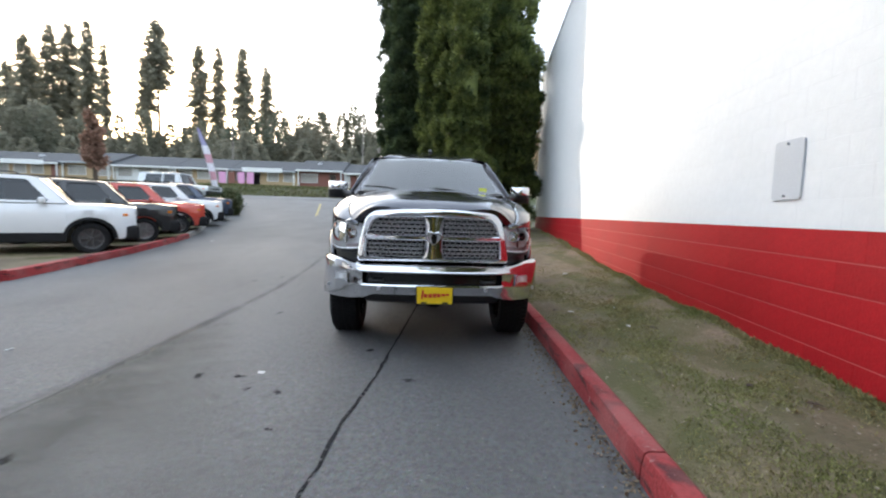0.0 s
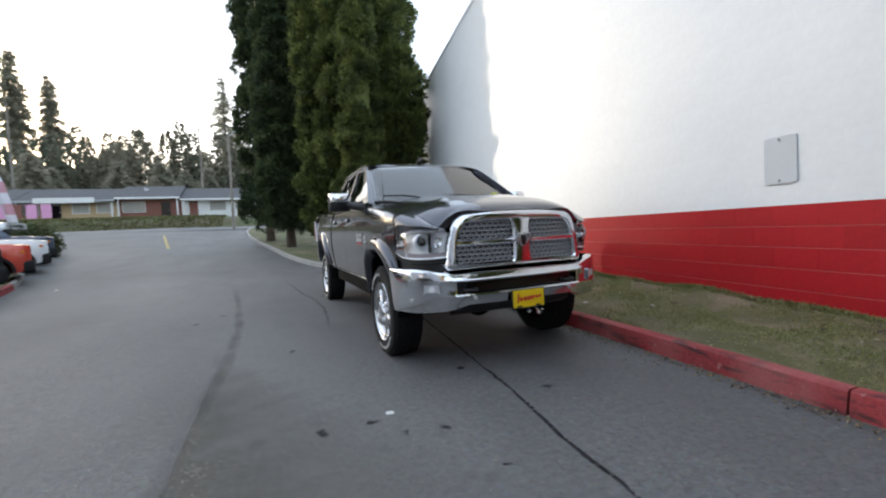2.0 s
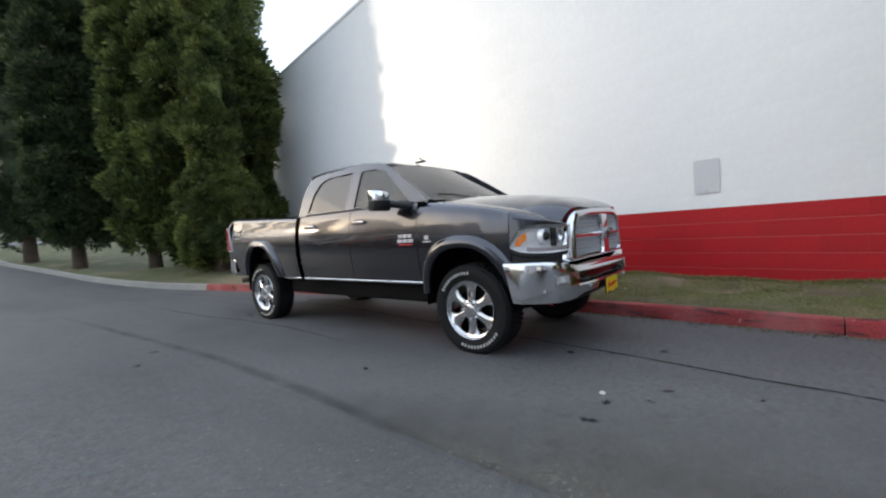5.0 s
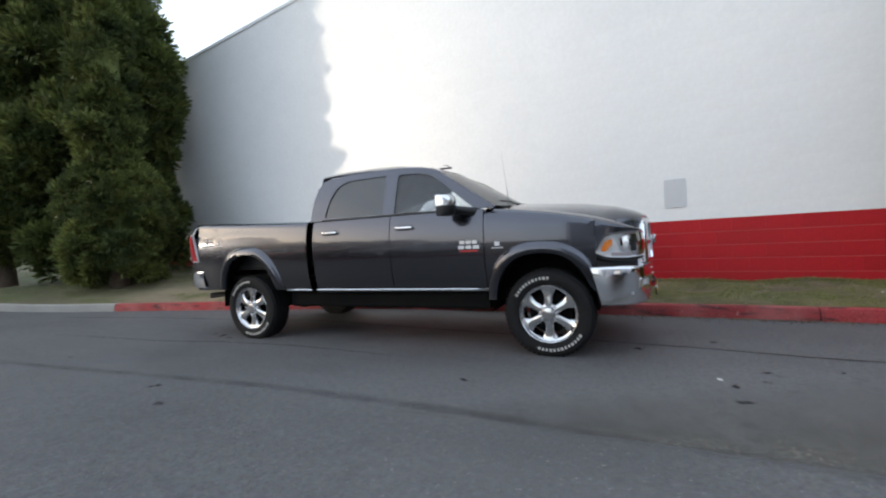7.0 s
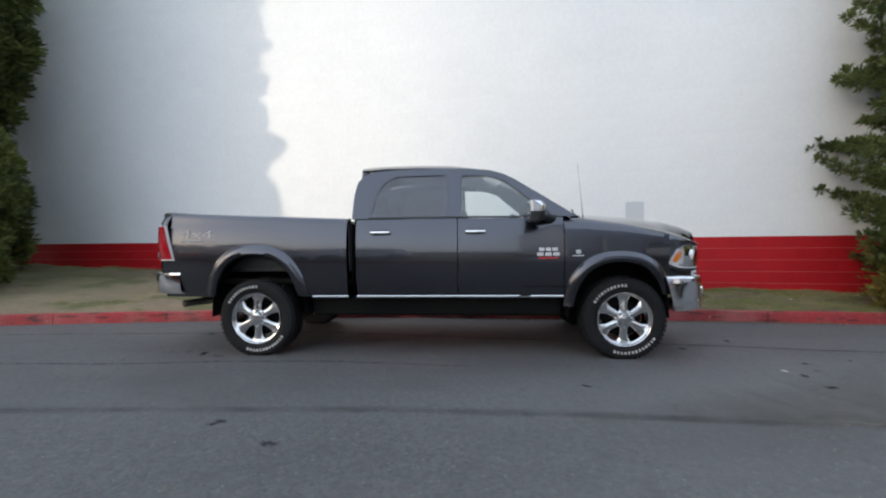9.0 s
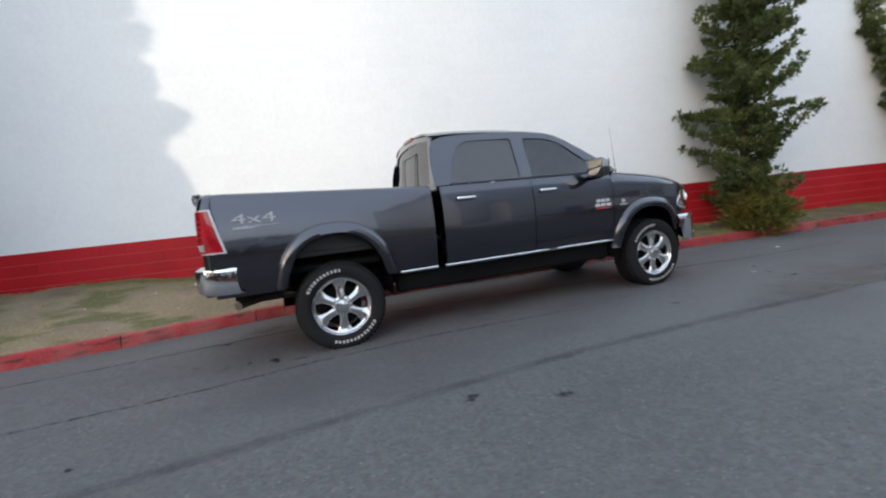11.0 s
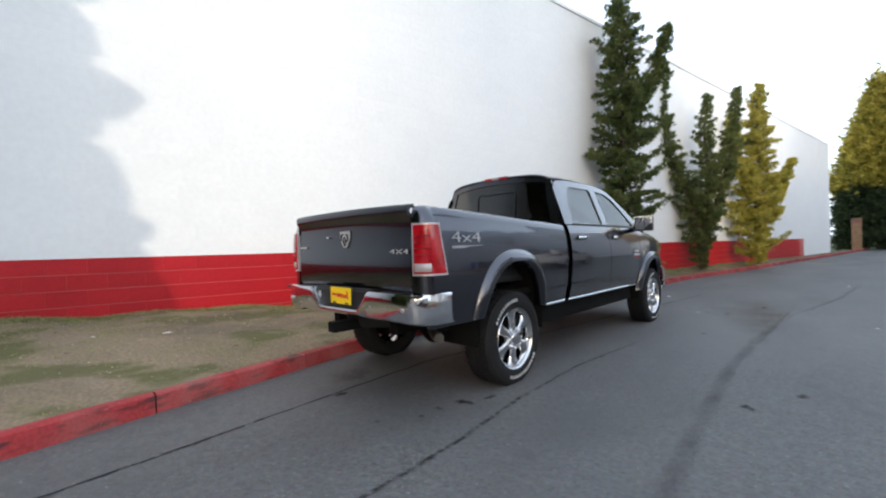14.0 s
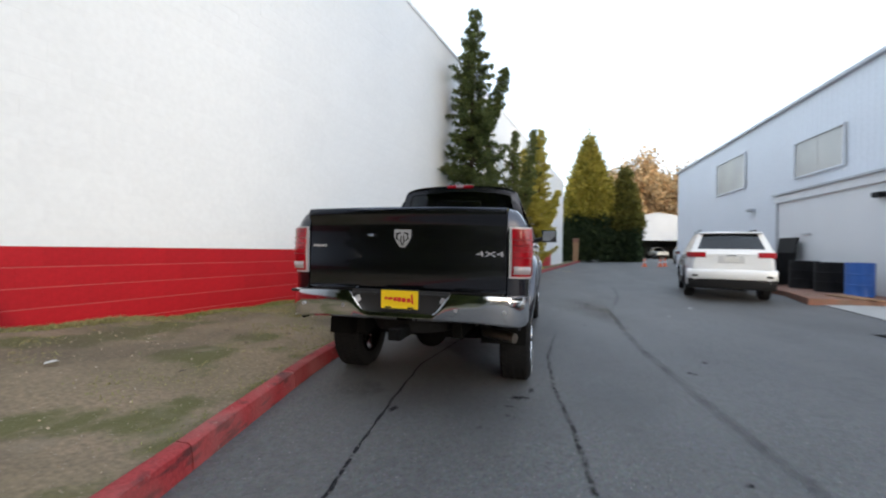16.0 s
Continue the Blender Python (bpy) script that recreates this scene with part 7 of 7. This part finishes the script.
        P("side_marker", box((0.02, 0.1, 0.06), (sx * (width(y0 + 0.2) + 0.006), y0 + 0.2, s["nose"] - 0.17), 0.008), "amber")
        tl = P("tail_lamp", loft([[(sx * x, y, z) for z in (belt - 0.15 + lift, belt - 0.085 + lift, belt - 0.02 + lift)] for x, y in ((W - 0.42, y1 + 0.012), (W - 0.16, y1 + 0.008), (W - 0.045, y1 - 0.06), (W + 0.004, y1 - 0.3))]), "red_lens", smooth=60)
    P("front_bumper", box((2 * W - 0.06, 0.3, 0.34), (0, y0 + 0.1, sill + 0.15), 0.07, segments=3), "cladding", smooth=50)
    bend = lambda q: 0.1 * abs(q) ** 3
    P("rear_bumper", thicken(loft([[(q * (W - 0.03), y1 + o - bend(q), sill + h) for h, o in ((0.2, 0.02), (0.17, 0.065), (0.03, 0.06), (-0.05, 0.02), (-0.07, -0.1))] for q in [-1 + k / 8 for k in range(17)]]), 0.01), "cladding", smooth=50)
    if s is not WRANGLER:
        P("roof_spoiler", loft([[(q * (rw + 0.02), re + d - 0.05 * q * q, zr - 0.035 + h) for q in [-1 + k / 5 for k in range(11)]] for d, h in ((-0.1, 0.01), (0.1, 0.0), (0.16, -0.02), (0.15, -0.04), (0.0, -0.06))]), roof or paint, smooth=50)
        P("bumper_upper", thicken(loft([[(q * (W - 0.02), y1 + o - bend(q), z) for z, o in ((belt - 0.36, 0.0), (belt - 0.38, 0.06), (belt - 0.42, 0.085), (sill + 0.24, 0.08), (sill + 0.19, 0.05))] for q in [-1 + k / 8 for k in range(17)]]), 0.01), paint, smooth=50)
        for q in (-0.8, 0.8):
            P("bumper_reflector", box((0.15, 0.02, 0.05), (q * W, y1 + 0.03, sill + 0.27), 0.012), "satin")
        P("plate_recess", box((0.56, 0.02, 0.18), (0, y1 + 0.003, belt - 0.2 + lift), 0.008), "trim_line")
    gr = P("grille", box((2 * W - 0.75, 0.03, 0.16), (0, y0 + 0.015, s["nose"] - 0.14), 0.02), "satin")
    for k in range(7):
        part("slot_frame", box((0.02, 0.02, 0.15), ((k - 3) * 0.13, y0 - 0.002, s["nose"] - 0.14), 0.006), "alloy", gr)
    P("plate", box((0.32, 0.012, 0.12), (0, y1 + 0.012, belt - 0.2 + lift), 0.004), "litter")
    P("rear_badge", box((0.2, 0.01, 0.025), (0, y1 + 0.01, belt - 0.04 + 0.3 * lift), 0.003), "chrome")
    P("cabin", box((2 * W - 0.3, re - wsb - 0.7, 0.4), (0, (re + wsb) / 2 + 0.2, belt - 0.1), 0.06), "seat")
    for x in (-0.36, 0.36):
        for y in (mid + 0.05, mid + 0.95):
            P("seat_back", box((0.42, 0.14, 0.55), (x, y, belt + 0.15), 0.06, (-12, 0, 0)), "seat")
    if s is WRANGLER:
        P("spare_wheel", lathe([(0.0, 0.0), (0.3, 0.0), (0.38, 0.02), (0.4, 0.08), (0.4, 0.18), (0.36, 0.22), (0.2, 0.2), (0.0, 0.2)], 28, "y", (0.05, y1 + 0.02, 1.0)), "rubber", smooth=45)
    meshes = CAR_WHEELS.setdefault((s["r"], rim), {})
    for y in (fa, ra):
        for sx in (-1, 1):
            car_wheel(root, (sx * (W - 0.115), y, s["r"]), sx, s["r"], rim, meshes)
    return root


# the row on the left, noses to the lane; each stands with its front wheel at a station
face = math.degrees(math.atan2(0.53, 0.85)) + 90
f2 = Vector((0.85, 0.53, 0)).normalized()
for (x, y), paint, rim, roof, lab in (((-7.5, 10.05), "car_white", "dark_alloy", "cladding", "white compact off-road car with black wheels, parked nose to the kerb"),
                                      ((-7.95, 12.6), "car_black", "alloy", None, "black compact off-road car with alloy wheels, parked nose out"),
                                      ((-8.5, 15.3), "car_orange", "dark_alloy", "cladding", "orange-red compact off-road car parked nose out"),
                                      ((-9.15, 18.1), "car_white", "alloy", None, "white compact off-road car parked in the row"),
                                      ((-10.0, 21.0), "car_blue", "alloy", None, "dark blue compact off-road car parked in the row")):
    c = Vector((x, y, 0)) - f2 * (RENEGADE["L"] / 2 - RENEGADE["front"]) + Vector((-f2.y, f2.x, 0)) * 0.78
    build_car("parked_car", (c.x, c.y, ground_z(x, y) + 0.006), face, RENEGADE, paint, lab, "car", "parked car row", rim, roof)
wz = 1.3
build_car("off_road_car", (-14.3, 26.0, wz), 88, WRANGLER, "car_silver", "silver boxy off-road car on show on the bank", "car", "", "alloy", "car_silver", tilt=0)
bm = sheet([(-18.6, 24.7), (-13.0, 24.8), (-12.4, 25.8), (-12.7, 28.0), (-18.6, 28.0)], (), lambda a, b: (a, b, wz), 0.0)
top = bmesh.ops.extrude_face_region(bm, geom=list(bm.faces))
bmesh.ops.translate(bm, vec=(0, 0, -1.2), verts=[v for v in top["geom"] if isinstance(v, bmesh.types.BMVert)])
bmesh.ops.recalc_face_normals(bm, faces=bm.faces)
tagged(part("display_mound", bm, "grass_far"), "grassy display mound for the off-road car", "mound", kind="structure")
build_car("white_suv", (-6.18, -1.55, ground_z(-5.85, -1.5) + 0.02), -13, CHEROKEE, "car_white", "white sport utility car seen from behind, parked by the shed", "car", "", "alloy", None, True)
build_car("garaged_car", (-17.2, -56.0, ground_z(-17, -56)), 190, RENEGADE, "car_silver", "small silver car inside the far garage", "car")
for i, (x, y, c) in enumerate(((-13.6, -30.0, "car_silver"), (-14.6, -25.5, "car_white"))):
    build_car("parked_car", (x, y, ground_z(x, y)), 170 + 15 * i, RENEGADE, c, "pale car parked at the yard's far end", "car", "far parked cars")


# ---- the shed on the right of the yard ----
M["metal_wall"] = material("pale_blue_white_siding", (0.66, 0.68, 0.72), 0.5, vary=0.05, scale=0.5, fine=8)
M["annex_wall"] = material("white_siding", (0.72, 0.72, 0.73), 0.5, vary=0.05, scale=0.8)
M["trim_grey"] = material("grey_trim", (0.45, 0.46, 0.48), 0.5)
M["door_grey"] = material("grey_door", (0.5, 0.5, 0.53), 0.5, vary=0.06)
M["drum_blue"] = material("blue_drum", (0.03, 0.12, 0.42), 0.35, vary=0.15, scale=5)
M["drum_black"] = material("black_drum", (0.011, 0.011, 0.012), 0.55, vary=0.2, spec=0.15)
M["wood"] = material("stacked_timber", (0.3, 0.17, 0.09), 0.8, vary=0.3, scale=6)
M["cone"] = material("orange_cone", (0.75, 0.13, 0.04), 0.5)
M["island"] = material("stained_island", (0.15, 0.1, 0.075), 0.9, vary=0.3, scale=2.5, bump=0.5, tint=(0.24, 0.1, 0.065))
M["concrete"] = material("pale_concrete", (0.33, 0.33, 0.325), 0.85, vary=0.12, scale=1.5, bump=0.3)
M["window_glass"] = glass("window_glass", (0.92, 0.92, 0.92), 0.08, 1.15)
# opaque pale panes: the reflected evening sky is put into their colour
M["sky_pane"] = material("painted_reflection_glass", (0.5, 0.48, 0.44), 0.25, vary=0.2, scale=0.6)
M["room"] = material("pale_backing", (0.5, 0.475, 0.43), 0.9)
M["lamp_white"] = material("lamp_cover", (0.8, 0.78, 0.7), 0.4)


def pane_window(parent, at, w, h, axis="x", sgn=1, mat="window_glass", frame_mat="metal_wall", bars=0):
    """A framed window set a little proud of its wall; axis: the way it faces."""
    x, y, z = at
    put = (lambda a, b, d: (x + sgn * d, y + a, z + b)) if axis == "x" else (lambda a, b, d: (x + a, y + sgn * d, z + b))
    root = part("window", sheet([(-w / 2, -h / 2), (w / 2, -h / 2), (w / 2, h / 2), (-w / 2, h / 2)], (), lambda a, b: put(a, b, 0.006), 0.004), "room", parent)
    o, i = [(-w / 2, -h / 2), (w / 2, -h / 2), (w / 2, h / 2), (-w / 2, h / 2)], [(-w / 2 + 0.06, -h / 2 + 0.06), (w / 2 - 0.06, -h / 2 + 0.06), (w / 2 - 0.06, h / 2 - 0.06), (-w / 2 + 0.06, h / 2 - 0.06)]
    part("frame", sheet(o, (i,), lambda a, b: put(a, b, 0.05), 0.05), frame_mat, root)
    n = bars + 1
    for k in range(n):
        a0 = -w / 2 + 0.06 + (w - 0.12) * k / n
        a1 = -w / 2 + 0.06 + (w - 0.12) * (k + 1) / n
        part("pane", sheet([(a0 + 0.015, -h / 2 + 0.06), (a1 - 0.015, -h / 2 + 0.06), (a1 - 0.015, h / 2 - 0.06), (a0 + 0.015, h / 2 - 0.06)], (), lambda a, b: put(a, b, 0.03), 0.004), mat, root)
    return root


def build_shed():
    X, Y0, Y1, Hh = -11.2, -24.0, 3.0, 7.6
    root = thing("shed_building", (X - 8, (Y0 + Y1) / 2, 0), "large pale blue-white metal shed with high windows", "building")
    inv = root.matrix_world.inverted()

    def P(name, bm, mat, label=""):
        bmesh.ops.transform(bm, matrix=inv, verts=bm.verts)
        return part(name, bm, mat, root, label)
    P("wall", box((16, Y1 - Y0, Hh + 0.4), (X - 8, (Y0 + Y1) / 2, Hh / 2 - 0.2), 0.01), "metal_wall")
    P("roof", loft([[(X + 0.15, y, Hh - 0.02), (X + 0.15, y, Hh + 0.1), (X - 8, y, Hh + 1.2), (X - 16.2, y, Hh + 0.1), (X - 16.2, y, Hh - 0.02)] for y in (Y0 - 0.15, Y1 + 0.15)], closed=True, caps=True), "trim_grey")
    n = int((Y1 - Y0) / 0.3)
    for k in range(n):
        P("siding_rib", box((0.012, 0.05, Hh - 0.2), (X + 0.0, Y0 + 0.15 + 0.3 * k, Hh / 2 + 0.05), 0.006), "metal_wall")
    for y, z, w, h, b in ((-14.2, 5.7, 3.9, 1.9, 1), (-6.25, 5.2, 3.1, 1.5, 1)):
        ob = pane_window(None, (X, y, z), w, h, "x", 1, mat="sky_pane", bars=b)
        ob.parent = root
        ob.matrix_local = inv
    P("door", box((0.06, 3.0, 3.7), (X + 0.02, -7.6, 1.85), 0.01), "door_grey", "tall grey sliding door")
    for k in range(6):
        P("door_slat", box((0.012, 2.9, 0.04), (X + 0.056, -7.6, 0.4 + 0.6 * k), 0.003), "trim_grey")
    lamp = P("wall_lamp", box((0.3, 0.35, 0.14), (X + 0.16, -11.4, 3.5), 0.03), "trim_grey", "small wall lamp")
    # lower annex in front
    ax = thing("annex", (-9.9, -2.2, 0), "low white lean-to against the shed", "building")
    ia = ax.matrix_world.inverted()

    def Q(name, bm, mat, label=""):
        bmesh.ops.transform(bm, matrix=ia, verts=bm.verts)
        return part(name, bm, mat, ax, label)
    Q("wall", box((1.5, 7.6, 3.6), (-10.4, -2.0, 1.6), 0.01), "annex_wall")
    Q("fascia", box((0.1, 7.8, 0.3), (-9.62, -2.0, 3.38), 0.01), "annex_wall")
    Q("roof", loft([[(-9.5, y, 3.5), (-9.5, y, 3.56), (-11.2, y, 4.0), (-11.2, y, 3.94)] for y in (-5.95, 1.95)], closed=True, caps=True), "trim_grey")
    Q("wall_lamp", box((0.2, 0.3, 0.14), (-9.55, -0.6, 2.9), 0.03), "drum_black")
    Q("corner_trim", box((0.06, 0.1, 3.4), (-9.63, -5.78, 1.7), 0.01), "trim_grey")
    bmw = Q("bar_rail", box((0.03, 0.5, 0.05), (-9.62, -3.9, 2.0), 0.005), "trim_grey")


def drum(at, mat, label, h=0.88, r=0.29):
    root = thing("drum", at, label, "barrel", "drums by the shed")
    prof = [(0.0, 0.0), (r, 0.0), (r + 0.008, 0.02), (r, 0.04), (r, h * 0.32), (r + 0.012, h * 0.34), (r, h * 0.36), (r, h * 0.64), (r + 0.012, h * 0.66), (r, h * 0.68), (r, h - 0.03), (r + 0.01, h - 0.012), (r, h), (r - 0.02, h - 0.015), (0.0, h - 0.015)]
    bm = lathe(prof, 36, "z")
    bmesh.ops.recalc_face_normals(bm, faces=bm.faces)
    part("shell", bm, mat, root, smooth=24)
    part("bung", lathe([(0.03, 0.0), (0.03, 0.02), (0.0, 0.022)], 12, "z", (r * 0.6, 0, h - 0.015)), "trim_grey", root)


def cone(at):
    root = thing("traffic_cone", at, "orange traffic cone on the asphalt", "cone", "traffic cones")
    part("base", box((0.38, 0.38, 0.035), (0, 0, 0.018), 0.008), "cone", root)
    part("body", lathe([(0.15, 0.035), (0.13, 0.06), (0.03, 0.7), (0.02, 0.71), (0.0, 0.71)], 20, "z"), "cone", root, smooth=40)
    part("band", lathe([(0.099, 0.28), (0.103, 0.28), (0.082, 0.42), (0.078, 0.42)], 20, "z"), "litter", root, "pale reflective band")


build_shed()
bz = ground_z(-9, -1) + 0.02
for x, y, r, h, m, lab in ((-8.95, -0.25, 0.29, 0.86, "drum_blue", "blue plastic drum beside the shed"), (-9.0, -1.5, 0.36, 0.84, "drum_black", "squat black drum beside the shed"), (-9.0, -2.75, 0.38, 0.86, "drum_black", "squat black drum beside the shed")):
    drum((x, y, bz + 0.1), m, lab, h, r)
sk = thing("waste_skip", (-8.9, -4.6, bz + 0.1), "black open waste bin beside the drums", "bin")
part("tub", thicken(loft([[(-0.5 * k, -0.6 * k, z), (0.5 * k, -0.6 * k, z), (0.5 * k, 0.6 * k, z), (-0.5 * k, 0.6 * k, z)] for z, k in ((0.0, 0.9), (1.05, 1.0), (1.1, 1.03))], closed=True), 0.03), "drum_black", sk)
part("floor", box((0.9, 1.08, 0.04), (0, 0, 0.02), 0.005), "drum_black", sk)
part("lid", box((0.06, 1.2, 0.6), (-0.52, 0, 1.35), 0.02, (0, -8, 0)), "drum_black", sk)
# concrete pad with a kerbed edge
pad = sheet([(-9.62, -6), (-8.0, -6), (-7.75, -1.2), (-7.2, 1.0), (-9.62, 1.0)], (), lambda a, b: (a, b, bz + 0.1), 0.2)
tagged(part("shed_island", pad, "island"), "reddish-brown worn concrete island along the shed", "pavement", kind="structure")
pad = sheet([(-9.62, 1.0), (-7.5, 1.0), (-7.0, 4.6), (-9.62, 4.6)], (), lambda a, b: (a, b, ground_z(a, b) + 0.012), 0.004)
tagged(part("concrete_apron", pad, "concrete"), "pale concrete apron in front of the shed", "pavement", kind="structure")
tl = thing("timber_pile", (-8.4, 0.4, bz + 0.1), "few reddish boards lying on the island", "timber")
for k in range(4):
    part("board", box((0.12, 1.5 - 0.2 * k, 0.03), (0.13 * k - 0.2, 0, 0.016 + 0.002 * k), 0.004, (0, 0, 4 * k - 5)), "wood", tl)
for x, y in ((-8.7, -23.4), (-9.9, -23.6), (-10.35, -24.1), (-0.7, -19.5)):
    cone(gz(x, y))
sp = thing("sign_post", gz(-4.1, -33.0), "tall narrow brown sign with a pale head", "sign")
part("panel", box((0.56, 0.14, 2.1), (0, 0, 1.05), 0.02), "wood", sp)
part("head", box((0.6, 0.16, 0.4), (0, 0, 2.3), 0.02), "island", sp, "pale head of the sign")

# tent garage at the far end
tg = thing("tent_garage", gz(-17.6, -58.0), "white arched canopy garage with an open front", "garage", turn=-12)
arc = [(-5, 0), (-5, 4.0), (-4.2, 5.2), (-2.2, 6.4), (0, 6.8), (2.2, 6.4), (4.2, 5.2), (5, 4.0), (5, 0)]
part("canopy", thicken(loft([[(x, y, z) for x, z in arc] for y in (-9, -4, 0, 4)]), 0.05), "annex_wall", tg)
part("gable", sheet(arc, ([(-2.6, 0.02), (-2.6, 2.7), (2.6, 2.7), (2.6, 0.02)],), lambda a, b: (a, 4.0, b), 0.05), "annex_wall", tg)
part("back", sheet(arc, (), lambda a, b: (a, -9.0, b), 0.05), "room", tg)


# ---- across the road ----
M["roof_dark"] = material("dark_shingle", (0.07, 0.072, 0.078), 0.9, vary=0.2, scale=1.5, fine=10, bump=0.5, bump_scale=10)
M["siding_tan"] = material("tan_siding", (0.42, 0.3, 0.17), 0.7, vary=0.12)
M["siding_white"] = material("white_shopfront", (0.66, 0.66, 0.64), 0.6, vary=0.08)
M["siding_grey"] = material("grey_shopfront", (0.34, 0.35, 0.36), 0.7, vary=0.1)
M["brick_red"] = material("red_brown_front", (0.2, 0.08, 0.06), 0.8, vary=0.15)
M["pink"] = material("pink_poster", (0.62, 0.3, 0.48), 0.6, vary=0.1)
M["pole_wood"] = material("weathered_pole", (0.24, 0.21, 0.18), 0.9, vary=0.2)
M["flag_red"] = material("red_flag_cloth", (0.5, 0.26, 0.3), 0.8, vary=0.15)
M["flag_white"] = material("white_flag_cloth", (0.62, 0.6, 0.64), 0.8)
M["flag_blue"] = material("blue_flag_cloth", (0.3, 0.28, 0.42), 0.8)


def shop(x0, x1, y, base, eave, ridge, wall, seed, label):
    """One shop of the low row across the road."""
    root = thing("shop", ((x0 + x1) / 2, y, base), label, "building", "shops across the road")
    w, h = x1 - x0, eave - base
    rng = np.random.default_rng(seed)
    part("wall", box((w - 0.03, 9, h + 0.6), (0, 4.5, h / 2 - 0.3), 0.01), wall, root)
    part("roof", loft([[(x, -0.9, h - 0.05), (x, -0.9, h + 0.12), (x, 4.5, ridge - base), (x, 10, h + 0.1), (x, 10, h - 0.05)] for x in (-w / 2, w / 2)], closed=True, caps=True), "roof_dark", root)
    part("fascia", box((w, 0.06, 0.22), (0, -0.93, h + 0.03), 0.01), "siding_white" if seed % 3 else "siding_grey", root)
    n = max(2, int(w / 2.2))
    for k in range(n):
        x = -w / 2 + w * (k + 0.5) / n
        if rng.random() < 0.3:
            d = part("door", box((0.95, 0.06, 2.05), (x, -0.02, 1.02), 0.01), "brick_red" if rng.random() < 0.5 else "satin", root)
            part("door_handle", box((0.04, 0.05, 0.2), (x + 0.36, -0.07, 1.0), 0.008), "chrome", d)
        else:
            ob = pane_window(None, (x, -0.0, 1.45), w / n * 0.72, 1.3, "y", -1, bars=1, frame_mat="siding_white")
            ob.parent = root
    for k in (0, 1):
        part("porch_post", box((0.14, 0.14, h), (-w / 2 + 0.3 + (w - 0.6) * k, -0.75, h / 2), 0.01), "siding_white", root)
    if seed % 4 == 1:
        part("sign_board", box((w * 0.6, 0.08, 0.6), (0, -0.99, h + 0.1), 0.02), "siding_white", root, "blank white sign board")
    if seed % 5 == 0:
        part("roof_vent", box((0.5, 0.5, 0.5), (rng.uniform(-1, 1), 2.5, (h + ridge - base) / 2 + 0.25), 0.03), "trim_grey", root)
    return root


kinds = [("siding_tan", "low tan shop with a dark shingle roof"), ("siding_white", "low white shop with a dark shingle roof"), ("siding_tan", "low tan shop with a dark shingle roof"), ("siding_grey", "low grey shop with a dark shingle roof"), ("siding_white", "low white shop with a dark shingle roof"), ("brick_red", "low red-brown shop with a dark shingle roof")]
x, i = -96.0, 0
while x < 14:
    w = (7.5, 9.0, 6.5, 8.0)[i % 4]
    mat, lab = kinds[(i * 5 + i // 3) % 6]
    base = float(np.interp(62, GY, GZ)) + 0.12
    shop(x, x + w, 62 + 0.02 * x, base, 6.35 + (0.25 if i % 4 == 2 else 0), 8.3 + (0.3 if i % 4 == 2 else 0), mat, i, lab)
    x += w
    i += 1
ps = thing("poster_row", (-25.5, 60.3, 4.2), "row of pink and dark posters on a shopfront", "posters")
for k in range(4):
    part("poster", box((0.9, 0.04, 1.5), (k * 1.25 - 1.8, 0, 1.1), 0.005), "pink" if k != 1 else "brick_red", ps)


def pole(at, h, label, arm=False, r=0.13):
    root = thing("utility_pole", at, label, "pole", "poles beyond the lane")
    part("shaft", tube([(0, 0, -0.4), (0.02, 0, h * 0.5), (0.03, 0, h)], [r, r * 0.85, r * 0.65], 12), "pole_wood", root, smooth=60)
    if arm:
        part("arm", tube([(0, 0, h - 0.3), (0.5, -0.4, h + 0.1), (1.0, -0.9, h + 0.1)], 0.035, 8), "trim_grey", root)
        part("lamp_head", box((0.5, 0.2, 0.1), (1.15, -1.05, h + 0.08), 0.03, (0, 0, -45)), "trim_grey", root)


pole(gz(-4.2, 41.6), 8.2, "grey wooden street pole beside the kerb", True)
pole(gz(-9, 66), 13, "tall utility pole behind the shops")
pole(gz(-30, 70), 15, "tall utility pole behind the shops")
pole(gz(3.5, 70), 12, "tall utility pole behind the shops")
fl = thing("feather_flag", gz(-13.0, 27.6, 0.5), "tall feather flag in red, white and blue cloth", "flag")
part("pole", tube([(0, 0, 0), (-0.35, 0, 2.0), (-0.95, 0, 4.3), (-1.05, 0, 4.6)], [0.02, 0.018, 0.012, 0.008], 8), "trim_grey", fl)
for k in range(7):
    z0, z1 = 0.9 + 0.53 * k, 0.9 + 0.53 * (k + 1)
    xs = lambda z: -0.2 * z if z < 2 else -0.4 - 0.24 * (z - 2)
    wd = lambda z: 0.42 if z < 3.2 else 0.42 - 0.22 * (z - 3.2)
    part("cloth", thicken(loft([[(xs(z) + wd(z) * q, 0.05 * math.sin(5 * q + z), z) for q in (0, 0.25, 0.5, 0.75, 1)] for z in (z0, (z0 + z1) / 2, z1)]), 0.004), ("flag_white", "flag_red")[k % 2] if k < 5 else "flag_blue", fl)


build_blocks()
